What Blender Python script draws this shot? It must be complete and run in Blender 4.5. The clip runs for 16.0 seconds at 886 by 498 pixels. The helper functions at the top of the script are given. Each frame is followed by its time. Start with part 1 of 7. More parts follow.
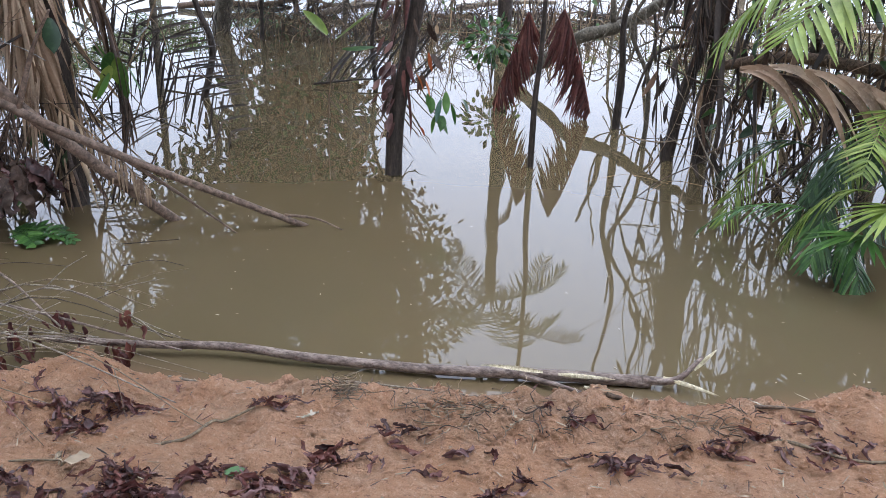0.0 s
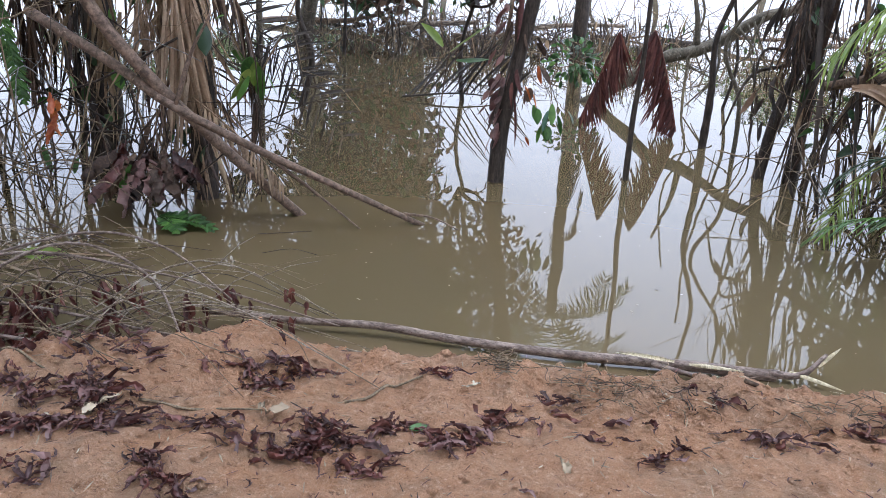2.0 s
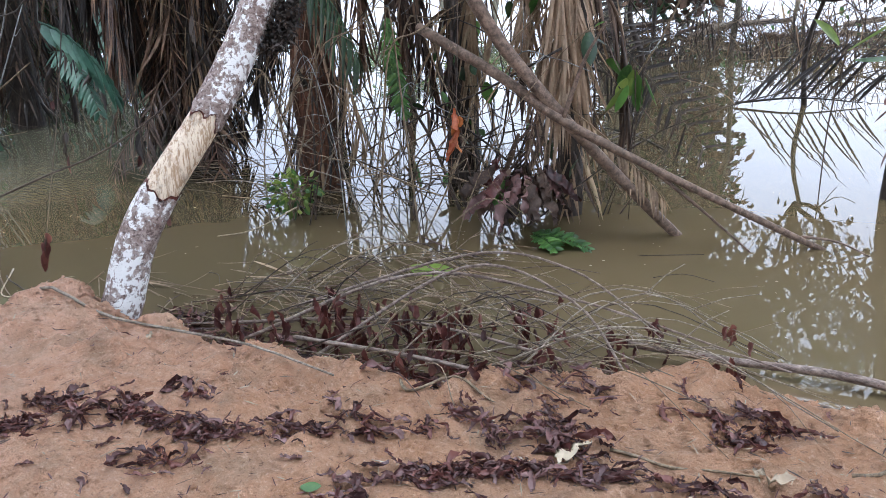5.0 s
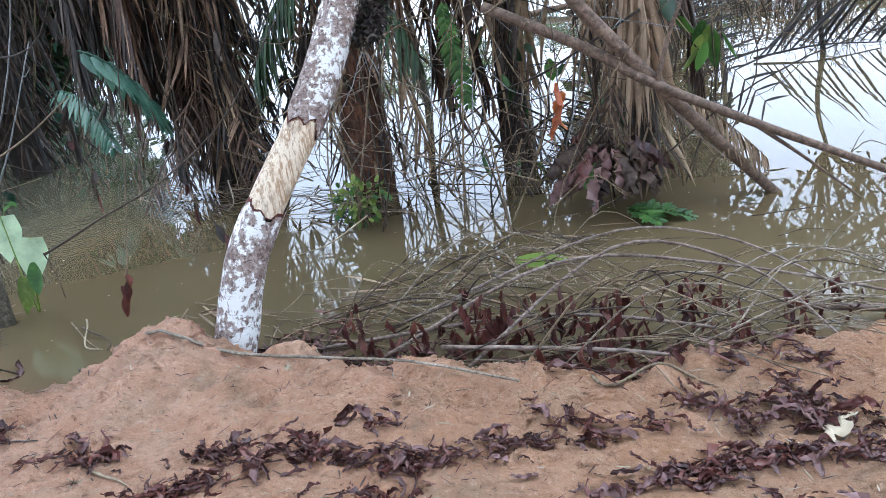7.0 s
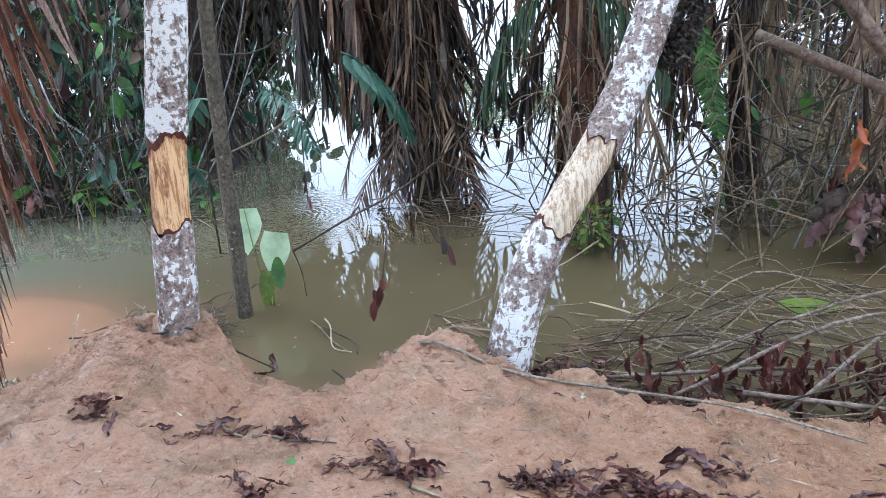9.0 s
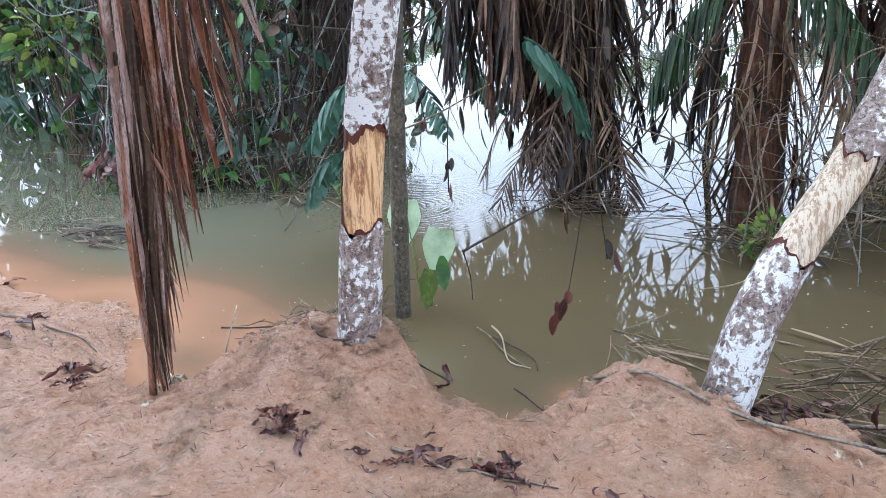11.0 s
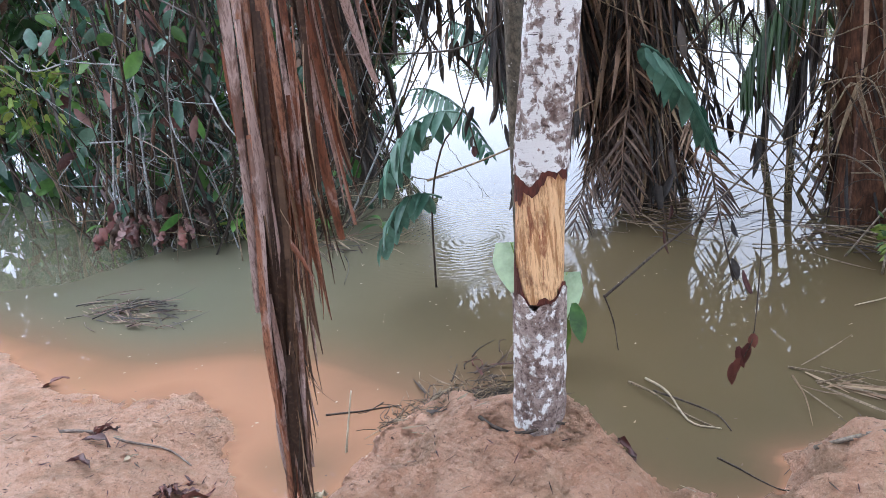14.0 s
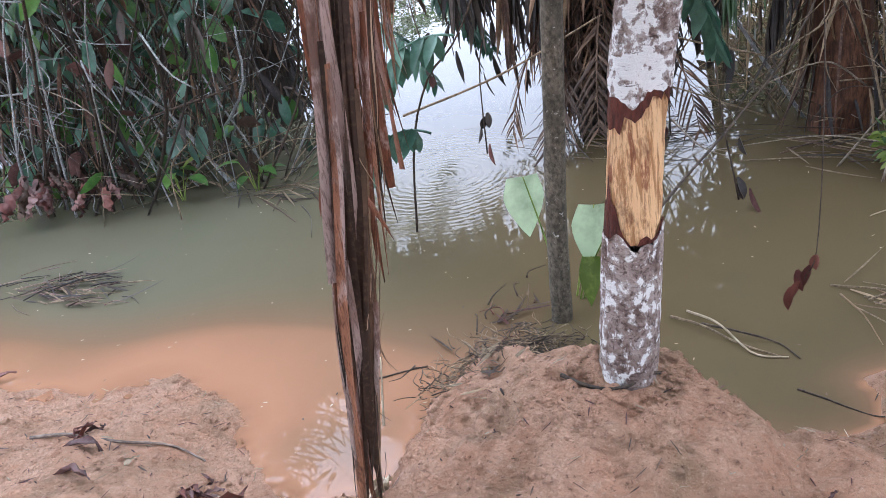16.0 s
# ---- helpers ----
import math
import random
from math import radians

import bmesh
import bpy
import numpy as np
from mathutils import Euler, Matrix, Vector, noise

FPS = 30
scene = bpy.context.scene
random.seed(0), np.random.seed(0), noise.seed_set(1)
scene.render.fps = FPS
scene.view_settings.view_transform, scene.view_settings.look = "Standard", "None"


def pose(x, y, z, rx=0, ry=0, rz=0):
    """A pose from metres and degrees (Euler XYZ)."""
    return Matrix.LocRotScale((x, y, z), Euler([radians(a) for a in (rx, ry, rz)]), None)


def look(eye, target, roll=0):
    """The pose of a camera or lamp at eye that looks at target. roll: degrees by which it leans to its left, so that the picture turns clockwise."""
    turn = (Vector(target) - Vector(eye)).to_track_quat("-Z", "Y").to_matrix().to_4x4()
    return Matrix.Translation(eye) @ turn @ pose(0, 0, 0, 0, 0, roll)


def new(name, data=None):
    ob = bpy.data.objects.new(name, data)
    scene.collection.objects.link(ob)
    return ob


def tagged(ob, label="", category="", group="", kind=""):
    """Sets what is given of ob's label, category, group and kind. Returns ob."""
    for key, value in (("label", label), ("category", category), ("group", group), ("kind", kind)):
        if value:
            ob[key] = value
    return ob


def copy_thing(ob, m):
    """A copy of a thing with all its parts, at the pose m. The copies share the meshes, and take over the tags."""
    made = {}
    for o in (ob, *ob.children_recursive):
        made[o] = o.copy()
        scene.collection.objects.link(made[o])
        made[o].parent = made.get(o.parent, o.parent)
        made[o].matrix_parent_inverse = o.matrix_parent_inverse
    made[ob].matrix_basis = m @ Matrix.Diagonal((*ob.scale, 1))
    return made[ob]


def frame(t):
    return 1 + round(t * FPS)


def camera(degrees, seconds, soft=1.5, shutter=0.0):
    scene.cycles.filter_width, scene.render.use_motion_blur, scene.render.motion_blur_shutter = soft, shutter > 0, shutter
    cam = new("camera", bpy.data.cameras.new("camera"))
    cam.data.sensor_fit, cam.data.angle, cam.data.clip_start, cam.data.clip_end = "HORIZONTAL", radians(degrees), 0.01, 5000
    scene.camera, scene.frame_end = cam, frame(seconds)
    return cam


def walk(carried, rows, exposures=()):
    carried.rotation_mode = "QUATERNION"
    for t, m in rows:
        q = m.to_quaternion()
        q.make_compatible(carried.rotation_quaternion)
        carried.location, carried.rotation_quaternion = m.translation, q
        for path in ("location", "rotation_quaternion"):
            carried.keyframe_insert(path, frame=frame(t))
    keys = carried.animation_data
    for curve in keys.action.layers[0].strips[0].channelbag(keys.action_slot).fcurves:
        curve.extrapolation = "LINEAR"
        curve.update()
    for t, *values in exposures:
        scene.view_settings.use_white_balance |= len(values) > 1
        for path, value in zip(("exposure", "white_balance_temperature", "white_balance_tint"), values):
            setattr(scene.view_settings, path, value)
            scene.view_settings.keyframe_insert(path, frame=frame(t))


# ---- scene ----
cam = camera(57.1, 16.0, 0.7)
METRES, EYE, TILT, LEAN, TURN = 5.6, 1.55, -22.0, 0.0, 0.0
PATH = [
    (0, (-0.241, 0.105, 1.638), (-0.587, 1.935, 0.909), 1.9),
    (0.5, (-0.387, 0.0, 1.624), (-0.759, 1.843, 0.941), 0.4),
    (1, (-0.431, -0.09, 1.615), (-0.874, 1.759, 0.993), 3.0),
    (1.5, (-0.465, -0.194, 1.604), (-0.909, 1.623, 0.895), 3.0),
    (2, (-0.584, -0.26, 1.597), (-1.036, 1.564, 0.911), 3.0),
    (2.5, (-0.718, -0.332, 1.593), (-1.314, 1.455, 0.921), 0.2),
    (3, (-0.85, -0.324, 1.587), (-1.644, 1.381, 0.908), 0.6),
    (3.5, (-0.997, -0.281, 1.596), (-1.914, 1.357, 0.905), 1.5),
    (4, (-1.097, -0.226, 1.589), (-2.076, 1.365, 0.873), 0.7),
    (4.2, (-1.153, -0.216, 1.592), (-2.142, 1.376, 0.893), 0.6),
    (6.3, (-1.799, -0.242, 1.436), (-2.805, 1.368, 0.805), -6.1),
    (6.5, (-1.878, -0.257, 1.448), (-2.866, 1.367, 0.824), -6.2),
    (7, (-2.083, -0.343, 1.466), (-3.037, 1.28, 0.792), -8.5),
    (7.5, (-2.261, -0.393, 1.472), (-3.303, 1.185, 0.819), -4.0),
    (8, (-2.465, -0.422, 1.488), (-3.594, 1.098, 0.842), -3.6),
    (8.5, (-2.646, -0.519, 1.502), (-3.792, 1.007, 0.904), -5.3),
    (9, (-2.774, -0.618, 1.519), (-3.935, 0.895, 0.918), -5.3),
    (9.5, (-2.92, -0.66, 1.529), (-4.17, 0.787, 0.943), -3.7),
    (10, (-3.101, -0.674, 1.546), (-4.408, 0.704, 0.92), -4.2),
    (10.2, (-3.161, -0.683, 1.553), (-4.445, 0.713, 0.919), -3.1),
    (12.3, (-3.766, -0.64, 1.634), (-5.01, 0.784, 0.983), -6.0),
    (12.5, (-3.832, -0.647, 1.633), (-5.046, 0.81, 0.997), -6.4),
    (13, (-4.015, -0.708, 1.652), (-5.103, 0.818, 0.954), -9.5),
    (13.5, (-4.132, -0.738, 1.667), (-5.224, 0.792, 0.985), -7.3),
    (14, (-4.283, -0.681, 1.672), (-5.492, 0.778, 1.033), -9.1),
    (14.5, (-4.419, -0.613, 1.66), (-5.622, 0.827, 0.966), -9.1),
    (15, (-4.559, -0.635, 1.654), (-5.695, 0.859, 0.964), -11.5),
    (15.5, (-4.769, -0.684, 1.66), (-5.74, 0.893, 0.904), -15.4),
    (16, (-4.924, -0.688, 1.66), (-5.882, 0.861, 0.832), -10.8),
]
EXPOSURES = [(0, 0.0, 6250, 14), (2, 0.02, 6250, 14), (3.5, 0.12, 6280, 14), (7, 0.42, 5850, 8), (9, 0.46, 5750, 7), (12.5, 0.40, 5970, 11), (16, 0.34, 6200, 15)]
walk(cam, [(t, look(eye, target, roll)) for t, eye, target, roll in PATH], EXPOSURES)

# ---------- world and light: bright overcast sky ----------
world = bpy.data.worlds.new("overcast")
scene.world = world
world.use_nodes = True
wn = world.node_tree.nodes
wl = world.node_tree.links
wn.clear()
sky = wn.new("ShaderNodeTexSky")
sky.sky_type = "NISHITA"
sky.sun_disc = False
sky.sun_elevation = radians(52)
sky.sun_rotation = radians(160)
sky.air_density, sky.dust_density, sky.ozone_density = 1.0, 5.0, 1.0
veil = wn.new("ShaderNodeMix")
veil.data_type = "RGBA"
veil.inputs["Factor"].default_value = 0.82
veil.inputs[7].default_value = (33.5, 37.0, 43.5, 1)
back = wn.new("ShaderNodeBackground")
back.inputs["Strength"].default_value = 0.12
wout = wn.new("ShaderNodeOutputWorld")
wl.new(sky.outputs[0], veil.inputs[6])
# an overcast sky is about three times brighter overhead than at the horizon
up = wn.new("ShaderNodeTexCoord")
height = wn.new("ShaderNodeSeparateXYZ")
dome = wn.new("ShaderNodeMapRange")
dome.inputs["To Min"].default_value, dome.inputs["To Max"].default_value = 0.46, 1.32
grade = wn.new("ShaderNodeVectorMath")
grade.operation = "SCALE"
wl.new(up.outputs["Generated"], height.inputs[0])
wl.new(height.outputs["Z"], dome.inputs["Value"])
wl.new(veil.outputs[2], grade.inputs[0])
wl.new(dome.outputs[0], grade.inputs["Scale"])
wl.new(grade.outputs[0], back.inputs["Color"])
wl.new(back.outputs[0], wout.inputs["Surface"])

sun_data = bpy.data.lights.new("sun", "SUN")
sun_data.energy, sun_data.angle, sun_data.color = 0.8, radians(25), (1.0, 0.95, 0.88)
sun = new("sun", sun_data)
sun.matrix_world = look((0, 0, 20), (4.0 * math.sin(radians(160)) * -1.2, -9.0 * math.cos(radians(160)) * 1.2, 0))

# ---------- materials ----------


def nodes_of(name):
    m = bpy.data.materials.new(name)
    m.use_nodes = True
    nt = m.node_tree
    return m, nt, nt.nodes, nt.links, nt.nodes["Principled BSDF"]


def tex_noise(nt, scale, detail=4.0, rough=0.6, vec=None, dist=0.0):
    n = nt.nodes.new("ShaderNodeTexNoise")
    n.inputs["Scale"].default_value = scale
    n.inputs["Detail"].default_value = detail
    n.inputs["Roughness"].default_value = rough
    n.inputs["Distortion"].default_value = dist
    if vec is not None:
        nt.links.new(vec, n.inputs["Vector"])
    return n.outputs["Fac"]


def ramp(nt, fac, stops):
    r = nt.nodes.new("ShaderNodeValToRGB")
    e = r.color_ramp.elements
    while len(e) < len(stops):
        e.new(0.5)
    for el, (p, c) in zip(e, stops):
        el.position = p
        el.color = (c, c, c, 1) if isinstance(c, (int, float)) else (*c, 1)
    nt.links.new(fac, r.inputs["Fac"])
    return r.outputs["Color"]


def mixc(nt, fac, a, b, mode="MIX"):
    m = nt.nodes.new("ShaderNodeMix")
    m.data_type = "RGBA"
    m.blend_type = mode
    for sock, v in ((m.inputs["Factor"], fac), (m.inputs[6], a), (m.inputs[7], b)):
        if isinstance(v, (int, float)):
            sock.default_value = v
        elif isinstance(v, tuple):
            sock.default_value = (*v, 1)
        else:
            nt.links.new(v, sock)
    return m.outputs[2]


def bump(nt, height, strength, dist, bsdf):
    b = nt.nodes.new("ShaderNodeBump")
    b.inputs["Strength"].default_value = strength
    b.inputs["Distance"].default_value = dist
    nt.links.new(height, b.inputs["Height"])
    nt.links.new(b.outputs[0], bsdf.inputs["Normal"])
    return b


def coords(nt, stretch=(1, 1, 1), kind="Object"):
    tc = nt.nodes.new("ShaderNodeTexCoord")
    mp = nt.nodes.new("ShaderNodeMapping")
    mp.inputs["Scale"].default_value = stretch
    nt.links.new(tc.outputs[kind], mp.inputs["Vector"])
    return mp.outputs[0]


def island(nt):
    g = nt.nodes.new("ShaderNodeNewGeometry")
    return g.outputs["Random Per Island"]


def leaf_material(name, dark, mid, light, rough=0.45, thin=0.25, streak=30.0, spec=0.4, blotch=6.0, stretch=(1, 1, 1)):
    """A leaf's skin: tone by leaf, blotches and fine streaks, with some light through it."""
    m, nt, nd, lk, p = nodes_of(name)
    v = coords(nt, stretch)
    info = nd.new("ShaderNodeObjectInfo")
    both = nd.new("ShaderNodeMath")
    both.operation = "ADD"
    lk.new(island(nt), both.inputs[0])
    lk.new(info.outputs["Random"], both.inputs[1])
    wrap = nd.new("ShaderNodeMath")
    wrap.operation = "FRACT"
    lk.new(both.outputs[0], wrap.inputs[0])
    tone = ramp(nt, wrap.outputs[0], ((0.0, dark), (0.55, mid), (1.0, light)))
    spots = tex_noise(nt, blotch, 5, 0.65, v)
    fine = tex_noise(nt, streak, 3, 0.6, v)
    c = mixc(nt, ramp(nt, spots, ((0.42, 0.0), (0.68, 0.75))), tone, tuple(0.45 * a for a in dark))
    c = mixc(nt, ramp(nt, fine, ((0.5, 0.0), (0.75, 0.4))), c, light)
    lk.new(c, p.inputs["Base Color"])
    p.inputs["Roughness"].default_value = rough
    p.inputs["Specular IOR Level"].default_value = spec
    bump(nt, fine, 0.4, 0.004, p)
    if thin:
        tr = nd.new("ShaderNodeBsdfTranslucent")
        lk.new(c, tr.inputs["Color"])
        mx = nd.new("ShaderNodeMixShader")
        mx.inputs[0].default_value = thin
        lk.new(p.outputs[0], mx.inputs[1])
        lk.new(tr.outputs[0], mx.inputs[2])
        lk.new(mx.outputs[0], nd["Material Output"].inputs["Surface"])
    return m


def strip_material(name, dark, mid, light, cut):
    """A dry palm leaflet: tone by leaflet, grey-mauve lengths by noise and dark lengthwise ribs."""
    m, nt, nd, lk, p = nodes_of(name)
    info = nd.new("ShaderNodeObjectInfo")
    tone = ramp(nt, info.outputs["Random"], ((0.0, dark), (0.5, mid), (1.0, light)))
    greyed = tex_noise(nt, 9.0, 5, 0.65, coords(nt, (1, 1, 0.45)), 0.3)
    ribs = tex_noise(nt, 210.0, 3, 0.65, coords(nt, (1, 1, 0.025)))
    stain = tex_noise(nt, 26.0, 5, 0.7, coords(nt, (1, 1, 0.3)))
    c = mixc(nt, ramp(nt, greyed, ((cut, 0.0), (cut + 0.07, 0.85))), tone, (0.44, 0.34, 0.31))
    c = mixc(nt, ramp(nt, stain, ((0.36, 0.8), (0.46, 0.0))), c, tuple(0.5 * a for a in dark))
    c = mixc(nt, ramp(nt, ribs, ((0.38, 0.75), (0.5, 0.0))), c, tuple(0.45 * a for a in mid))
    lk.new(c, p.inputs["Base Color"])
    p.inputs["Roughness"].default_value = 0.38
    p.inputs["Specular IOR Level"].default_value = 0.45
    bump(nt, ribs, 0.6, 0.004, p)
    return m


def wood_material(name, dark, light, scale=1.0, rough=0.75, spots=None, spot_cut=0.6, grain=(1, 1, 0.22)):
    """Bark or bare wood: lengthwise streaks, blotches and grain."""
    m, nt, nd, lk, p = nodes_of(name)
    v = coords(nt)
    vs = coords(nt, grain)
    big = tex_noise(nt, 9 * scale, 5, 0.65, v)
    long = tex_noise(nt, 55 * scale, 5, 0.7, vs)
    c = mixc(nt, ramp(nt, big, ((0.3, 0.0), (0.7, 1.0))), dark, light)
    c = mixc(nt, ramp(nt, long, ((0.38, 0.85), (0.6, 0.0))), c, tuple(0.4 * a for a in dark))
    if spots:
        pat = tex_noise(nt, 26 * scale, 4, 0.7, v, 0.6)
        c = mixc(nt, ramp(nt, pat, ((spot_cut, 0.0), (spot_cut + 0.06, 0.9))), c, spots)
    lk.new(c, p.inputs["Base Color"])
    p.inputs["Roughness"].default_value = rough
    p.inputs["Specular IOR Level"].default_value = 0.3
    bump(nt, long, 0.7, 0.006, p)
    return m


def sand_material():
    m, nt, nd, lk, p = nodes_of("wet_sand")
    v = coords(nt)
    broad = tex_noise(nt, 1.1, 5, 0.6, v)
    mid = tex_noise(nt, 7.0, 6, 0.68, v)
    grain = tex_noise(nt, 230.0, 3, 0.7, v)
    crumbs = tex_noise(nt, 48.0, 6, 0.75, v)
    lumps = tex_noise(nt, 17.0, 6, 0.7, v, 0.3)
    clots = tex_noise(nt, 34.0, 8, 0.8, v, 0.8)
    patch = tex_noise(nt, 3.6, 4, 0.6, v, 0.6)
    c = mixc(nt, ramp(nt, broad, ((0.35, 0.0), (0.65, 1.0))), (0.58, 0.305, 0.185), (0.78, 0.48, 0.335))
    c = mixc(nt, ramp(nt, mid, ((0.42, 0.0), (0.62, 0.75))), c, (0.54, 0.235, 0.125))
    part_x = nd.new("ShaderNodeSeparateXYZ")
    lk.new(v, part_x.inputs[0])
    east = nd.new("ShaderNodeMapRange")
    east.inputs["From Min"].default_value = -4.6
    east.inputs["From Max"].default_value = -2.6
    lk.new(part_x.outputs["X"], east.inputs["Value"])
    c = mixc(nt, east.outputs[0], mixc(nt, 0.42, c, (0.70, 0.425, 0.28)), mixc(nt, 0.7, c, (0.50, 0.27, 0.135)))
    damp = tex_noise(nt, 2.6, 5, 0.65, v, 0.4)
    c = mixc(nt, ramp(nt, damp, ((0.54, 0.0), (0.66, 0.75))), c, (0.36, 0.215, 0.125))
    # low spots of lumps, clots and crumbs darkened: hollows' shade put into colour
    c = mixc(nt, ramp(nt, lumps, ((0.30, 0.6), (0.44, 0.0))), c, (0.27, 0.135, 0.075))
    c = mixc(nt, ramp(nt, patch, ((0.54, 0.0), (0.62, 0.32))), c, (0.42, 0.28, 0.17))
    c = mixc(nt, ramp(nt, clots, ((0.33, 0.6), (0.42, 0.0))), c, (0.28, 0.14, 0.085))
    c = mixc(nt, ramp(nt, clots, ((0.56, 0.0), (0.64, 0.45))), c, (0.74, 0.44, 0.29))
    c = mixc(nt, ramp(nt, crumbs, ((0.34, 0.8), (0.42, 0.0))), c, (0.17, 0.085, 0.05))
    c = mixc(nt, ramp(nt, crumbs, ((0.55, 0.0), (0.68, 0.6))), c, (0.80, 0.57, 0.42))
    c = mixc(nt, ramp(nt, grain, ((0.62, 0.0), (0.70, 0.65))), c, (0.78, 0.62, 0.47))
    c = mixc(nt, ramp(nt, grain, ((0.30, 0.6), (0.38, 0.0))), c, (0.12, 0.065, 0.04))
    lk.new(c, p.inputs["Base Color"])
    r = ramp(nt, mid, ((0.35, 0.5), (0.6, 0.85)))
    lk.new(r, p.inputs["Roughness"])
    p.inputs["Specular IOR Level"].default_value = 0.35

    def plus(a, b, k):
        n = nd.new("ShaderNodeMath")
        n.operation = "MULTIPLY_ADD"
        n.inputs[1].default_value = k
        lk.new(b, n.inputs[0])
        lk.new(a, n.inputs[2])
        return n.outputs[0]
    hgt = plus(plus(plus(crumbs, lumps, 1.5), grain, 0.16), clots, 1.1)
    bump(nt, hgt, 1.0, 0.034, p)
    return m


def water_material():
    """Silty flood water: cloudy body, clear only where it is a few centimetres deep, with a mirror surface."""
    m, nt, nd, lk, p = nodes_of("flood_water")
    nd.remove(p)
    v = coords(nt)
    broad = tex_noise(nt, 0.35, 4, 0.55, v)
    west = nd.new("ShaderNodeSeparateXYZ")
    lk.new(v, west.inputs[0])
    span = nd.new("ShaderNodeMapRange")
    span.inputs["From Min"].default_value = -6.2
    span.inputs["From Max"].default_value = -8.6
    lk.new(west.outputs["X"], span.inputs["Value"])
    c = mixc(nt, span.outputs[0], (0.112, 0.082, 0.042), (0.120, 0.122, 0.085))
    c = mixc(nt, ramp(nt, broad, ((0.35, 0.0), (0.7, 0.6))), c, (0.080, 0.070, 0.042))
    at = nd.new("ShaderNodeAttribute")
    at.attribute_name = "shallow"
    c = mixc(nt, ramp(nt, at.outputs["Fac"], ((0.0, 0.0), (0.6, 1.0))), c, (0.185, 0.110, 0.066))
    c = mixc(nt, ramp(nt, at.outputs["Fac"], ((0.5, 0.0), (0.97, 1.0))), c, (0.35, 0.178, 0.104))
    body = nd.new("ShaderNodeBsdfDiffuse")
    lk.new(c, body.inputs["Color"])
    clear = nd.new("ShaderNodeBsdfTransparent")
    clear.inputs["Color"].default_value = (0.96, 0.90, 0.83, 1)
    seen = nd.new("ShaderNodeMixShader")
    lk.new(ramp(nt, at.outputs["Fac"], ((0.86, 0.0), (1.0, 0.3))), seen.inputs[0])
    lk.new(body.outputs[0], seen.inputs[1])
    lk.new(clear.outputs[0], seen.inputs[2])
    gloss = nd.new("ShaderNodeBsdfGlossy")
    gloss.inputs["Color"].default_value = (0.95, 0.97, 1.0, 1)
    gloss.inputs["Roughness"].default_value = 0.0
    swell = tex_noise(nt, 1.6, 2, 0.45, coords(nt, (1, 0.8, 1)), 0.3)
    ripple = tex_noise(nt, 22.0, 2, 0.5, coords(nt, (0.8, 1.6, 1)), 0.5)
    lively = ramp(nt, tex_noise(nt, 0.8, 2, 0.5, v), ((0.55, 0.0), (0.72, 1.0)))
    rings = nd.new("ShaderNodeTexWave")
    rings.wave_type = "RINGS"
    rings.rings_direction = "SPHERICAL"
    rings.inputs["Scale"].default_value = 6.5
    rings.inputs["Distortion"].default_value = 5.0
    rings.inputs["Detail Scale"].default_value = 2.0
    spot = nd.new("ShaderNodeVectorMath")
    spot.operation = "SUBTRACT"
    spot.inputs[1].default_value = (-7.35, 3.35, 0)
    lk.new(v, spot.inputs[0])
    lk.new(spot.outputs[0], rings.inputs["Vector"])
    far = nd.new("ShaderNodeVectorMath")
    far.operation = "LENGTH"
    lk.new(spot.outputs[0], far.inputs[0])
    near_spot = ramp(nt, far.outputs["Value"], ((0.55, 1.0), (1.0, 0.0)))

    def times(p1, p2):
        n = nd.new("ShaderNodeMath")
        n.operation = "MULTIPLY"
        for sock, val in zip(n.inputs, (p1, p2)):
            if isinstance(val, float):
                sock.default_value = val
            else:
                lk.new(val, sock)
        return n.outputs[0]

    def total(p1, p2):
        n = nd.new("ShaderNodeMath")
        lk.new(p1, n.inputs[0])
        lk.new(p2, n.inputs[1])
        return n.outputs[0]
    waves = total(total(times(swell, 0.13), times(times(ripple, lively), 0.007)), times(times(rings.outputs["Fac"], near_spot), 0.05))
    b = nd.new("ShaderNodeBump")
    b.inputs["Strength"].default_value = 1.0
    b.inputs["Distance"].default_value = 0.02
    lk.new(waves, b.inputs["Height"])
    fr = nd.new("ShaderNodeFresnel")
    fr.inputs["IOR"].default_value = 1.36
    lk.new(b.outputs[0], gloss.inputs["Normal"])
    lk.new(b.outputs[0], fr.inputs["Normal"])
    top = nd.new("ShaderNodeMixShader")
    lk.new(fr.outputs[0], top.inputs[0])
    lk.new(seen.outputs[0], top.inputs[1])
    lk.new(gloss.outputs[0], top.inputs[2])
    lk.new(top.outputs[0], nd["Material Output"].inputs["Surface"])
    return m


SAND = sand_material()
WATER = water_material()


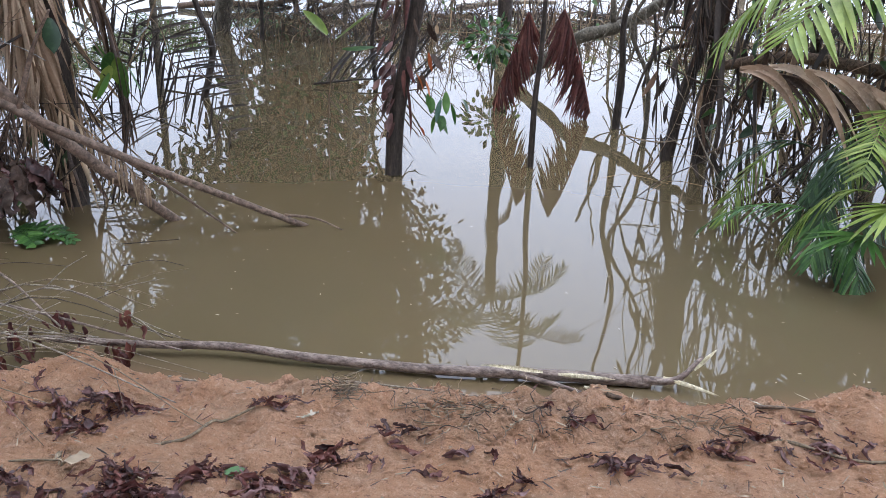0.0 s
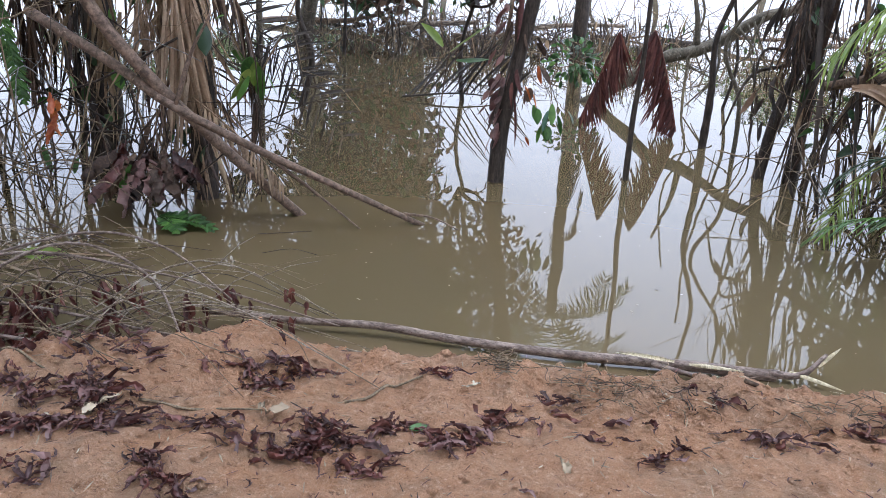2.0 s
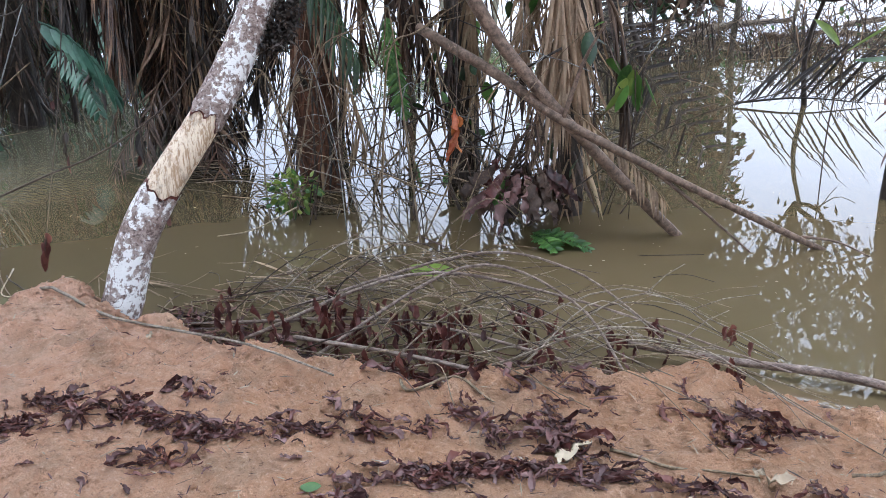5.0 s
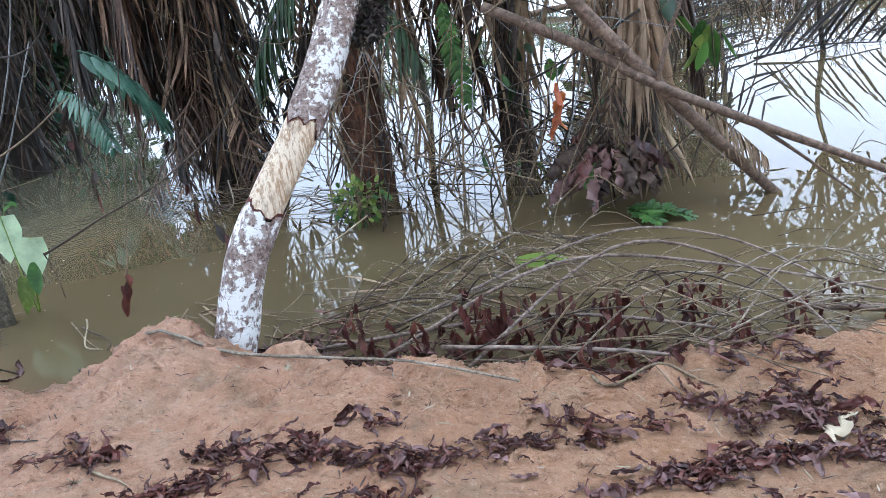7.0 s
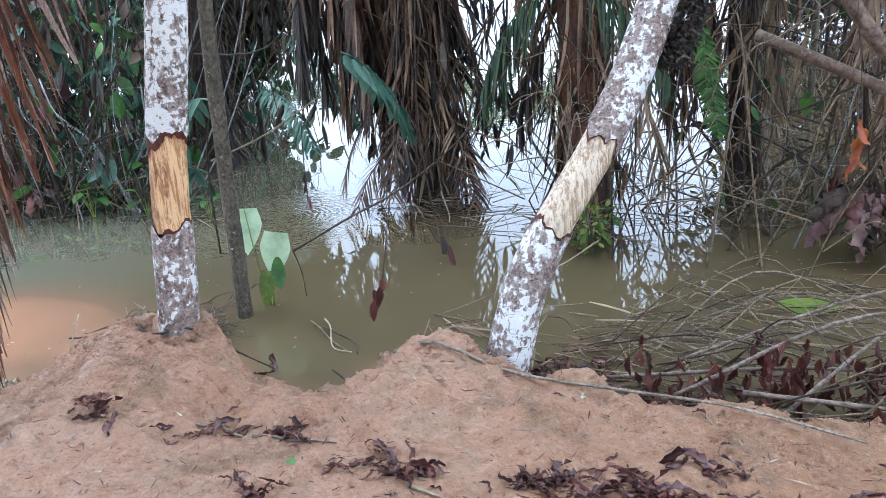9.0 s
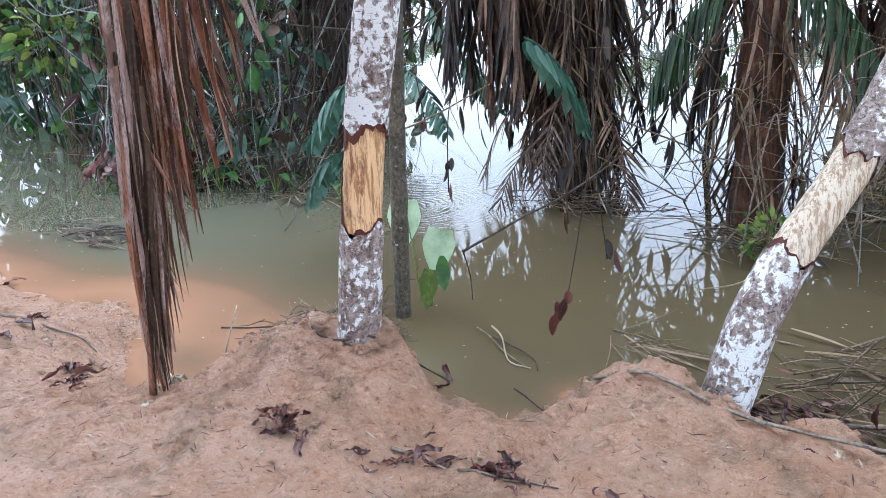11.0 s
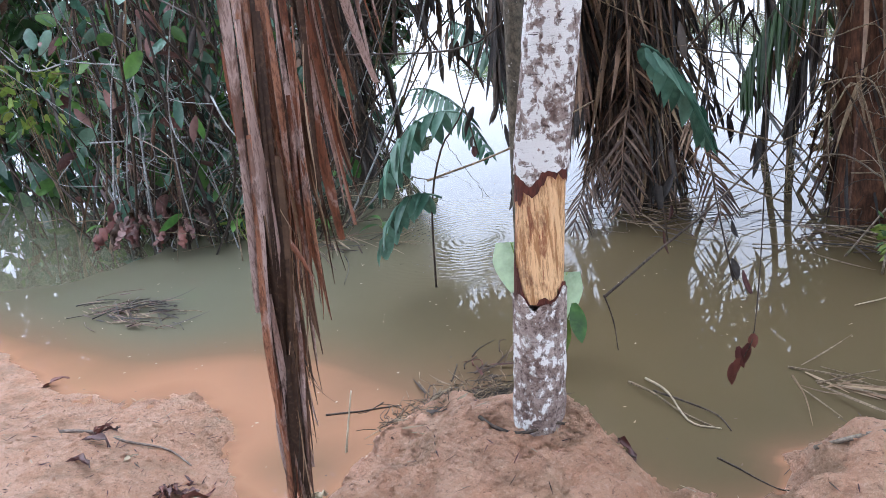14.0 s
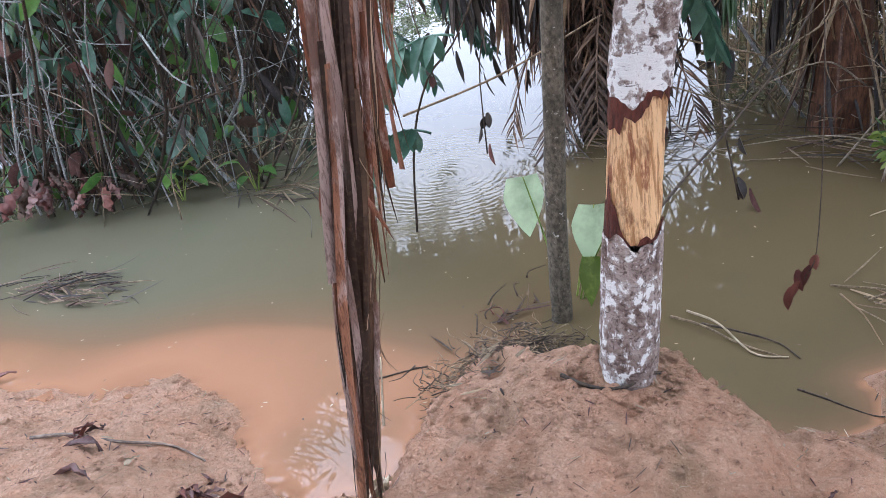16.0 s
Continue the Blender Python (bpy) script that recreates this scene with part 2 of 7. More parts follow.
def lichen_bark(name, cut):
    """Dark mottled bark under crisp white lichen crusts, with ring-like cracks and pits."""
    m, nt, nd, lk, p = nodes_of(name)
    v = coords(nt)
    broad = tex_noise(nt, 5, 3, 0.6, v)
    crust = tex_noise(nt, 37, 6, 0.62, coords(nt, (1, 1, 0.85)), 0.25)
    speck = tex_noise(nt, 70, 5, 0.7, v, 0.3)
    tint = tex_noise(nt, 13, 5, 0.65, coords(nt, (1, 1, 1.2)), 0.4)
    cracks = tex_noise(nt, 34, 6, 0.7, coords(nt, (0.5, 0.5, 3.4)), 0.2)
    c = mixc(nt, ramp(nt, tint, ((0.36, 0.0), (0.62, 1.0))), (0.15, 0.10, 0.083), (0.37, 0.30, 0.265))
    c = mixc(nt, ramp(nt, speck, ((0.40, 0.8), (0.5, 0.0))), c, (0.060, 0.036, 0.030))
    cover = nd.new("ShaderNodeMath")
    cover.operation = "MULTIPLY_ADD"
    cover.inputs[1].default_value = 0.62
    lk.new(broad, cover.inputs[0])
    lk.new(crust, cover.inputs[2])
    c = mixc(nt, ramp(nt, cover.outputs[0], ((cut - 0.05, 0.0), (cut - 0.01, 0.75))), c, (0.42, 0.39, 0.37))
    c = mixc(nt, ramp(nt, cover.outputs[0], ((cut + 0.01, 0.0), (cut + 0.025, 1.0))), c, (0.72, 0.72, 0.70))
    c = mixc(nt, ramp(nt, speck, ((0.62, 0.0), (0.66, 0.8))), c, (0.68, 0.68, 0.65))
    c = mixc(nt, ramp(nt, speck, ((0.30, 0.9), (0.36, 0.0))), c, (0.045, 0.028, 0.024))
    c = mixc(nt, ramp(nt, cracks, ((0.34, 0.95), (0.40, 0.0))), c, (0.05, 0.032, 0.028))
    lk.new(c, p.inputs["Base Color"])
    p.inputs["Roughness"].default_value = 0.7
    p.inputs["Specular IOR Level"].default_value = 0.3
    hgt = mixc(nt, 0.5, cracks, cover.outputs[0])
    bump(nt, hgt, 1.0, 0.012, p)
    return m


def bare_wood(name, pale, stain):
    m, nt, nd, lk, p = nodes_of(name)
    fib = tex_noise(nt, 75, 5, 0.75, coords(nt, (1, 1, 0.07)))
    fib2 = tex_noise(nt, 30, 5, 0.7, coords(nt, (1, 1, 0.16)))
    blot = tex_noise(nt, 11, 5, 0.7, coords(nt, (1, 1, 0.6)))
    c = mixc(nt, ramp(nt, fib, ((0.42, 0.95), (0.52, 0.0))), pale, tuple(a * b for a, b in zip(pale, (0.5, 0.36, 0.25))))
    c = mixc(nt, ramp(nt, fib2, ((0.56, 0.0), (0.64, 0.95))), c, stain)
    c = mixc(nt, ramp(nt, blot, ((0.56, 0.0), (0.68, 0.8))), c, tuple(0.6 * a for a in stain))
    c = mixc(nt, ramp(nt, fib, ((0.60, 0.0), (0.72, 0.7))), c, tuple(min(0.9, 1.2 * a) for a in pale))
    lk.new(c, p.inputs["Base Color"])
    p.inputs["Roughness"].default_value = 0.55
    bump(nt, fib, 1.0, 0.014, p)
    return m


LICHEN = lichen_bark("lichen_bark", 0.802)
LICHEN_LOW = lichen_bark("worn_lichen_bark", 0.845)
LICHEN_WORN = lichen_bark("patchy_lichen_bark", 0.865)
WOOD_GOLD = bare_wood("peeled_wood_golden", (0.82, 0.53, 0.28), (0.27, 0.085, 0.030))
WOOD_PALE = bare_wood("peeled_wood_pale", (0.80, 0.68, 0.52), (0.46, 0.32, 0.20))
INNER_BARK = wood_material("raw_inner_bark", (0.075, 0.017, 0.011), (0.14, 0.036, 0.02), 1.5, 0.6)
BARK_BROWN = wood_material("brown_bark", (0.085, 0.055, 0.038), (0.22, 0.15, 0.10), 1.0, 0.75, (0.32, 0.27, 0.22), 0.66, (1, 1, 1))
BARK_DARK = wood_material("dark_wet_bark", (0.022, 0.017, 0.014), (0.075, 0.055, 0.042), 1.2, 0.6, (0.20, 0.19, 0.17), 0.70)
BARK_RED = wood_material("fibrous_red_brown_palm_bark", (0.05, 0.02, 0.012), (0.19, 0.085, 0.045), 1.0, 0.75, (0.26, 0.15, 0.09), 0.66, (1, 1, 0.15))
BARK_GREY = wood_material("grey_green_bark", (0.07, 0.062, 0.045), (0.20, 0.17, 0.125), 1.2, 0.75, (0.42, 0.41, 0.37), 0.63, (1, 1, 0.7))
POLE = wood_material("smooth_brown_pole", (0.105, 0.07, 0.05), (0.24, 0.165, 0.12), 1.3, 0.6, (0.36, 0.27, 0.2), 0.66, (0.5, 0.5, 0.5))
DRIFT = wood_material("bleached_branch", (0.16, 0.12, 0.085), (0.42, 0.36, 0.29), 1.2, 0.7, (0.09, 0.065, 0.05), 0.62, (1, 1, 1))
LOGWOOD = wood_material("weathered_log_wood", (0.13, 0.088, 0.07), (0.34, 0.27, 0.225), 1.3, 0.65, (0.10, 0.045, 0.035), 0.64, (0.4, 1, 1))
SPLINTER = wood_material("pale_splintered_wood", (0.52, 0.43, 0.25), (0.72, 0.66, 0.48), 1.5, 0.6)
TWIG_TAN = wood_material("tan_twig", (0.15, 0.105, 0.065), (0.34, 0.26, 0.17), 2.0, 0.7)
TWIG_GREY = wood_material("grey_blue_twig", (0.18, 0.19, 0.19), (0.48, 0.50, 0.50), 2.0, 0.7, (0.10, 0.13, 0.08), 0.6, (1, 1, 1))
TWIG_DARK = wood_material("dark_twig", (0.035, 0.025, 0.02), (0.12, 0.085, 0.06), 2.0, 0.7)
DEAD_TAN = leaf_material("dry_tan_frond", (0.13, 0.08, 0.045), (0.27, 0.175, 0.10), (0.44, 0.33, 0.21), 0.55, 0.2, 60)
DEAD_BROWN = leaf_material("brown_dead_frond", (0.024, 0.013, 0.009), (0.065, 0.037, 0.024), (0.19, 0.12, 0.078), 0.55, 0.15, 60)
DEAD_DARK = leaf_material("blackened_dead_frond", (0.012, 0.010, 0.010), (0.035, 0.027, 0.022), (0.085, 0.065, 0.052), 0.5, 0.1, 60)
DEAD_RED = leaf_material("red_brown_dead_frond", (0.04, 0.010, 0.009), (0.105, 0.028, 0.023), (0.19, 0.07, 0.05), 0.5, 0.2, 50)
DRY_PALE = leaf_material("pale_dry_frond", (0.24, 0.155, 0.095), (0.40, 0.28, 0.185), (0.55, 0.42, 0.30), 0.5, 0.25, 60, 0.4, 5)
THATCH = leaf_material("dark_rusty_thatch", (0.03, 0.013, 0.009), (0.10, 0.048, 0.028), (0.30, 0.19, 0.12), 0.5, 0.12, 60)
STRIP_RUST = strip_material("rusty_dry_strip", (0.075, 0.024, 0.014), (0.225, 0.084, 0.044), (0.34, 0.17, 0.105), 0.56)
STRIP_GREY = strip_material("grey_mauve_dry_strip", (0.13, 0.07, 0.052), (0.29, 0.19, 0.16), (0.46, 0.35, 0.32), 0.46)
LITTER = leaf_material("dark_wet_leaf", (0.03, 0.009, 0.008), (0.095, 0.027, 0.022), (0.18, 0.068, 0.052), 0.40, 0.05, 45, 0.35)
LITTER_MAUVE = leaf_material("purple_brown_dead_leaf", (0.055, 0.024, 0.023), (0.12, 0.052, 0.046), (0.24, 0.135, 0.12), 0.40, 0.1, 45, 0.4)
LITTER_TAN = leaf_material("pale_tan_dead_leaf", (0.30, 0.22, 0.14), (0.45, 0.36, 0.24), (0.56, 0.50, 0.38), 0.55, 0.15, 40)
ORANGE = leaf_material("rust_orange_leaf", (0.30, 0.06, 0.015), (0.48, 0.12, 0.03), (0.55, 0.20, 0.06), 0.45, 0.3, 30)
GREEN = leaf_material("green_leaf", (0.03, 0.085, 0.02), (0.06, 0.16, 0.035), (0.13, 0.27, 0.06), 0.35, 0.35, 25, 0.5, 3.0)
GREEN_YELLOW = leaf_material("yellow_green_leaf", (0.12, 0.19, 0.03), (0.22, 0.32, 0.06), (0.36, 0.44, 0.11), 0.4, 0.35, 25, 0.45, 3.0)
GREEN_BLUE = leaf_material("blue_green_leaf", (0.03, 0.085, 0.055), (0.07, 0.165, 0.115), (0.15, 0.27, 0.20), 0.28, 0.3, 25, 0.5, 4.0)
GREEN_DEEP = leaf_material("deep_green_leaf", (0.012, 0.035, 0.012), (0.028, 0.07, 0.022), (0.06, 0.12, 0.04), 0.35, 0.3, 25, 0.5, 3.0)
GREEN_PALE = leaf_material("pale_green_leaf", (0.45, 0.62, 0.36), (0.55, 0.70, 0.45), (0.62, 0.74, 0.52), 0.45, 0.35, 25, 0.4, 5.0)

# ---------- mesh helpers ----------


class MB:
    """Collects vertices and faces for one mesh."""

    def __init__(self):
        self.v, self.f, self.k = [], [], []

    def add(self, verts, faces, k=0):
        o = len(self.v)
        self.v.extend(verts)
        self.f.extend([tuple(i + o for i in f) for f in faces])
        self.k.extend([k] * len(faces))

    def mesh(self, name, mats, smooth=True):
        me = bpy.data.meshes.new(name)
        me.from_pydata([tuple(p) for p in self.v], [], self.f)
        for mat in mats if isinstance(mats, (list, tuple)) else [mats]:
            me.materials.append(mat)
        me.polygons.foreach_set("material_index", self.k)
        me.polygons.foreach_set("use_smooth", [smooth] * len(self.f))
        me.update()
        return me


def part(name, mb, mats, parent=None, label="", smooth=True):
    ob = new(name, mb.mesh(name, mats, smooth))
    if parent is not None:
        ob.parent = parent
        ob.matrix_parent_inverse = parent.matrix_world.inverted()
    if label:
        ob["label"] = label
    return ob


def thing(name, at, label, category, group="", kind=""):
    ob = new(name)
    ob.empty_display_size = 0.1
    ob.location = at
    ob.matrix_world = Matrix.Translation(at)
    return tagged(ob, label, category, group, kind)


def V(*a):
    return Vector(a[0]) if len(a) == 1 else Vector(a)


def spline(pts, n):
    """n + 1 points along a smooth curve through pts."""
    pts = [Vector(p) for p in pts]
    ext = [2 * pts[0] - pts[1]] + pts + [2 * pts[-1] - pts[-2]]
    out = []
    for i in range(n + 1):
        u = i / n * (len(pts) - 1)
        j = min(int(u), len(pts) - 2)
        f = u - j
        a, b, c, d = ext[j:j + 4]
        out.append(0.5 * (2 * b + (c - a) * f + (2 * a - 5 * b + 4 * c - d) * f * f + (3 * b - a - 3 * c + d) * f ** 3))
    return out


def tube(mb, pts, radii, sides=6, k=0, lump=0.0, cap=True, rng=random):
    """A tapered tube through pts; radii one per point or (start, end)."""
    n = len(pts)
    if len(radii) == 2 and n != 2:
        radii = [radii[0] + (radii[1] - radii[0]) * i / (n - 1) for i in range(n)]
    verts, faces = [], []
    t = (pts[1] - pts[0]).normalized()
    a = t.orthogonal().normalized()
    for i, p in enumerate(pts):
        t = (pts[min(i + 1, n - 1)] - pts[max(i - 1, 0)]).normalized()
        a = (a - t * a.dot(t)).normalized()
        b = t.cross(a)
        for s in range(sides):
            w = 2 * math.pi * s / sides
            r = radii[i] * (1 + (rng.uniform(-lump, lump) if lump else 0))
            verts.append(p + (a * math.cos(w) + b * math.sin(w)) * r)
    for i in range(n - 1):
        for s in range(sides):
            s2 = (s + 1) % sides
            faces.append((i * sides + s, i * sides + s2, (i + 1) * sides + s2, (i + 1) * sides + s))
    if cap:
        faces.append(tuple(range(sides))[::-1])
        faces.append(tuple((n - 1) * sides + s for s in range(sides)))
    mb.add(verts, faces, k)


def blade(mb, base, way, side, length, width, droop=0.0, fold=0.25, segs=4, k=0, shape="strip", curl=0.0, twist=0.0):
    """A thin folded leaf: base point, growing way, its side direction; droop bends it to the ground, curl bends it along its normal."""
    way, side = V(way).normalized(), V(side)
    side = (side - way * side.dot(way)).normalized()
    nrm = side.cross(way)
    p, verts, faces = V(base), [], []
    step = length / segs
    for i in range(segs + 1):
        f = i / segs
        if shape == "strip":
            w = width * min(1.0, 0.45 + 2.2 * f) * (1 - f ** 3) + 0.0008
        elif shape == "heart":
            w = width * (0.62 + 0.75 * f if f < 0.3 else 0.84 * (1 - ((f - 0.3) / 0.7) ** 1.6)) + 0.001
        else:
            w = width * math.sin(math.pi * min(0.999, 0.06 + 0.94 * f)) ** 0.8 + 0.001
        ang = twist * f
        sd = side * math.cos(ang) + nrm * math.sin(ang)
        nn = nrm * math.cos(ang) - side * math.sin(ang)
        verts += [p - sd * w * 0.5 + nn * w * fold, p.copy(), p + sd * w * 0.5 + nn * w * fold]
        if i < segs:
            d = way + Vector((0, 0, -1)) * droop * (f + 0.5 / segs) * 2 + nrm * curl * (f + 0.5 / segs) * 2
            p = p + d.normalized() * step
    for i in range(segs):
        o = 3 * i
        faces += [(o, o + 1, o + 4, o + 3), (o + 1, o + 2, o + 5, o + 4)]
    mb.add(verts, faces, k)


def frond_curve(base, way, length, droop, n=14):
    """A stem that leaves its base along way and bends to the ground."""
    p, d, out = V(base), V(way).normalized(), []
    for i in range(n + 1):
        out.append(p.copy())
        d = (d + Vector((0, 0, -1)) * droop / n).normalized()
        p = p + d * length / n
    return out


def frond(mb, base, way, length, droop, pairs=26, leaf=0.35, width=0.022, hang=0.4, rng=random, bare=0.15, thick=0.012, k=0, kr=0, splay=0.9, segs=3, miss=0.0, flat=None, sink=None):
    """A pinnate palm frond: midrib and two rows of leaflets (each into a mesh of its own in sink, if given)."""
    cv = frond_curve(base, way, length, droop)
    tube(mb, cv, (thick, thick * 0.25), 5, kr)
    n = len(cv) - 1
    for i in range(pairs):
        f = bare + (1 - bare) * (i + rng.uniform(-0.3, 0.3)) / pairs
        f = min(max(f, 0.0), 0.999)
        j = min(int(f * n), n - 1)
        p = cv[j].lerp(cv[j + 1], f * n - j)
        t = (cv[j + 1] - cv[j]).normalized()
        side = t.cross(Vector((0, 0, 1))) if flat is None else V(flat)
        if side.length < 0.05:
            side = t.orthogonal()
        side.normalize()
        up = side.cross(t).normalized()
        prof = math.sin(math.pi * (0.12 + 0.83 * f)) ** 0.6
        for sg in (-1, 1):
            if rng.random() < miss:
                continue
            way2 = t * (1 - splay * 0.62) + side * sg * splay + up * rng.uniform(-0.05, 0.25)
            way2 = way2.normalized() * (1 - hang) + Vector((0, 0, -1)) * hang + Vector((rng.uniform(-1, 1), rng.uniform(-1, 1), rng.uniform(-1, 1))) * 0.1
            if sink is not None:
                sink.append(MB())
            blade(mb if sink is None else sink[-1], p, way2, t, leaf * prof * rng.uniform(0.8, 1.12), width * rng.uniform(0.8, 1.2), hang * 0.5 + 0.1, 0.22, segs, k)


def rnd_unit(rng, up=0.0):
    a = rng.uniform(0, 2 * math.pi)
    z = rng.uniform(-1, 1) if up == 0 else up
    r = math.sqrt(max(0, 1 - z * z))
    return Vector((r * math.cos(a), r * math.sin(a), z))


# ---------- ground and water ----------
SHORE = [(60, 22), (14, 7.2), (5, 4.2), (2.4, 3.45), (0.94, 3.05), (0.25, 2.82), (-0.67, 2.67), (-1.62, 2.53), (-2.05, 2.60), (-2.28, 2.34), (-2.46, 2.27), (-2.89, 2.03),
         (-3.26, 1.94), (-3.93, 1.88), (-4.42, 1.87), (-4.80, 1.90), (-4.95, 1.72), (-4.88, 1.50), (-5.04, 1.36), (-5.22, 1.33), (-5.45, 1.40), (-5.75, 1.46), (-6.10, 1.48), (-6.27, 1.26), (-6.22, 1.0),
         (-6.25, 0.82), (-6.45, 0.75), (-6.65, 0.74), (-6.88, 0.95), (-7.15, 1.12), (-7.45, 1.18), (-7.70, 1.0), (-8.2, 0.9), (-8.4, 0.95), (-9.2, 1.06), (-12, 1.1), (-20, 1.6), (-60, 6)]


def shore_distance(x, y):
    """Metres inland from the waterline; below zero on the water's side."""
    pts = np.array(SHORE + [(-60, -60), (60, -60)], float)
    d = np.full(x.shape, 1e9)
    inside = np.zeros(x.shape, bool)
    for i in range(len(pts)):
        (ax, ay), (bx, by) = pts[i], pts[(i + 1) % len(pts)]
        ux, uy = bx - ax, by - ay
        f = np.clip(((x - ax) * ux + (y - ay) * uy) / (ux * ux + uy * uy), 0, 1)
        if i < len(SHORE) - 1:
            d = np.minimum(d, np.hypot(x - ax - f * ux, y - ay - f * uy))
        if ay != by:
            inside ^= ((ay > y) != (by > y)) & (x < (bx - ax) * (y - ay) / (by - ay) + ax)
    return np.where(inside, d, -d)


def lattice(x, y, seed):
    """Smooth random field with cells one unit wide."""
    xi, yi = np.floor(x), np.floor(y)
    fx, fy = x - xi, y - yi
    fx, fy = fx * fx * (3 - 2 * fx), fy * fy * (3 - 2 * fy)

    def h(a, b):
        s = np.sin(a * 127.1 + b * 311.7 + seed * 74.7) * 43758.5453
        return s - np.floor(s)
    return (h(xi, yi) * (1 - fx) + h(xi + 1, yi) * fx) * (1 - fy) + (h(xi, yi + 1) * (1 - fx) + h(xi + 1, yi + 1) * fx) * fy - 0.5


def smooth01(a):
    a = np.clip(a, 0, 1)
    return a * a * (3 - 2 * a)


def ground_height(x, y):
    x, y = np.asarray(x, float), np.asarray(y, float)
    d = shore_distance(x, y) + 0.06 * lattice(x * 5, y * 5, 3) + 0.03 * lattice(x * 14, y * 14, 4)
    land = 0.155 * smooth01(d / 0.17 + 0.05)
    land += 0.03 * lattice(x * 1.3, y * 1.3, 1) * smooth01(d / 0.5)
    near = smooth01(d / 0.1) * (1 - smooth01((d - 0.35) / 0.5))
    land += (0.060 * lattice(x * 5.5, y * 5.5, 5) + 0.045 * lattice(x * 12, y * 12, 6) - 0.03 * np.abs(lattice(x * 8, y * 8, 16)) + 0.034 * lattice(x * 21, y * 21, 17)) * near
    land += (0.026 * lattice(x * 6, y * 6, 7) + 0.020 * lattice(x * 14, y * 14, 8) + 0.013 * lattice(x * 27, y * 27, 18) + 0.010 * np.abs(lattice(x * 44, y * 44, 21))) * smooth01(d / 0.12)
    for mx, my, amp, rad in ((-5.58, 1.10, 0.19, 0.28), (-4.62, 1.70, 0.07, 0.16), (-4.95, 0.95, -0.02, 0.3), (-2.12, 2.44, 0.05, 0.14), (-6.40, 0.62, -0.075, 0.22), (-7.0, 0.45, 0.05, 0.25), (-8.2, 0.8, -0.06, 0.3)):
        land += amp * np.exp(-((x - mx) ** 2 + (y - my) ** 2) / (2 * rad * rad)) * smooth01(d / 0.12 + 0.3)
    shoal = np.exp(-(((x + 6.95) / 1.05) ** 2 + ((y - 1.35) / 0.6) ** 2)) + 0.5 * np.exp(-(((x + 8.3) / 1.2) ** 2 + ((y - 1.1) / 0.4) ** 2))
    slope = 0.75 - 0.66 * np.clip(shoal * 1.15, 0, 1)
    bed = -0.012 + slope * np.minimum(d, 0) + 0.02 * lattice(x * 3, y * 3, 9)
    bed = np.maximum(bed, -0.6 + 0.1 * lattice(x * 0.6, y * 0.6, 2))
    soft = smooth01((-6.42 - x) / 0.3) * (y > 0.0)
    land = land * (1 - soft) + soft * (0.13 * smooth01(d / 0.7) + 0.014 * lattice(x * 9, y * 9, 19) * smooth01(d / 0.15) + 0.008 * lattice(x * 22, y * 22, 20) * smooth01(d / 0.1))
    return np.where(d > 0, land, np.minimum(bed, 0.004))


def grid_lines(lo, hi, step, far):
    core = list(np.arange(lo, hi + 1e-6, step))
    g, s, a, b = [], step, lo, hi
    left, right = [], []
    while a > -far or b < far:
        s *= 1.22
        a, b = a - s, b + s
        if a > -far:
            left.append(a)
        if b < far:
            right.append(b)
    return np.array(left[::-1] + core + right)


def sheet(name, xs, ys, z, mat):
    gx, gy = np.meshgrid(xs, ys)
    nx, ny = len(xs), len(ys)
    verts = np.stack([gx.ravel(), gy.ravel(), z(gx, gy).ravel() if callable(z) else np.full(nx * ny, z)], 1)
    i = np.arange(nx * ny).reshape(ny, nx)
    quads = np.stack([i[:-1, :-1].ravel(), i[:-1, 1:].ravel(), i[1:, 1:].ravel(), i[1:, :-1].ravel()], 1)
    me = bpy.data.meshes.new(name)
    me.vertices.add(len(verts))
    me.vertices.foreach_set("co", verts.ravel())
    me.loops.add(quads.size)
    me.loops.foreach_set("vertex_index", quads.ravel())
    me.polygons.add(len(quads))
    me.polygons.foreach_set("loop_start", np.arange(0, quads.size, 4))
    me.polygons.foreach_set("use_smooth", np.ones(len(quads), bool))
    me.materials.append(mat)
    me.update(calc_edges=True)
    return new(name, me), verts


xs = grid_lines(-9.0, 2.2, 0.014, 300)
ys = grid_lines(0.0, 3.1, 0.014, 300)
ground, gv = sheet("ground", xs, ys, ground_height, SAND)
GROUND_Z = gv[:, 2].reshape(len(ys), len(xs))
tagged(ground, "orange-brown wet sand bank sloping under the flood water", "ground", kind="structure")
wx = grid_lines(-9.0, 2.2, 0.05, 300)
wy = grid_lines(0.3, 3.2, 0.05, 300)
water, wv = sheet("water", wx, wy, 0.0, WATER)
depth = np.maximum(0.0, -ground_height(wv[:, 0], wv[:, 1]))
shallow = np.exp(-depth / np.where(wv[:, 0] < -6.1, 0.14, 0.045))
shallow[shore_distance(wv[:, 0], wv[:, 1]) > 0.1] = 1.0
attr = water.data.attributes.new("shallow", "FLOAT", "POINT")
attr.data.foreach_set("value", shallow.astype(np.float32))
tagged(water, "still murky brown flood water mirroring sky and trees", "water", kind="structure")


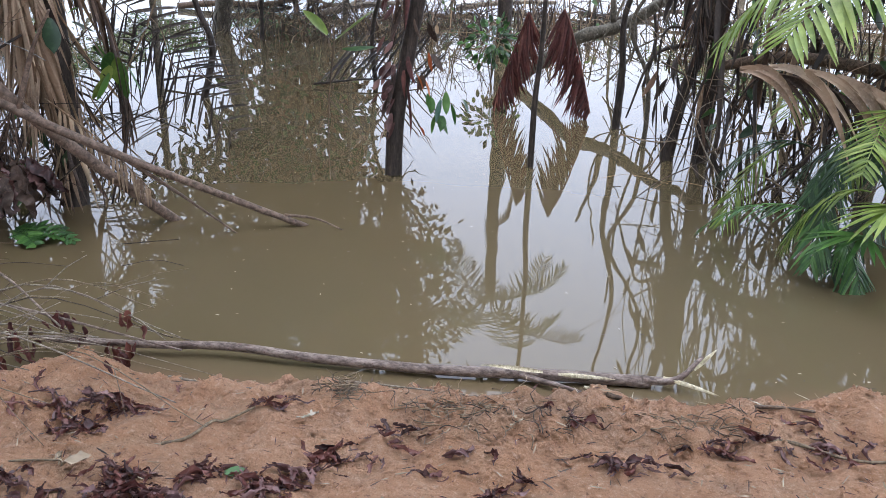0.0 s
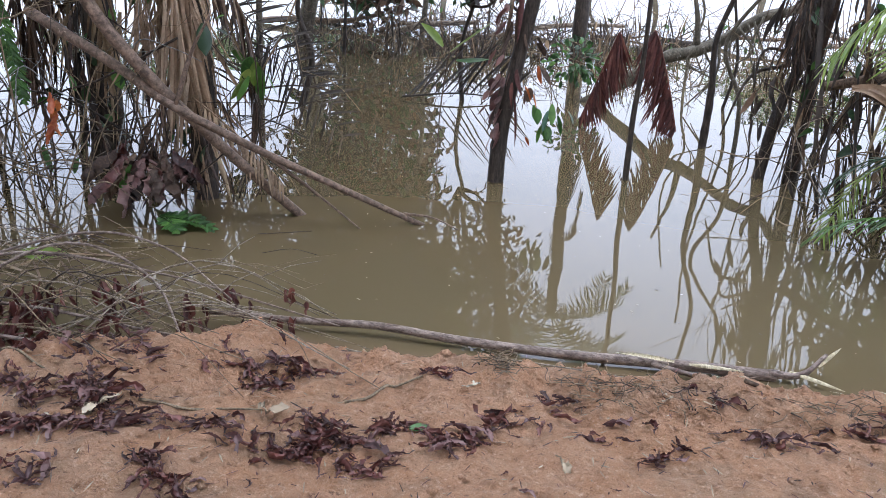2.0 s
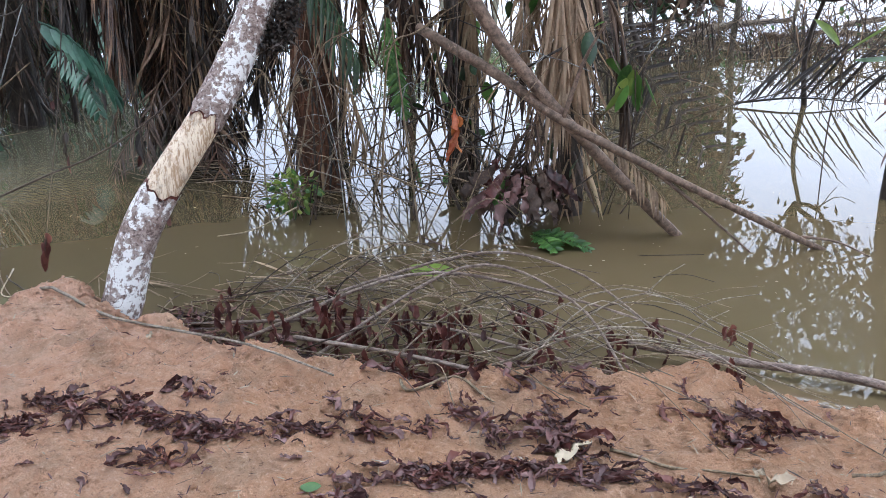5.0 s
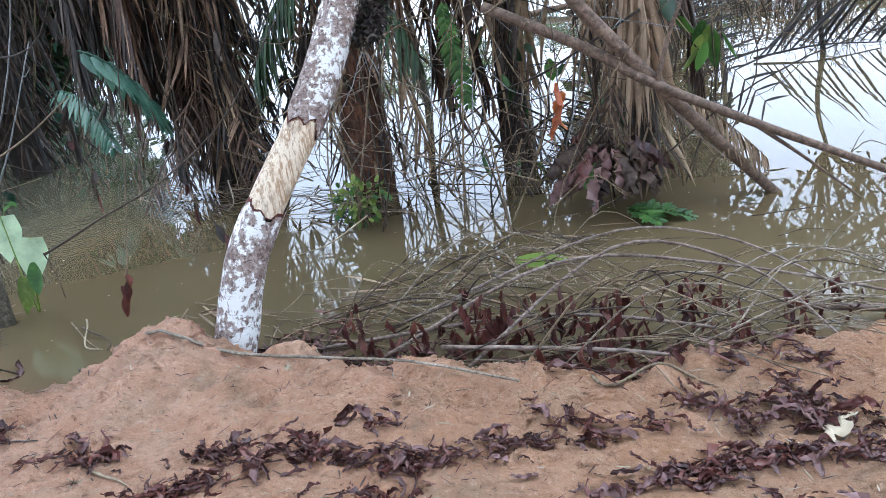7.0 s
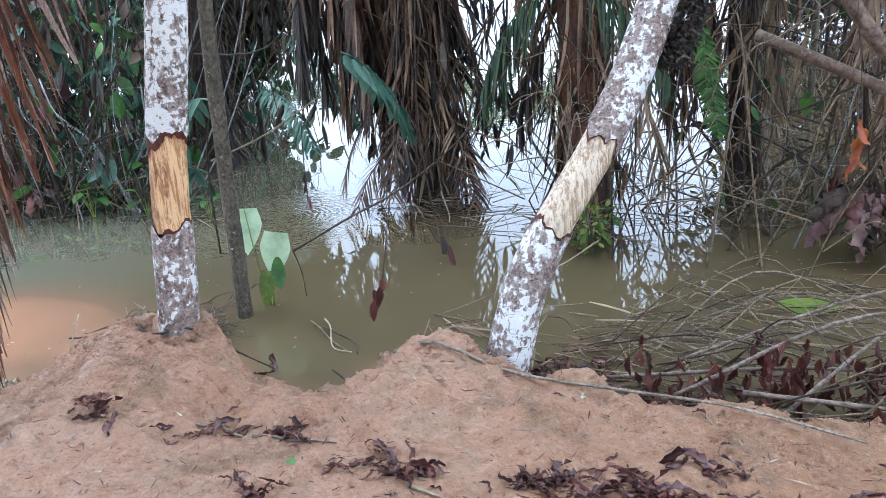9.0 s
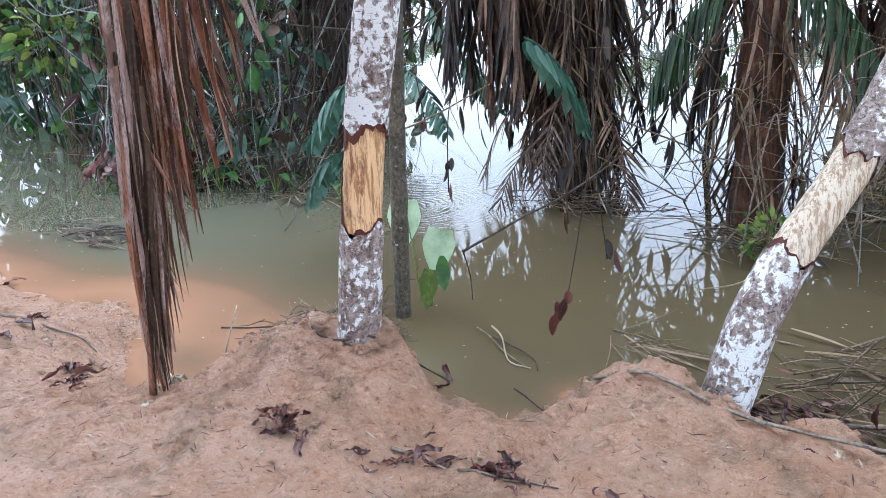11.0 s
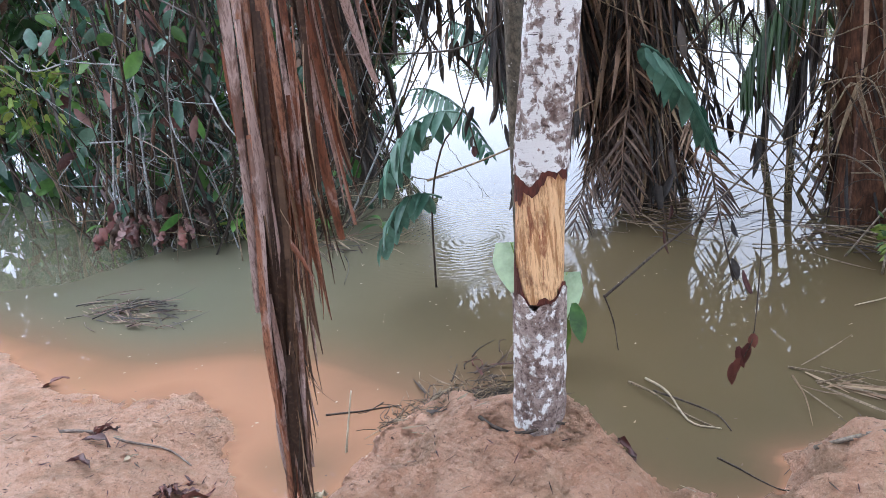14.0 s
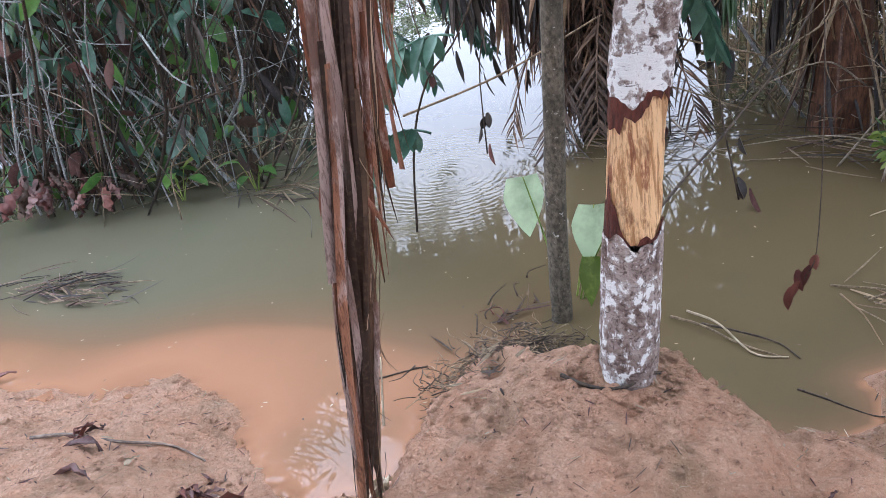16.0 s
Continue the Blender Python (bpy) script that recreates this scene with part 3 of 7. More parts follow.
def gz(x, y):
    """Height of the ground sheet at a place."""
    i = min(max(int(np.searchsorted(xs, x)) - 1, 0), len(xs) - 2)
    j = min(max(int(np.searchsorted(ys, y)) - 1, 0), len(ys) - 2)
    u, v = (x - xs[i]) / (xs[i + 1] - xs[i]), (y - ys[j]) / (ys[j + 1] - ys[j])
    g = GROUND_Z[j:j + 2, i:i + 2]
    return float((g[0, 0] * (1 - u) + g[0, 1] * u) * (1 - v) + (g[1, 0] * (1 - u) + g[1, 1] * u) * v)


def rest(x, y):
    """Height of what a thing lies on: sand, or the water's face."""
    return max(gz(x, y), 0.0)

# ---------- trees with peeled bark ----------


def leaf_cloud(mb, centre, radius, n, size, rng, k=0, flat=0.6):
    for _ in range(n):
        d = rnd_unit(rng)
        p = V(centre) + Vector((d.x, d.y, d.z * flat)) * radius * rng.uniform(0.25, 1.0) ** 0.6
        w = rnd_unit(rng)
        w.z = -abs(w.z) * 0.6
        blade(mb, p, w, rnd_unit(rng), size * rng.uniform(0.6, 1.3), size * rng.uniform(0.3, 0.5), 0.2, 0.15, 2, k, "oval")


def crown_on(parent, top, spread, height, rng, n=900, size=0.16, mats=None, bark=None, limbs=7):
    """Limbs and a loose crown of leaf clumps above a trunk's top."""
    top = V(top)
    lim, lv = MB(), MB()
    for i in range(limbs):
        a = 2 * math.pi * (i + rng.uniform(-0.3, 0.3)) / limbs
        end = top + Vector((math.cos(a) * spread * rng.uniform(0.5, 1), math.sin(a) * spread * rng.uniform(0.5, 1), height * rng.uniform(0.25, 1.0)))
        midp = top.lerp(end, 0.5) + Vector((0, 0, height * 0.12))
        cv = spline([top, midp, end], 6)
        tube(lim, cv, (0.035, 0.01), 5)
        for j in range(3):
            c = cv[3 + j] + rnd_unit(rng) * spread * 0.22
            tube(lim, [cv[2 + j], c], (0.012, 0.005), 4)
            leaf_cloud(lv, c, spread * rng.uniform(0.22, 0.4), n // (limbs * 3), size, rng, rng.randrange(2))
    part("limbs", lim, bark or BARK_GREY, parent)
    part("crown", lv, mats or [GREEN_DEEP, GREEN], parent)


def canopy_on(parent, base, centre, rx, rz, n, size, rng, mats, bark):
    """A wide crown of fine leaves with gaps, on forking limbs."""
    base, centre = V(base), V(centre)
    lim, lv = MB(), MB()
    for i in range(11):
        d = rnd_unit(rng)
        end = centre + Vector((d.x * rx, d.y * rx, d.z * rz)) * 0.85
        cv = spline([base, base.lerp(end, 0.4) + rnd_unit(rng) * rx * 0.14, base.lerp(end, 0.75) + rnd_unit(rng) * rx * 0.14, end], 10)
        tube(lim, cv, (0.022, 0.005), 5, 0, 0.1, rng=rng)
        for _ in range(4):
            q = cv[rng.randrange(3, 10)]
            e = q + rnd_unit(rng) * rx * 0.4
            tube(lim, spline([q, q.lerp(e, 0.5) + rnd_unit(rng) * 0.1, e], 5), (0.008, 0.003), 4)
    holes = [rnd_unit(rng) * rng.uniform(0.3, 0.95) for _ in range(14)]
    for _ in range(n):
        d = rnd_unit(rng) * rng.uniform(0.08, 1.0) ** 0.45
        if min((d - h).length for h in holes) < 0.24:
            continue
        p = centre + Vector((d.x * rx, d.y * rx, d.z * rz)) * rng.uniform(0.9, 1.1)
        w = rnd_unit(rng)
        w.z = -abs(w.z) * 0.7
        blade(lv, p, w, rnd_unit(rng), size * rng.uniform(0.6, 1.4), size * rng.uniform(0.3, 0.55), 0.2, 0.15, 2, rng.randrange(len(mats)), "oval")
    part("limbs", lim, bark, parent)
    part("crown", lv, mats, parent)


def ring_edge(n, rng, amp):
    ph = [rng.uniform(0, 6.28) for _ in range(3)]
    return [amp * (1.1 * math.sin(2 * math.pi * i / n + ph[0]) + 0.9 * math.sin(6 * math.pi * i / n + ph[1]) + 0.6 * math.sin(14 * math.pi * i / n + ph[2]) + rng.gauss(0, 0.16)) / 1.8 for i in range(n)]


def trunk_piece(mb, axis, radii, f0, f1, e0, e1, sides, rows, rng, grow=1.0, lump=0.03, k=0):
    """A stretch of trunk from share f0 to f1 of its axis, with ragged ends e0 and e1 (shares of the axis, one per side)."""
    n = len(axis) - 1

    def at(f):
        f = min(max(f, 0), 1) * n
        j = min(int(f), n - 1)
        return axis[j].lerp(axis[j + 1], f - j), radii[j] + (radii[j + 1] - radii[j]) * (f - j), (axis[j + 1] - axis[j]).normalized()
    verts, faces = [], []
    for r in range(rows + 1):
        for s in range(sides):
            lo, hi = f0 + e0[s], f1 + e1[s]
            p, rad, t = at(lo + (hi - lo) * r / rows)
            a = t.cross(Vector((0, 1, 0))).normalized()
            b = t.cross(a)
            w = 2 * math.pi * s / sides
            rr = rad * grow * (1 + rng.uniform(-lump, lump) + 0.05 * math.sin(3 * w + 9 * (lo + (hi - lo) * r / rows)))
            verts.append(p + (a * math.cos(w) + b * math.sin(w)) * rr)
    for r in range(rows):
        for s in range(sides):
            s2 = (s + 1) % sides
            faces.append((r * sides + s, r * sides + s2, (r + 1) * sides + s2, (r + 1) * sides + s))
    mb.add(verts, faces, k)


def peeled_tree(pts, r0, r1, peel, label, wood, seed, crown, upper, raw=1.0):
    """A lichen-spotted trunk with a band of bark stripped away between two shares of its length."""
    rng = random.Random(seed)
    axis = spline(spline(pts, 200), 40)
    radii = [r0 + (r1 - r0) * i / 40 for i in range(41)]
    radii[0] *= 1.25
    radii[1] *= 1.08
    t = thing("tree", pts[0], label, "tree", "peeled trees")
    S = 56
    flat = [0.0] * S
    lo, hi = (min(range(41), key=lambda i: abs(axis[i].z - h)) / 40 for h in peel)
    e_lo, e_hi = ring_edge(S, rng, 0.013), ring_edge(S, rng, 0.014)
    low, up, wd, inner = MB(), MB(), MB(), MB()
    trunk_piece(low, axis, radii, 0.0, lo, flat, e_lo, S, 16, rng, 1.0, 0.035)
    trunk_piece(up, axis, radii, hi, 1.0, e_hi, flat, S, 40, rng, 1.0, 0.035)
    trunk_piece(wd, axis, radii, lo - 0.01, hi + 0.01, flat, flat, S, 14, rng, 0.90, 0.03)
    wob = ring_edge(S, rng, 0.008)
    e2 = [e + 0.002 + abs(w) * 0.5 + abs(rng.gauss(0, 0.001)) for e, w in zip(e_lo, wob)]
    wob = ring_edge(S, rng, 0.012)
    e3 = [e - (0.004 + abs(w) + abs(rng.gauss(0, 0.0012))) * raw for e, w in zip(e_hi, wob)]
    for s in range(S):
        w = 360 * s / S
        if 20 < w < 85:
            e2[s] += (hi - lo) * 0.5 * raw * (1 - abs(w - 48) / 38) * rng.uniform(0.6, 1.1)
        if 30 < w < 80:
            e3[s] -= 0.022 * raw * rng.uniform(0.7, 1.1)
    trunk_piece(inner, axis, radii, lo - 0.01, lo, flat, e2, S, 5, rng, 0.955, 0.02)
    inner2 = MB()
    trunk_piece(inner2, axis, radii, hi, hi + 0.01, e3, flat, S, 3, rng, 0.955, 0.02)
    part("inner_bark", inner2, INNER_BARK, t, "dark red raw bark edge")
    part("lower_bark", low, LICHEN_LOW, t)
    part("upper_bark", up, upper, t)
    part("exposed_wood", wd, wood, t, "bare wood where the bark was stripped")
    part("inner_bark", inner, INNER_BARK, t, "dark red raw bark edge")
    crown_on(t, axis[-1], crown[0], crown[1], rng, crown[2], 0.14, bark=BARK_GREY)
    return t


# the leaning one and the upright one
peeled_tree([(-4.43, 1.70, -0.15), (-4.37, 1.81, 0.13), (-4.33, 1.90, 0.40), (-4.27, 2.03, 0.62), (-4.13, 2.28, 0.98), (-4.03, 2.50, 1.38), (-3.90, 2.85, 2.1), (-3.75, 3.2, 3.2)],
            0.090, 0.070, (0.60, 0.93), "leaning lichen-spotted tree trunk with a peeled pale band", WOOD_PALE, 11, (1.3, 1.4, 500), LICHEN_WORN, 0.2)
peeled_tree([(-5.57, 1.16, 0.05), (-5.545, 1.18, 0.32), (-5.52, 1.215, 0.70), (-5.485, 1.26, 1.11), (-5.415, 1.30, 1.53), (-5.27, 1.40, 2.6), (-5.18, 1.5, 3.9)],
            0.083, 0.072, (0.75, 1.13), "upright lichen-spotted tree trunk with a golden peeled band", WOOD_GOLD, 12, (1.3, 1.4, 500), LICHEN)

mossy = thing("moss_clump", (-3.93, 2.62, 1.55), "dark shaggy moss clump on the leaning trunk", "moss", kind="stuff")
rngm = random.Random(27)
b = MB()
for q in spline([V(-3.97, 2.50, 1.20), V(-3.91, 2.58, 1.42), V(-3.83, 2.75, 1.85)], 8):
    leaf_cloud(b, q, 0.08, 300, 0.026, rngm)
part("moss", b, DEAD_DARK, mossy)

# ---------- other trunks ----------


def slim_tree(pts, r0, r1, bark, label, seed, crown=None, mats=None, lump=0.06):
    rng = random.Random(seed)
    t = thing("tree", pts[0], label, "tree")
    mb = MB()
    axis = spline(pts, 36)
    tube(mb, axis, (r0, r1), 12, 0, lump, rng=rng)
    part("trunk", mb, bark, t)
    if crown:
        crown_on(t, axis[-1], crown[0], crown[1], rng, crown[2], crown[3], mats, bark, crown[4] if len(crown) > 4 else 6)
    return t


slim_tree([(-6.05, 1.90, -0.2), (-6.01, 1.89, 0.4), (-5.96, 1.87, 0.85), (-5.90, 1.85, 1.4), (-5.82, 1.86, 2.2), (-5.7, 1.9, 3.6)], 0.042, 0.032, BARK_GREY,
          "thin grey-brown young tree standing in the water", 21, (0.8, 1.0, 350, 0.13))
dark_tree = slim_tree([(-1.66, 5.57, -0.3), (-1.64, 5.57, 0.35), (-1.56, 5.60, 0.9), (-1.46, 5.65, 1.5), (-1.35, 5.8, 2.6), (-1.4, 6.0, 3.6)], 0.062, 0.04, BARK_DARK,
          "dark wet tree trunk hung with rusty leaves rising from the flood", 22, (1.0, 1.2, 300, 0.15))
crown_on(dark_tree, (-1.55, 5.72, 1.5), 0.95, 1.9, random.Random(23), 900, 0.13, [GREEN_DEEP, DEAD_BROWN], BARK_DARK, 9)

rngd = random.Random(24)
for shade_of, n in ((DEAD_RED, 5), (DEAD_BROWN, 8)):
    for _ in range(n):
        z = rngd.choice((0.75, 1.1, 1.35)) + rngd.gauss(0, 0.1)
        a = rngd.uniform(3.2, 6.2)
        b = MB()
        c = V(-1.66 + 0.07 * max(0, z - 0.2) * 1.3 + 0.07 * math.cos(a), 5.58 + 0.07 * math.sin(a), z)
        blade(b, c, (0.25 * math.cos(a), 0.25 * math.sin(a), -1), (-math.sin(a), math.cos(a), 0), rngd.uniform(0.12, 0.4), rngd.uniform(0.015, 0.05), 0.1, 0.35, 5, 0, "strip", rngd.uniform(-0.2, 0.2), rngd.uniform(-0.8, 0.8))
        part("dead_strip", b, shade_of, dark_tree, "limp rusty strip on the trunk")
crown_on(dark_tree, (-1.75, 5.35, 1.95), 1.1, 1.9, random.Random(26), 1500, 0.10, [GREEN_DEEP, DEAD_BROWN], BARK_DARK, 12)

# ---------- fallen poles and shore log ----------


def pole(name, pts, r0, r1, mat, label, category, seed, twigs=(), lump=0.03, sides=9):
    rng = random.Random(seed)
    t = thing(name, pts[0], label, category)
    mb = MB()
    axis = spline(pts, 30)
    tube(mb, axis, (r0, r1), sides, 0, lump, rng=rng)
    part("stem", mb, mat, t)
    for tp, tr in twigs:
        b = MB()
        tube(b, spline(tp, 12), (tr, tr * 0.35), 6, 0, 0.05, rng=rng)
        part("side_branch", b, mat, t)
    return t


pole("fallen_branch", [(-2.60, 4.30, -0.06), (-2.80, 4.03, 0.26), (-3.09, 3.72, 0.70), (-3.30, 3.60, 0.98), (-3.48, 3.55, 1.22), (-3.8, 3.5, 1.75)], 0.029, 0.038, POLE,
     "thick smooth brown branch slanting down into the water", "branch", 31, [([(-3.10, 3.66, 0.73), (-3.02, 3.72, 1.02), (-2.92, 3.76, 1.22)], 0.016)])
pole("fallen_branch", [(-1.84, 4.40, -0.03), (-2.28, 4.10, 0.24), (-2.75, 3.82, 0.52), (-3.14, 3.65, 0.75), (-3.42, 3.62, 0.93), (-3.98, 3.66, 1.18)], 0.018, 0.030, POLE,
     "long forked brown branch lying across another branch", "branch", 32,
     [([(-2.70, 3.85, 0.49), (-2.45, 4.0, 0.25), (-2.18, 4.15, -0.02)], 0.014), ([(-1.98, 4.32, 0.07), (-1.80, 4.34, 0.06), (-1.62, 4.36, -0.01)], 0.010)])

LOGP = [(-2.35, 2.66, 0.06), (-1.95, 2.74, 0.045), (-1.62, 2.80, 0.05), (-1.25, 2.82, 0.035), (-0.78, 2.86, 0.03), (-0.35, 2.93, 0.03), (0.05, 2.99, 0.02)]
shore_log = pole("shore_log", LOGP, 0.014, 0.025, LOGWOOD, "long bleached broken branch lying along the waterline", "branch", 33,
                 [([(-0.45, 2.90, 0.03), (-0.25, 2.86, 0.02), (-0.15, 2.82, 0.01)], 0.014), ([(0.02, 2.98, 0.03), (0.15, 3.0, 0.04), (0.25, 3.10, 0.10)], 0.02)])

# ---------- palms and dead fronds ----------


PAX, PAY = -6.56, 4.28


def palm(base, height, r, seed, label, dead=10, green=6, skirt=(1.2, 2.2), mats=(DEAD_BROWN, DEAD_TAN, DEAD_DARK), lean=(0, 0), leaf=0.45, greens=(GREEN_DEEP, GREEN), glen=2.2, face=None, low=0.45, thatch=260, bark=None):
    """A palm with a skirt of dead fronds round its trunk and green fronds above."""
    rng = random.Random(seed)
    b = V(base)
    t = thing("palm", base, label, "palm tree", "palms")
    mb = MB()
    axis = spline([b - Vector((0, 0, 0.3)), b + Vector((lean[0] * 0.4, lean[1] * 0.4, height * 0.5)), b + Vector((lean[0], lean[1], height))], 16)
    tube(mb, axis, [r * (1.15 - 0.25 * i / 16 + 0.08 * (i % 2)) for i in range(17)], 10, 0, 0.12, rng=rng)
    part("trunk", mb, bark or BARK_DARK, t)
    for i in range(dead):
        f = rng.uniform(low, 1.0)
        p = axis[int(f * 16)]
        a = rng.uniform(0, 2 * math.pi) if face is None else face + rng.uniform(-1.5, 1.5)
        w = Vector((math.cos(a), math.sin(a), rng.uniform(-0.2, 0.5)))
        fm = MB()
        frond(fm, p + w * r * 0.6, w, rng.uniform(*skirt) * (0.5 + 0.5 * f), rng.uniform(5.0, 9.0), 30, leaf * rng.uniform(0.7, 1.1), 0.020, rng.uniform(0.25, 0.85), rng, 0.05, 0.014, 0, 0, rng.uniform(0.35, 0.95), 4, rng.uniform(0.15, 0.5))
        part("dead_frond", fm, mats[rng.randrange(len(mats))], t)
    th = MB()
    for i in range(thatch):
        a = rng.uniform(0, 2 * math.pi)
        out = Vector((math.cos(a), math.sin(a), 0))
        z = rng.uniform(0.04, 1.0) ** 0.8 * height
        f = min(16, int(z / height * 16))
        L = min(rng.uniform(0.25, 0.9), z + 0.04)
        p = axis[f] + out * (r + rng.uniform(-0.02, 0.13) * (0.6 + 0.6 * z / height))
        spread = 0.9 if z < 0.45 and rng.random() < 0.5 else 0.0
        blade(th, (p.x, p.y, z), out * (rng.uniform(-0.05, 0.22) + spread) + Vector((rng.gauss(0, 0.26), rng.gauss(0, 0.26), -1)), Vector((-out.y, out.x, 0)) + rnd_unit(rng) * 0.7, L, rng.uniform(0.010, 0.032), 0.1 + spread * 0.3, 0.3, 4, rng.randrange(len(mats)), "strip", rng.gauss(0, 0.32), rng.uniform(-1.2, 1.2))
    if thatch:
        tagged(part("thatch", th, list(mats), t), kind="stuff")
    for i in range(green):
        a = 2 * math.pi * (i + rng.uniform(-0.3, 0.3)) / green
        w = Vector((math.cos(a), math.sin(a), rng.uniform(0.5, 1.6)))
        fm = MB()
        frond(fm, axis[-1], w, glen * rng.uniform(0.8, 1.15), rng.uniform(1.2, 2.4), 34, 0.5, 0.03, 0.25, rng, 0.15, 0.015)
        part("green_frond", fm, greens[rng.randrange(len(greens))], t)
    return t


palm((PAX, PAY, 0), 3.3, 0.15, 41, "palm with a thick skirt of hanging dead fronds", 9, 7, (1.2, 1.9), (DEAD_BROWN, THATCH, DEAD_DARK, DEAD_TAN), leaf=0.3, thatch=1050, low=0.3)
palm((-5.2, 4.15, 0), 2.2, 0.135, 42, "palm with a fibrous red-brown trunk and a few hanging strips", 1, 7, (1.0, 1.4), (THATCH, DEAD_DARK, DEAD_TAN), leaf=0.25, thatch=170, bark=BARK_RED)
palm((-3.35, 4.35, 0), 2.2, 0.07, 43, "slim palm hung with pale tan dry fronds", 5, 6, (1.1, 1.6), (DEAD_TAN, DRY_PALE, DEAD_BROWN), thatch=150)
palm((-4.35, 4.75, 0), 2.4, 0.10, 44, "palm hung with brown dead fronds", 2, 7, (1.4, 2.0), (DEAD_TAN, DEAD_TAN, DEAD_BROWN), thatch=70)
palm((-9.5, 4.6, 0), 2.3, 0.14, 45, "palm with blackened hanging fronds", 3, 8, (1.4, 2.4), (DEAD_DARK, DEAD_BROWN))
palm((0.55, 6.6, 0), 4.2, 0.05, 46, "tall slender palm with green fronds", 5, 10, (1.0, 1.8), (DEAD_DARK, DEAD_BROWN), (0.1, 0.2), glen=2.0, thatch=0)
palm((1.75, 5.2, 0), 1.5, 0.10, 47, "low palm with green and dry fan fronds", 8, 10, (0.9, 1.4), (DEAD_TAN, DEAD_BROWN), glen=1.6, greens=(GREEN, GREEN_YELLOW), thatch=60)
palm((-11.2, 3.6, 0), 2.3, 0.12, 48, "palm in a dark tangle of stems", 3, 8, (1.4, 2.2), (DEAD_DARK, DEAD_BROWN))
palm((-1.9, 13.5, 0), 4.5, 0.10, 49, "distant palm over the flooded clearing", 4, 11, (1.0, 1.6), glen=2.2, thatch=0)


# ---------- thickets of stems, vines and hanging dead leaves ----------


def thicket(cx, cy, rx, ry, seed, label, stems=60, strips=160, leaves=60, height=2.2, mats=None, leaf_mats=None, strip_len=(0.3, 0.9), leaf_len=(0.06, 0.2), wild=0.45, twig_mats=None):
    rng = random.Random(seed)
    t = thing("thicket", (cx, cy, 0), label, "thicket", kind="stuff")
    sm, hm, lm = MB(), MB(), MB()
    for _ in range(stems):
        x, y = cx + rng.uniform(-rx, rx), cy + rng.uniform(-ry, ry)
        lean = Vector((rng.gauss(0.1, wild), rng.gauss(0, 0.3), 1))
        h = height * rng.uniform(0.5, 1.2)
        p0 = Vector((x, y, -0.1))
        p1 = p0 + lean * h * 0.5 + rnd_unit(rng) * 0.28 * wild
        p2 = p0 + lean * h + rnd_unit(rng) * 0.7 * wild
        cv = spline([p0, p1, p2], 8)
        r = rng.choice((0.004, 0.006, 0.009, 0.013))
        tube(sm, cv, (r, r * 0.5), 5, rng.choice((0, 0, 1, 2)))
        for _ in range(rng.randrange(1, 4)):
            q = cv[rng.randrange(2, 8)]
            e = q + rnd_unit(rng) * rng.uniform(0.15, 0.5)
            tube(sm, spline([q, q.lerp(e, 0.5) + rnd_unit(rng) * 0.06, e], 5), (r * 0.5, r * 0.25), 4, rng.randrange(2))
    for _ in range(stems // 3):
        a = Vector((cx + rng.uniform(-rx, rx), cy + rng.uniform(-ry, ry), rng.uniform(0, height)))
        d = Vector((rng.gauss(0, 0.6), rng.gauss(0, 0.25), rng.gauss(0, 0.35)))
        c = [a, a + d * 0.5 + rnd_unit(rng) * 0.12, a + d + rnd_unit(rng) * 0.15, a + d * 1.4 + rnd_unit(rng) * 0.25]
        for q in c:
            q.z = max(q.z, -0.05)
        r = rng.choice((0.003, 0.005, 0.008))
        tube(sm, spline(c, 12), (r, r * 0.6), 5, rng.randrange(3))
    for _ in range(strips):
        p = Vector((cx + rng.uniform(-rx, rx), cy + rng.uniform(-ry, ry), rng.uniform(0.15, 1.0) * height))
        L = min(rng.uniform(*strip_len), p.z + 0.03)
        w = Vector((rng.gauss(0, 0.25), rng.gauss(0, 0.25), -1))
        blade(hm, p, w, rnd_unit(rng), L, rng.uniform(0.012, 0.045), 0.2, 0.3, 3, rng.choice((0, 0, 1, 2)), "strip", 0, rng.uniform(-1.5, 1.5))
    for _ in range(leaves):
        p = Vector((cx + rng.uniform(-rx, rx), cy + rng.uniform(-ry, ry), rng.uniform(0.05, 1.0) * height))
        L = rng.uniform(*leaf_len)
        w = rnd_unit(rng)
        w.z = -abs(w.z)
        blade(lm, p, w, rnd_unit(rng), L, L * rng.uniform(0.35, 0.55), 0.3, 0.12, 4, rng.randrange(len(leaf_mats) if leaf_mats else 2), "oval")
    part("stem_bundle", sm, twig_mats or [TWIG_DARK, TWIG_TAN, BARK_DARK], t)
    part("hanging_leaves", hm, mats or [DEAD_DARK, DEAD_BROWN, DEAD_TAN], t)
    if leaves:
        part("leaves", lm, leaf_mats or [GREEN_DEEP, GREEN], t)
    return t


WILD = dict(wild=0.75, twig_mats=[TWIG_DARK, TWIG_GREY, BARK_DARK], mats=[DEAD_DARK, DEAD_BROWN, THATCH])
thicket(-10.0, 2.95, 0.9, 0.4, 61, "dense thicket of grey stems, green leaves and dead leaves at the water's edge", 62, 80, 420, leaf_mats=[GREEN, GREEN_BLUE, GREEN_BLUE, LITTER_MAUVE], leaf_len=(0.06, 0.26), **WILD)
thicket(-9.1, 3.35, 0.55, 0.35, 62, "thicket of grey stems with green leaves standing in water", 34, 60, 280, leaf_mats=[GREEN, GREEN_BLUE, DEAD_BROWN, GREEN_BLUE], leaf_len=(0.06, 0.24), **WILD)
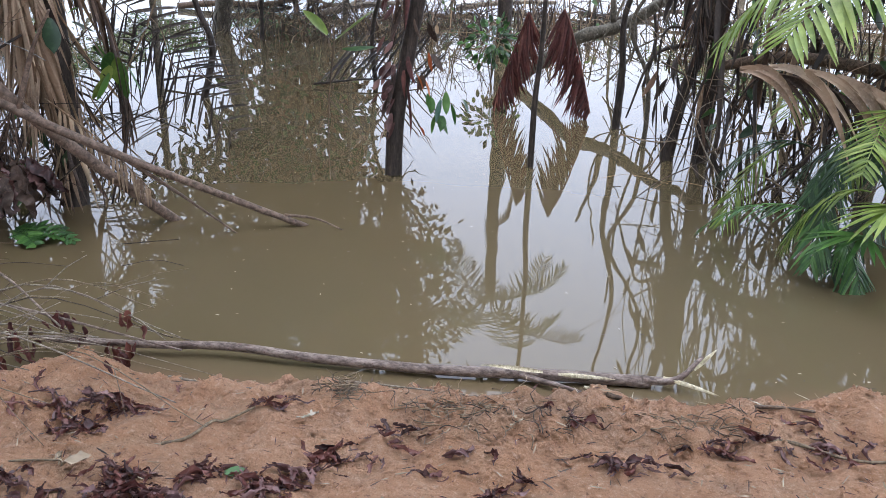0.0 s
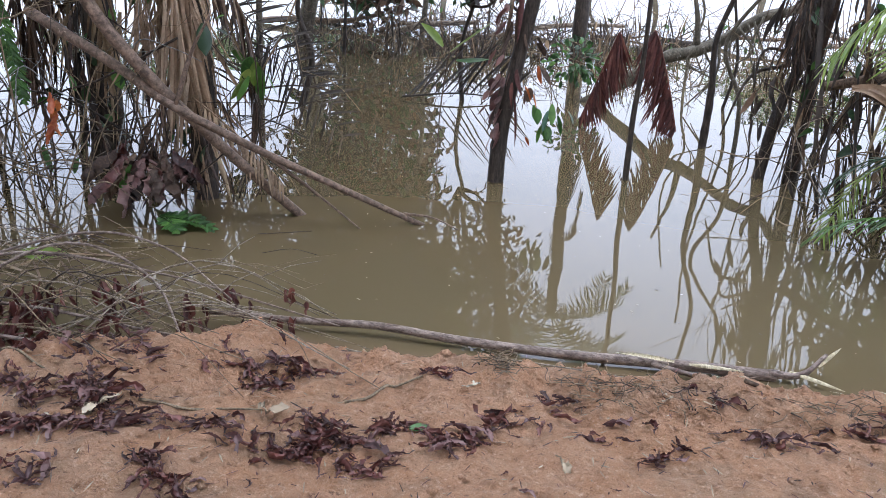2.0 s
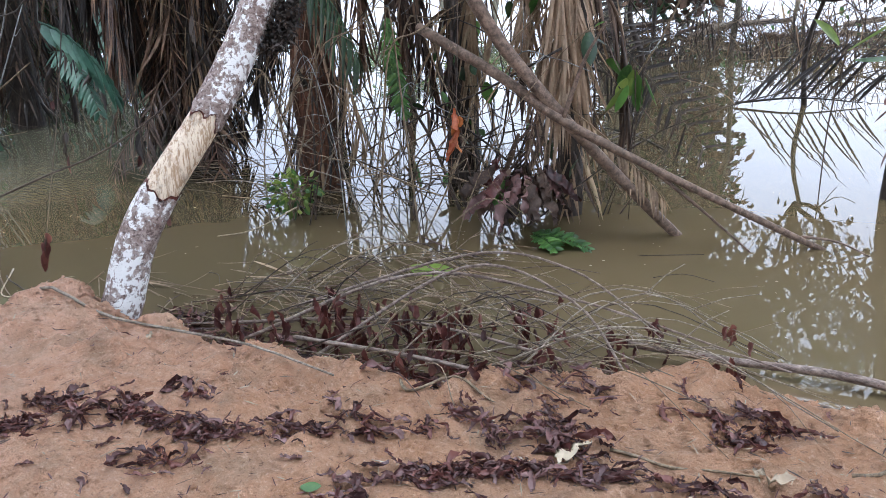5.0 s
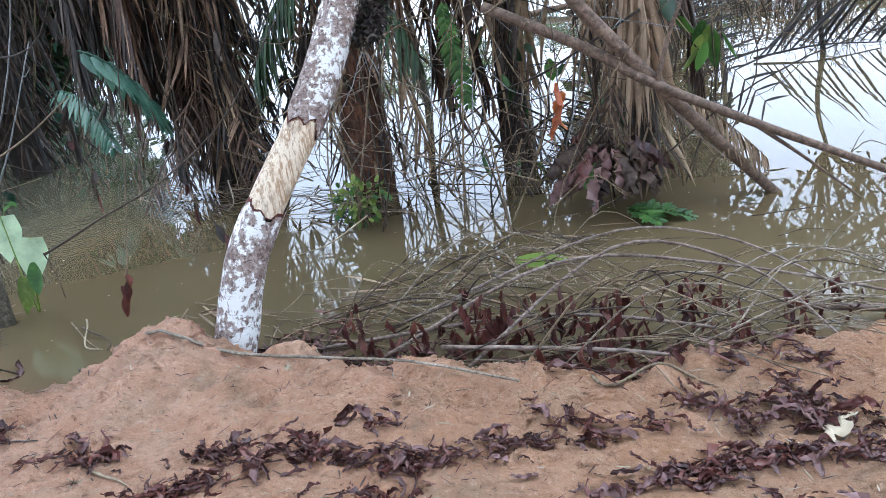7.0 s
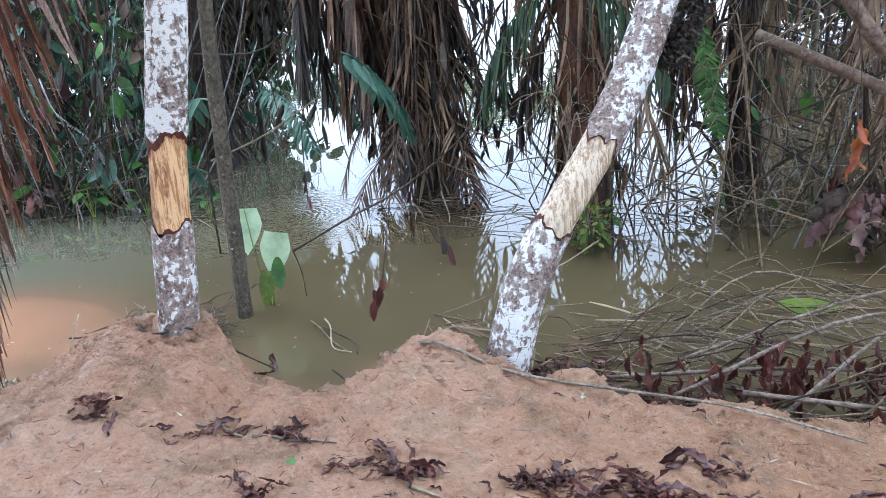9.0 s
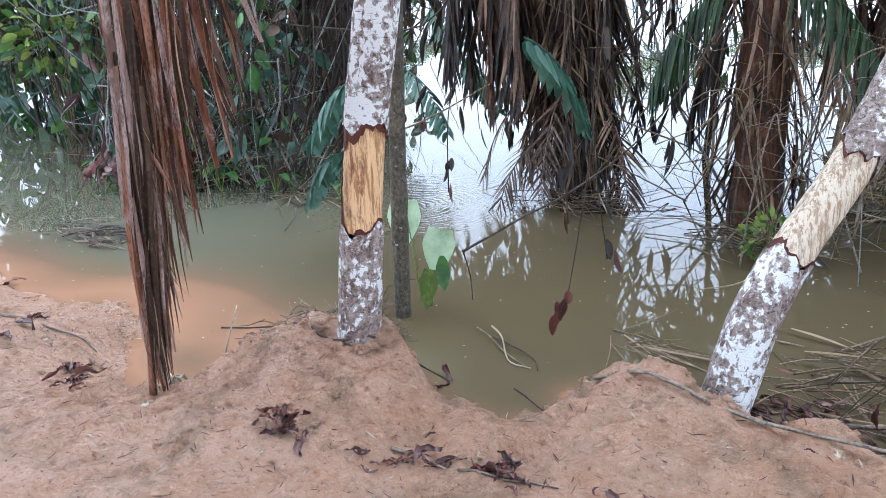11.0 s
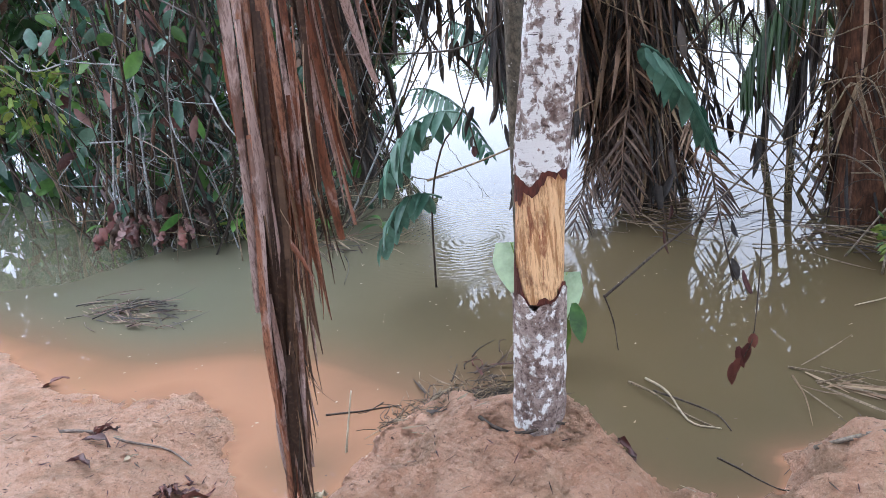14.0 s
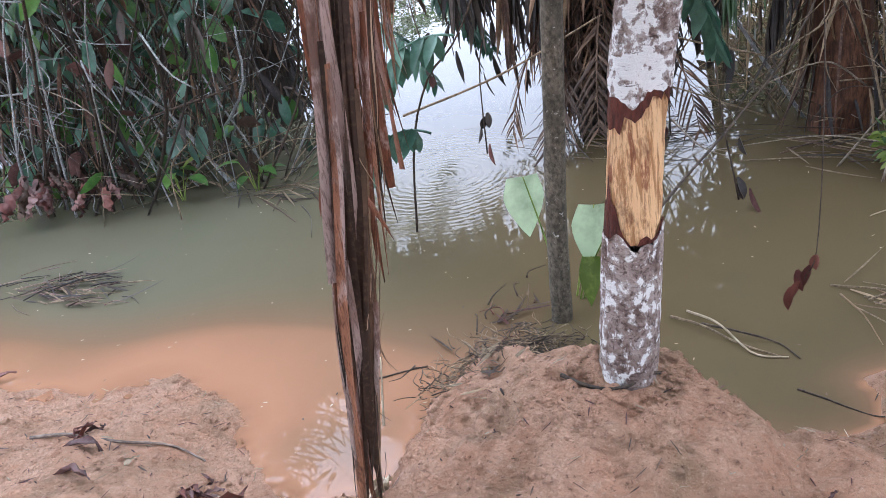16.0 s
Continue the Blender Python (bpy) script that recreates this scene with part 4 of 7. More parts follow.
# dark backing: black strips give the palm skirt's inside its shade by colour
thicket(PAX, PAY, 0.22, 0.2, 74, "near-black frond strips filling a palm's skirt in place of shade", 16, 300, 0, 1.9, [DEAD_DARK, DEAD_DARK, THATCH], wild=0.4)
thicket(-4.9, 4.6, 1.0, 0.35, 63, "brown thicket of dead fronds and thin stems in the flood", 24, 20, 30, 2.0, [DEAD_BROWN, DEAD_TAN, THATCH], wild=0.7, twig_mats=[TWIG_TAN, TWIG_GREY, TWIG_DARK])
thicket(-3.7, 4.2, 0.6, 0.3, 64, "tangle of thin stems and dry strips", 16, 26, 30, 1.6, [DEAD_TAN, DEAD_BROWN, DEAD_TAN])
thicket(-13.5, 4.0, 2.5, 0.9, 65, "leafy green undergrowth on the far side of the flood", 90, 100, 1700, 2.6, leaf_mats=[GREEN, GREEN_BLUE], leaf_len=(0.1, 0.35), **WILD)
thicket(-4.7, 12.6, 1.8, 0.5, 66, "grey heap of dead brush standing in the far water", 140, 60, 0, 0.7, [DEAD_DARK, DEAD_BROWN, DEAD_TAN])
thicket(1.3, 6.0, 0.9, 0.5, 67, "dark tangle of dead stems and fronds by the water", 60, 140, 60, 1.6)

thicket(-11.0, 5.3, 1.3, 0.5, 70, "dark green undergrowth hanging over the flood", 60, 160, 420, 2.4, None, [GREEN_DEEP, GREEN_BLUE])
thicket(-15.6, 9.2, 2.2, 1.1, 71, "dense green bushes on the far side of the flood", 60, 120, 900, 3.8, None, [GREEN_DEEP, GREEN_DEEP], (0.4, 1.2), (0.15, 0.45))
thicket(-12.6, 7.0, 1.0, 0.6, 72, "dense green bushes standing in the flood", 40, 100, 420, 3.2, None, [GREEN_DEEP, GREEN_BLUE], (0.4, 1.0), (0.12, 0.4))


def curtain(x0, x1, y, z0, z1, n, seed, label):
    """Dark dead leaves hanging in tatters from lianas overhead."""
    rng = random.Random(seed)
    t = thing("hanging_lianas", ((x0 + x1) / 2, y, z0), label, "lianas", kind="stuff")
    vm, lm = MB(), MB()
    for _ in range(n):
        x, yy = rng.uniform(x0, x1), y + rng.uniform(-0.35, 0.35)
        bot = z0 + (z1 - z0) * rng.uniform(0, 0.75) ** 1.3
        cv = spline([V(x, yy, bot), V(x + rng.gauss(0, 0.05), yy, (bot + z1) / 2), V(x + rng.gauss(0, 0.12), yy, z1)], 8)
        tube(vm, cv, (0.003, 0.005), 4)
        for _ in range(rng.randrange(3, 9)):
            p = cv[rng.randrange(0, 7)] + rnd_unit(rng) * 0.03
            L = rng.uniform(0.10, 0.27)
            blade(lm, p, (rng.gauss(0, 0.25), rng.gauss(0, 0.25), -1), rnd_unit(rng), L, L * rng.uniform(0.12, 0.26), 0.2, 0.4, 4, rng.choice((0, 0, 0, 1)), "oval", rng.uniform(-0.3, 0.3), rng.uniform(-1, 1))
    part("vines", vm, TWIG_DARK, t)
    part("hanging_leaves", lm, [DEAD_DARK, DEAD_BROWN], t)


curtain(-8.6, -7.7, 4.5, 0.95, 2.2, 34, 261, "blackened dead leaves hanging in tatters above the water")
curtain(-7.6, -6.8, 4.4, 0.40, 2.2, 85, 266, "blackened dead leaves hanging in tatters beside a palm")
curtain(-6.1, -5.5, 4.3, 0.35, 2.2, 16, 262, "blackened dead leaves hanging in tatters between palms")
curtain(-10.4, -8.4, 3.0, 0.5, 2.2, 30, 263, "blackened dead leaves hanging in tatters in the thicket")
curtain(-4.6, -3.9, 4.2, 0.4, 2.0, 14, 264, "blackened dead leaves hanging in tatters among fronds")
curtain(0.1, 1.4, 6.2, 0.2, 2.0, 22, 265, "blackened dead leaves and roots hanging from stems")

# ---------- far trees ----------


def far_tree(base, height, spread, seed, n=1100, size=0.28, girth=0.16):
    rng = random.Random(seed)
    t = thing("tree", base, "tall broad-leaved tree on the far side of the flood", "tree", "far trees")
    b = V(base)
    mb = MB()
    axis = spline([b - Vector((0, 0, 0.3)), b + Vector((rng.gauss(0, 0.3), 0, height * 0.3)), b + Vector((rng.gauss(0, 0.5), 0, height * 0.6))], 12)
    tube(mb, axis, (girth, girth * 0.45), 9, 0, 0.05, rng=rng)
    part("trunk", mb, BARK_GREY, t)
    crown_on(t, axis[-1], spread, height * 0.4, rng, n, size, bark=BARK_GREY, limbs=9)
    return t


src = [far_tree((-15.5, 7.0, 0), 7.5, 2.6, 71, 1600), far_tree((-6.6, 13.0, 0), 5.5, 2.0, 72, 1500), far_tree((4.2, 9.0, 0), 7.0, 2.6, 73, 1600)]
rng = random.Random(5)
for i, (x, y, s) in enumerate(((-19, 10, 1.2), (-18, 4.8, 1.0), (-14.2, 5.6, 0.75), (6.5, 12, 1.3), (3.6, 12.5, 0.9), (7, 7.5, 1.0), (2.6, 7.8, 0.7))):
    c = copy_thing(src[i % 3], pose(x, y, 0, 0, 0, rng.uniform(0, 360)))
    c.scale = (s, s, s)
for i in range(26):
    a = radians(-62 + 124 * (i + rng.uniform(-0.3, 0.3)) / 25)
    d = rng.uniform(52, 64)
    s = rng.uniform(0.75, 1.15)
    c = copy_thing(src[i % 3], pose(-3 + d * math.sin(a), d * math.cos(a), 0, 0, 0, rng.uniform(0, 360)))
    c.scale = (s * 1.5, s * 1.5, s)

# trees with low wide crowns behind the palms
low = far_tree((-15.2, 9.4, 0), 5.2, 2.2, 77, 3000, 0.26, 0.045)
tagged(low, "broad-leaved tree leaning over the flooded palms", group="trees behind the palms")
for i, (x, y, s) in enumerate(((-6.3, 7.0, 0.95), (-4.6, 7.6, 0.9), (-13.0, 7.6, 1.0), (-11.6, 6.3, 0.9), (1.9, 7.2, 0.9), (3.0, 5.8, 0.9), (-12.6, 5.2, 0.9), (-4.6, 13.5, 1.2))):
    c = copy_thing(low, pose(x, y, 0, 0, 0, rng.uniform(0, 360)))
    c.scale = (s, s, s)

def young_tree(x, y, fork, cx, cy, cz, rx, rz, n, size, seed, label, mats):
    rng = random.Random(seed)
    t = thing("tree", (x, y, 0), label, "tree", "trees over the flood")
    b = MB()
    tube(b, spline([V(x, y, -0.2), V(x + rng.gauss(0, 0.06), y, fork * 0.5), V(x + rng.gauss(0, 0.1), y, fork)], 12), (0.03, 0.02), 8, 0, 0.08, rng=rng)
    part("trunk", b, BARK_DARK, t)
    canopy_on(t, (x, y, fork - 0.05), (cx, cy, cz), rx, rz, n, size, rng, mats, BARK_DARK)


for i, (x, y, r) in enumerate(((-6.7, 16.9, 1.7),)):
    young_tree(x, y, 0.9, x, y, 3.1, r, 3.0, 5200, 0.30, 96 + i, "bushy tree with brown and green leaves on the far side", [DEAD_BROWN, GREEN_DEEP, THATCH])
young_tree(-23.0, 14.0, 1.6, -23.0, 14.0, 4.7, 3.4, 4.2, 5200, 0.42, 99, "tall bushy tree on the far side of the flood", [GREEN_DEEP, GREEN_DEEP, DEAD_BROWN])
DEAD_CROWN = [DEAD_BROWN, GREEN_DEEP, DEAD_DARK]
LIVE_CROWN = [GREEN_DEEP, GREEN_DEEP, DEAD_BROWN]
young_tree(-5.4, 12.0, 1.3, -5.3, 11.0, 2.9, 1.9, 1.9, 5200, 0.17, 91, "small tree with brown leaves in the far water", DEAD_CROWN)
young_tree(-2.7, 8.9, 1.1, -2.5, 8.6, 2.35, 0.95, 1.3, 2600, 0.10, 92, "small tree with brown leaves in the far water", DEAD_CROWN)
for i, (x, y, cx, cy, cz, rx, rz) in enumerate(((-6.2, 5.6, -5.9, 6.1, 3.0, 1.6, 1.6), (-9.3, 5.0, -8.9, 6.0, 3.2, 1.3, 1.35), (-13.6, 3.4, -13.4, 3.3, 2.6, 2.0, 1.9), (-10.8, 6.2, -10.6, 5.9, 2.2, 0.8, 1.5))):
    young_tree(x, y, min(1.5, cz - rz + 0.2), cx, cy, cz, rx, rz, 4300, 0.20, 190 + i, "leafy young tree leaning over the flooded palms", LIVE_CROWN)

# unseen canopy over the path and behind it, added to dim the sky there
shade = [far_tree((-8.5, -4.2, 0.1), 8.5, 3.4, 81, 3200, 0.42), far_tree((-1.5, -4.0, 0.1), 8.0, 3.4, 82, 3200, 0.42)]
for t in shade:
    tagged(t, "tall broad-leaved tree shading the sandy path", group="trees along the path")
for i, (x, y, s) in enumerate(((-5.0, -3.6, 1.0), (2.6, -2.6, 1.0), (-3.2, -8.0, 1.2), (-9.5, -9, 1.25), (4, -8, 1.2), (7, -1.5, 1.1), (-16, -5, 1.2), (0.4, -2.0, 0.95), (-3.4, -1.8, 0.9))):
    c = copy_thing(shade[i % 2], pose(x, y, 0.1, 0, 0, rng.uniform(0, 360)))
    c.scale = (s, s, s)

# ---------- hanging dead palm frond by the path ----------


def hanging_frond():
    rng = random.Random(101)
    t = thing("hanging_frond", (-6.17, 0.63, 0.05), "rust-brown dead palm frond hanging down to the sand", "palm frond")
    s, n = Vector((-0.28, 0.96, 0)), Vector((0.96, 0.28, 0))
    foot, hook, top = V(-6.17, 0.63, 0.03), V(-6.0, 0.67, 1.1), V(-5.84, 0.68, 2.2)
    mb = MB()
    tube(mb, spline([foot, hook, top], 16), (0.012, 0.03), 7, 0, 0.1, rng=rng)
    part("midrib", mb, STRIP_RUST, t)

    def centre(z):
        return foot.lerp(hook, (z - 0.03) / 1.07) if z < 1.1 else hook.lerp(top, (z - 1.1) / 1.1)

    def reach(z):
        # how far the leaflet tips stand off the midrib at a height
        return float(np.interp(z, (0.0, 0.2, 0.5, 0.9, 1.3, 2.0), (0.06, 0.09, 0.22, 0.47, 0.76, 0.95)))

    def leaflet(s1, z1, L, s0, out, w0, mat, blunt=False, curl=0.0):
        z0 = min(z1 + L, 2.35)
        ang = rng.uniform(-0.75, 0.75)
        flip, swing = rng.choice((-1, 1)), rng.uniform(0.0, 0.9)
        ph = rng.uniform(0, 6.28)
        verts, faces, K = [], [], 14
        thin = rng.uniform(0.85, 1.1)
        for k in range(K + 1):
            f = k / K
            z = z0 + (z1 - z0) * f
            side = s0 + (s1 - s0) * f ** 1.35 + 0.008 * math.sin(4 * f + ph)
            p = centre(z) + s * side + n * (out * (1 - 0.4 * f) + curl * f ** 4 + 0.006 * math.sin(5 * f + ph))
            p.z = z
            w = w0 * (0.55 + 0.6 * min(1, f * 2.5)) * (1.0 if blunt else 1 - max(0, f - 0.5) / 0.5 * 0.93)
            w *= thin * (0.55 + 0.45 * min(1.0, z / 0.8)) * (1 + 0.18 * math.sin(9 * f + ph))
            turn = 1.0 + ang + swing * math.sin(2.2 * f + ph)
            sd = Vector((math.cos(turn), math.sin(turn), 0))
            nn = Vector((-sd.y, sd.x, 0)) * flip
            verts += [p - sd * w * 0.5 + nn * w * 0.35, p, p + sd * w * 0.5 + nn * w * 0.35]
        for k in range(K):
            o = 3 * k
            faces += [(o, o + 1, o + 4, o + 3), (o + 1, o + 2, o + 5, o + 4)]
        m = MB()
        m.add(verts, faces)
        part("leaflet", m, mat, t)

    tones = (STRIP_RUST, STRIP_RUST, STRIP_RUST, STRIP_GREY, STRIP_GREY, STRIP_GREY, STRIP_GREY, THATCH, DEAD_BROWN, DEAD_BROWN)
    # dark leaflets at the back, their colour standing in for shade in the gaps
    for i in range(34):
        z1 = 0.04 + 1.3 * (i / 33) ** 1.3
        s1 = rng.uniform(0.0, 0.7) * reach(z1)
        leaflet(s1, z1, rng.uniform(0.7, 1.2), s1 * 0.7, rng.uniform(-0.025, 0.0), rng.uniform(0.012, 0.022), rng.choice((DEAD_BROWN, DEAD_DARK, THATCH)))
    # overlapping leaflets, tips stepping down along the outer edge
    for i in range(54):
        z1 = 0.03 + 1.5 * (i / 53) ** 1.05 + rng.uniform(-0.03, 0.03)
        f = 1.0 - abs(rng.gauss(0, 0.33))
        s1 = max(f, -0.1) * reach(z1)
        leaflet(s1, max(z1, 0.03), rng.uniform(0.5, 1.0), max(s1 * 0.72 - 0.06, -0.06), rng.uniform(-0.03, 0.03), rng.uniform(0.013, 0.027), rng.choice(tones), rng.random() < 0.1, rng.gauss(0.0, 0.02))
    # body of the frond, long and nearer
    for i in range(52):
        z1 = 0.03 + 1.0 * rng.random() ** 1.5
        s1 = rng.uniform(-0.10, 0.36) * (0.22 + min(z1, 1.0) * 0.6)
        leaflet(s1, z1, rng.uniform(0.6, 1.4), s1 * 0.8 - 0.07, rng.uniform(0.0, 0.07), rng.uniform(0.014, 0.030), rng.choice(tones), rng.random() < 0.1)
    # thin torn fibres over the face
    for i in range(34):
        z1 = 0.05 + 1.4 * rng.random()
        s1 = rng.uniform(-0.2, 0.9) * reach(z1) * 0.8
        leaflet(s1, z1, rng.uniform(0.2, 0.6), s1 * 0.85 - 0.05, rng.uniform(0.04, 0.08), rng.uniform(0.003, 0.007), rng.choice((DEAD_DARK, STRIP_RUST, THATCH, DRY_PALE)), False, rng.gauss(0, 0.04))
    b = MB()
    blade(b, (-6.0, 0.65, 1.12), (0.35, 0.42, -0.35), (0.3, 0.5, 0), 0.24, 0.020, 1.3, 0.3, 7)
    blade(b, (-6.0, 0.65, 1.12), (-0.35, -0.25, -0.5), (0.3, 0.5, 0), 0.11, 0.016, 0.9, 0.3, 5)
    part("bent_leaflet", b, STRIP_RUST, t)


hanging_frond()


# ---------- brush pile in the shallows ----------


def brush_pile():
    rng = random.Random(111)
    t = thing("brush_pile", (-3.1, 2.4, 0), "heap of thin bare branches with dark red dead leaves", "brush pile")
    mains = [([(-4.124, 1.973, 0.03), (-3.205, 2.292, 0.12), (-2.351, 2.345, 0.09), (-1.993, 2.465, 0.05)], 0.009),
             ([(-3.777, 1.904, 0.05), (-3.2, 2.372, 0.30), (-2.587, 2.588, 0.24), (-1.733, 2.641, 0.10)], 0.009),
             ([(-3.91, 2.211, 0.02), (-3.178, 2.772, 0.26), (-2.676, 2.794, 0.28), (-2.188, 2.566, 0.18)], 0.008),
             ([(-3.522, 1.99, 0.10), (-2.821, 2, 0.16), (-2.314, 2.102, 0.10), (-1.696, 2.409, 0.12)], 0.010),
             ([(-3.428, 1.884, 0.03), (-2.995, 2.461, 0.34), (-2.496, 2.433, 0.30), (-2.113, 2.111, 0.15)], 0.008)]
    for pts, r in mains:
        b = MB()
        tube(b, spline(pts, 18), (r, r * 0.5), 6, 0, 0.06, rng=rng)
        part("branch", b, LOGWOOD, t)
    for i in range(64):
        x, y = rng.uniform(-4.2, -2.5), rng.uniform(1.86, 2.75)
        a = rng.gauss(0.25, 0.45)
        L = rng.uniform(0.5, 1.3)
        h = rng.uniform(0.06, 0.30)
        z0 = rest(x, y) + 0.02
        p0 = V(x, y, z0)
        ex, ey = x + L * math.cos(a), y + L * math.sin(a) * 0.8
        p2 = V(ex, ey, rest(ex, ey) + rng.uniform(0.0, 0.12))
        p1 = p0.lerp(p2, 0.5) + V(rng.gauss(0, 0.06), rng.gauss(0, 0.08), h)
        b = MB()
        r = rng.uniform(0.002, 0.0048)
        cv = spline([p0, p1, p2], 10)
        tube(b, cv, (r, r * 0.5), 5)
        for _ in range(rng.randrange(0, 3)):
            q = cv[rng.randrange(3, 9)]
            e = q + V(rng.uniform(0.05, 0.3), rng.gauss(0, 0.15), rng.uniform(-0.03, 0.1))
            tube(b, [q, q.lerp(e, 0.5) + V(0, 0, 0.015), e], (r * 0.6, r * 0.3), 4)
        part("twig", b, rng.choice((TWIG_TAN, TWIG_TAN, DRIFT, TWIG_DARK)), t)
    for (cx, cy, n) in ((-3.406, 2.103, 16), (-2.943, 2.318, 14), (-2.312, 2.493, 7), (-2.482, 2.152, 9), (-3.252, 2.165, 12), (-2.675, 2.463, 8), (-2.932, 2.157, 14), (-3.469, 2.217, 12), (-3.004, 1.941, 10),
                        (-2.264, 2.641, 5), (-1.964, 2.634, 6), (-2.719, 2.566, 8), (-3.105, 2.287, 12), (-1.857, 2.397, 4), (-2.621, 1.989, 8), (-3.641, 2.016, 8), (-3.874, 1.959, 6)):
        for _ in range(int(n * 1.8)):
            b = MB()
            p = V(cx + rng.gauss(0, 0.06), cy + rng.gauss(0, 0.05), rng.uniform(0.07, 0.24))
            L = min(rng.uniform(0.05, 0.10), p.z - 0.005)
            blade(b, p, (rng.gauss(0, 0.25), rng.gauss(0, 0.25), -1), rnd_unit(rng), L, rng.uniform(0.018, 0.034), 0.1, 0.45, 6, 0, "oval", rng.uniform(-0.5, 0.5), rng.uniform(-1.8, 1.8))
            for q in b.v:
                q += rnd_unit(rng) * 0.004
            part("dead_leaf", b, DEAD_RED, t)


brush_pile()


# ---------- dry grass and strips afloat ----------


def raft(x, y, rx, ry, n, seed, mats, label, L=(0.15, 0.45), lift=0.03, turn=0.0, spread=0.6):
    rng = random.Random(seed)
    t = thing("debris_raft", (x, y, 0), label, "debris", "floating debris")
    for _ in range(n):
        b = MB()
        px, py = x + rng.gauss(0, rx * 0.5), y + rng.gauss(0, ry * 0.5)
        a = turn + rng.gauss(0, spread)
        ln = rng.uniform(*L)
        z = rest(px, py) + rng.uniform(0.001, lift)
        w = Vector((math.cos(a), math.sin(a), rng.gauss(0, 0.04)))
        if rng.random() < 0.55:
            blade(b, (px, py, z), w, (-w.y, w.x, 0.2), ln, rng.uniform(0.006, 0.016), 0.02, 0.2, 4, 0, "strip", rng.gauss(0, 0.1))
        else:
            e = V(px, py, z) + w * ln
            e.z = max(e.z, 0.002)
            tube(b, spline([V(px, py, z), V(px, py, z).lerp(e, 0.5) + V(rng.gauss(0, 0.02), rng.gauss(0, 0.02), 0.01), e], 6), (rng.uniform(0.002, 0.005), 0.0015), 4)
        part("strip", b, mats[rng.randrange(len(mats))], t)
    return t


raft(-4.10, 2.50, 0.45, 0.30, 70, 121, [DEAD_TAN, TWIG_TAN, DEAD_BROWN], "mat of dry tan grass and strips afloat by the trunk")
raft(-3.6, 3.05, 0.7, 0.35, 80, 122, [DEAD_TAN, TWIG_TAN, DEAD_BROWN], "scattered dry strips afloat among brush")
raft(-4.96, 2.22, 0.25, 0.10, 18, 123, [TWIG_TAN, DEAD_TAN], "few dry sticks afloat near the leaning trunk")
raft(-8.82, 1.64, 0.42, 0.17, 110, 124, [DEAD_BROWN, TWIG_TAN, DEAD_DARK, LITTER_MAUVE], "flat raft of brown palm strips on the water", (0.08, 0.32), 0.05, 0.3, 0.5)
raft(-6.05, 1.32, 0.14, 0.25, 50, 125, [DEAD_TAN, TWIG_TAN, DEAD_BROWN], "strands of dry grass and roots on the sand mound", (0.04, 0.12), 0.03, 1.2, 1.4)
raft(-6.25, 1.85, 0.10, 0.22, 30, 126, [DEAD_BROWN, DEAD_RED, TWIG_DARK], "trail of brown dead leaves floating beside a thin tree", (0.05, 0.2), 0.03, 1.4)
raft(-6.35, 3.85, 0.55, 0.25, 70, 127, [DEAD_BROWN, TWIG_TAN, DEAD_DARK], "heap of fallen frond strips at a palm's foot", (0.2, 0.6), 0.12)
raft(-5.15, 3.75, 0.6, 0.25, 60, 128, [DEAD_BROWN, TWIG_TAN, DEAD_DARK], "heap of fallen strips and twigs under palms", (0.2, 0.6), 0.12)
raft(-8.3, 3.0, 0.5, 0.18, 40, 129, [DEAD_BROWN, TWIG_TAN, DEAD_DARK], "dead sticks floating at the thicket's edge", (0.15, 0.5), 0.05)
raft(-3.75, 1.92, 0.9, 0.10, 60, 130, [LITTER, TWIG_TAN, LITTER_MAUVE], "line of washed-up twigs and dead leaves on the waterline", (0.08, 0.3), 0.03, 0.0, 0.5)


raft(-3.2, 2.20, 1.1, 0.28, 150, 151, [LITTER, TWIG_DARK, DEAD_RED, LITTER], "dark wet leaves and twigs afloat under brush", (0.05, 0.22), 0.02, 0.1, 0.8)
raft(-4.25, 2.15, 0.25, 0.2, 40, 152, [DEAD_TAN, LITTER, TWIG_TAN], "dry stalks afloat behind the leaning trunk", (0.08, 0.3), 0.03, 0.1, 0.6)


def tangle(at, rx, ry, rz, n, seed, label, mats):
    """A wad of fine roots and dry grass."""
    rng = random.Random(seed)
    t = thing("grass_tuft", at, label, "dry grass", kind="stuff")
    b = MB()
    for _ in range(n):
        p = [V(at[0] + rng.gauss(0, rx * 0.5), at[1] + rng.gauss(0, ry * 0.5), at[2] + abs(rng.gauss(0, rz * 0.6)))]
        d = rnd_unit(rng)
        for _ in range(3):
            d = (d + rnd_unit(rng) * 0.8).normalized()
            q = p[-1] + Vector((d.x, d.y, d.z * 0.35)) * rng.uniform(0.012, 0.045)
            q.z = max(q.z, rest(q.x, q.y) + 0.003)
            p.append(q)
        tube(b, spline(p, 6), (rng.uniform(0.0012, 0.003), 0.001), 4, rng.randrange(len(mats)))
    part("fibres", b, mats, t)
    return t


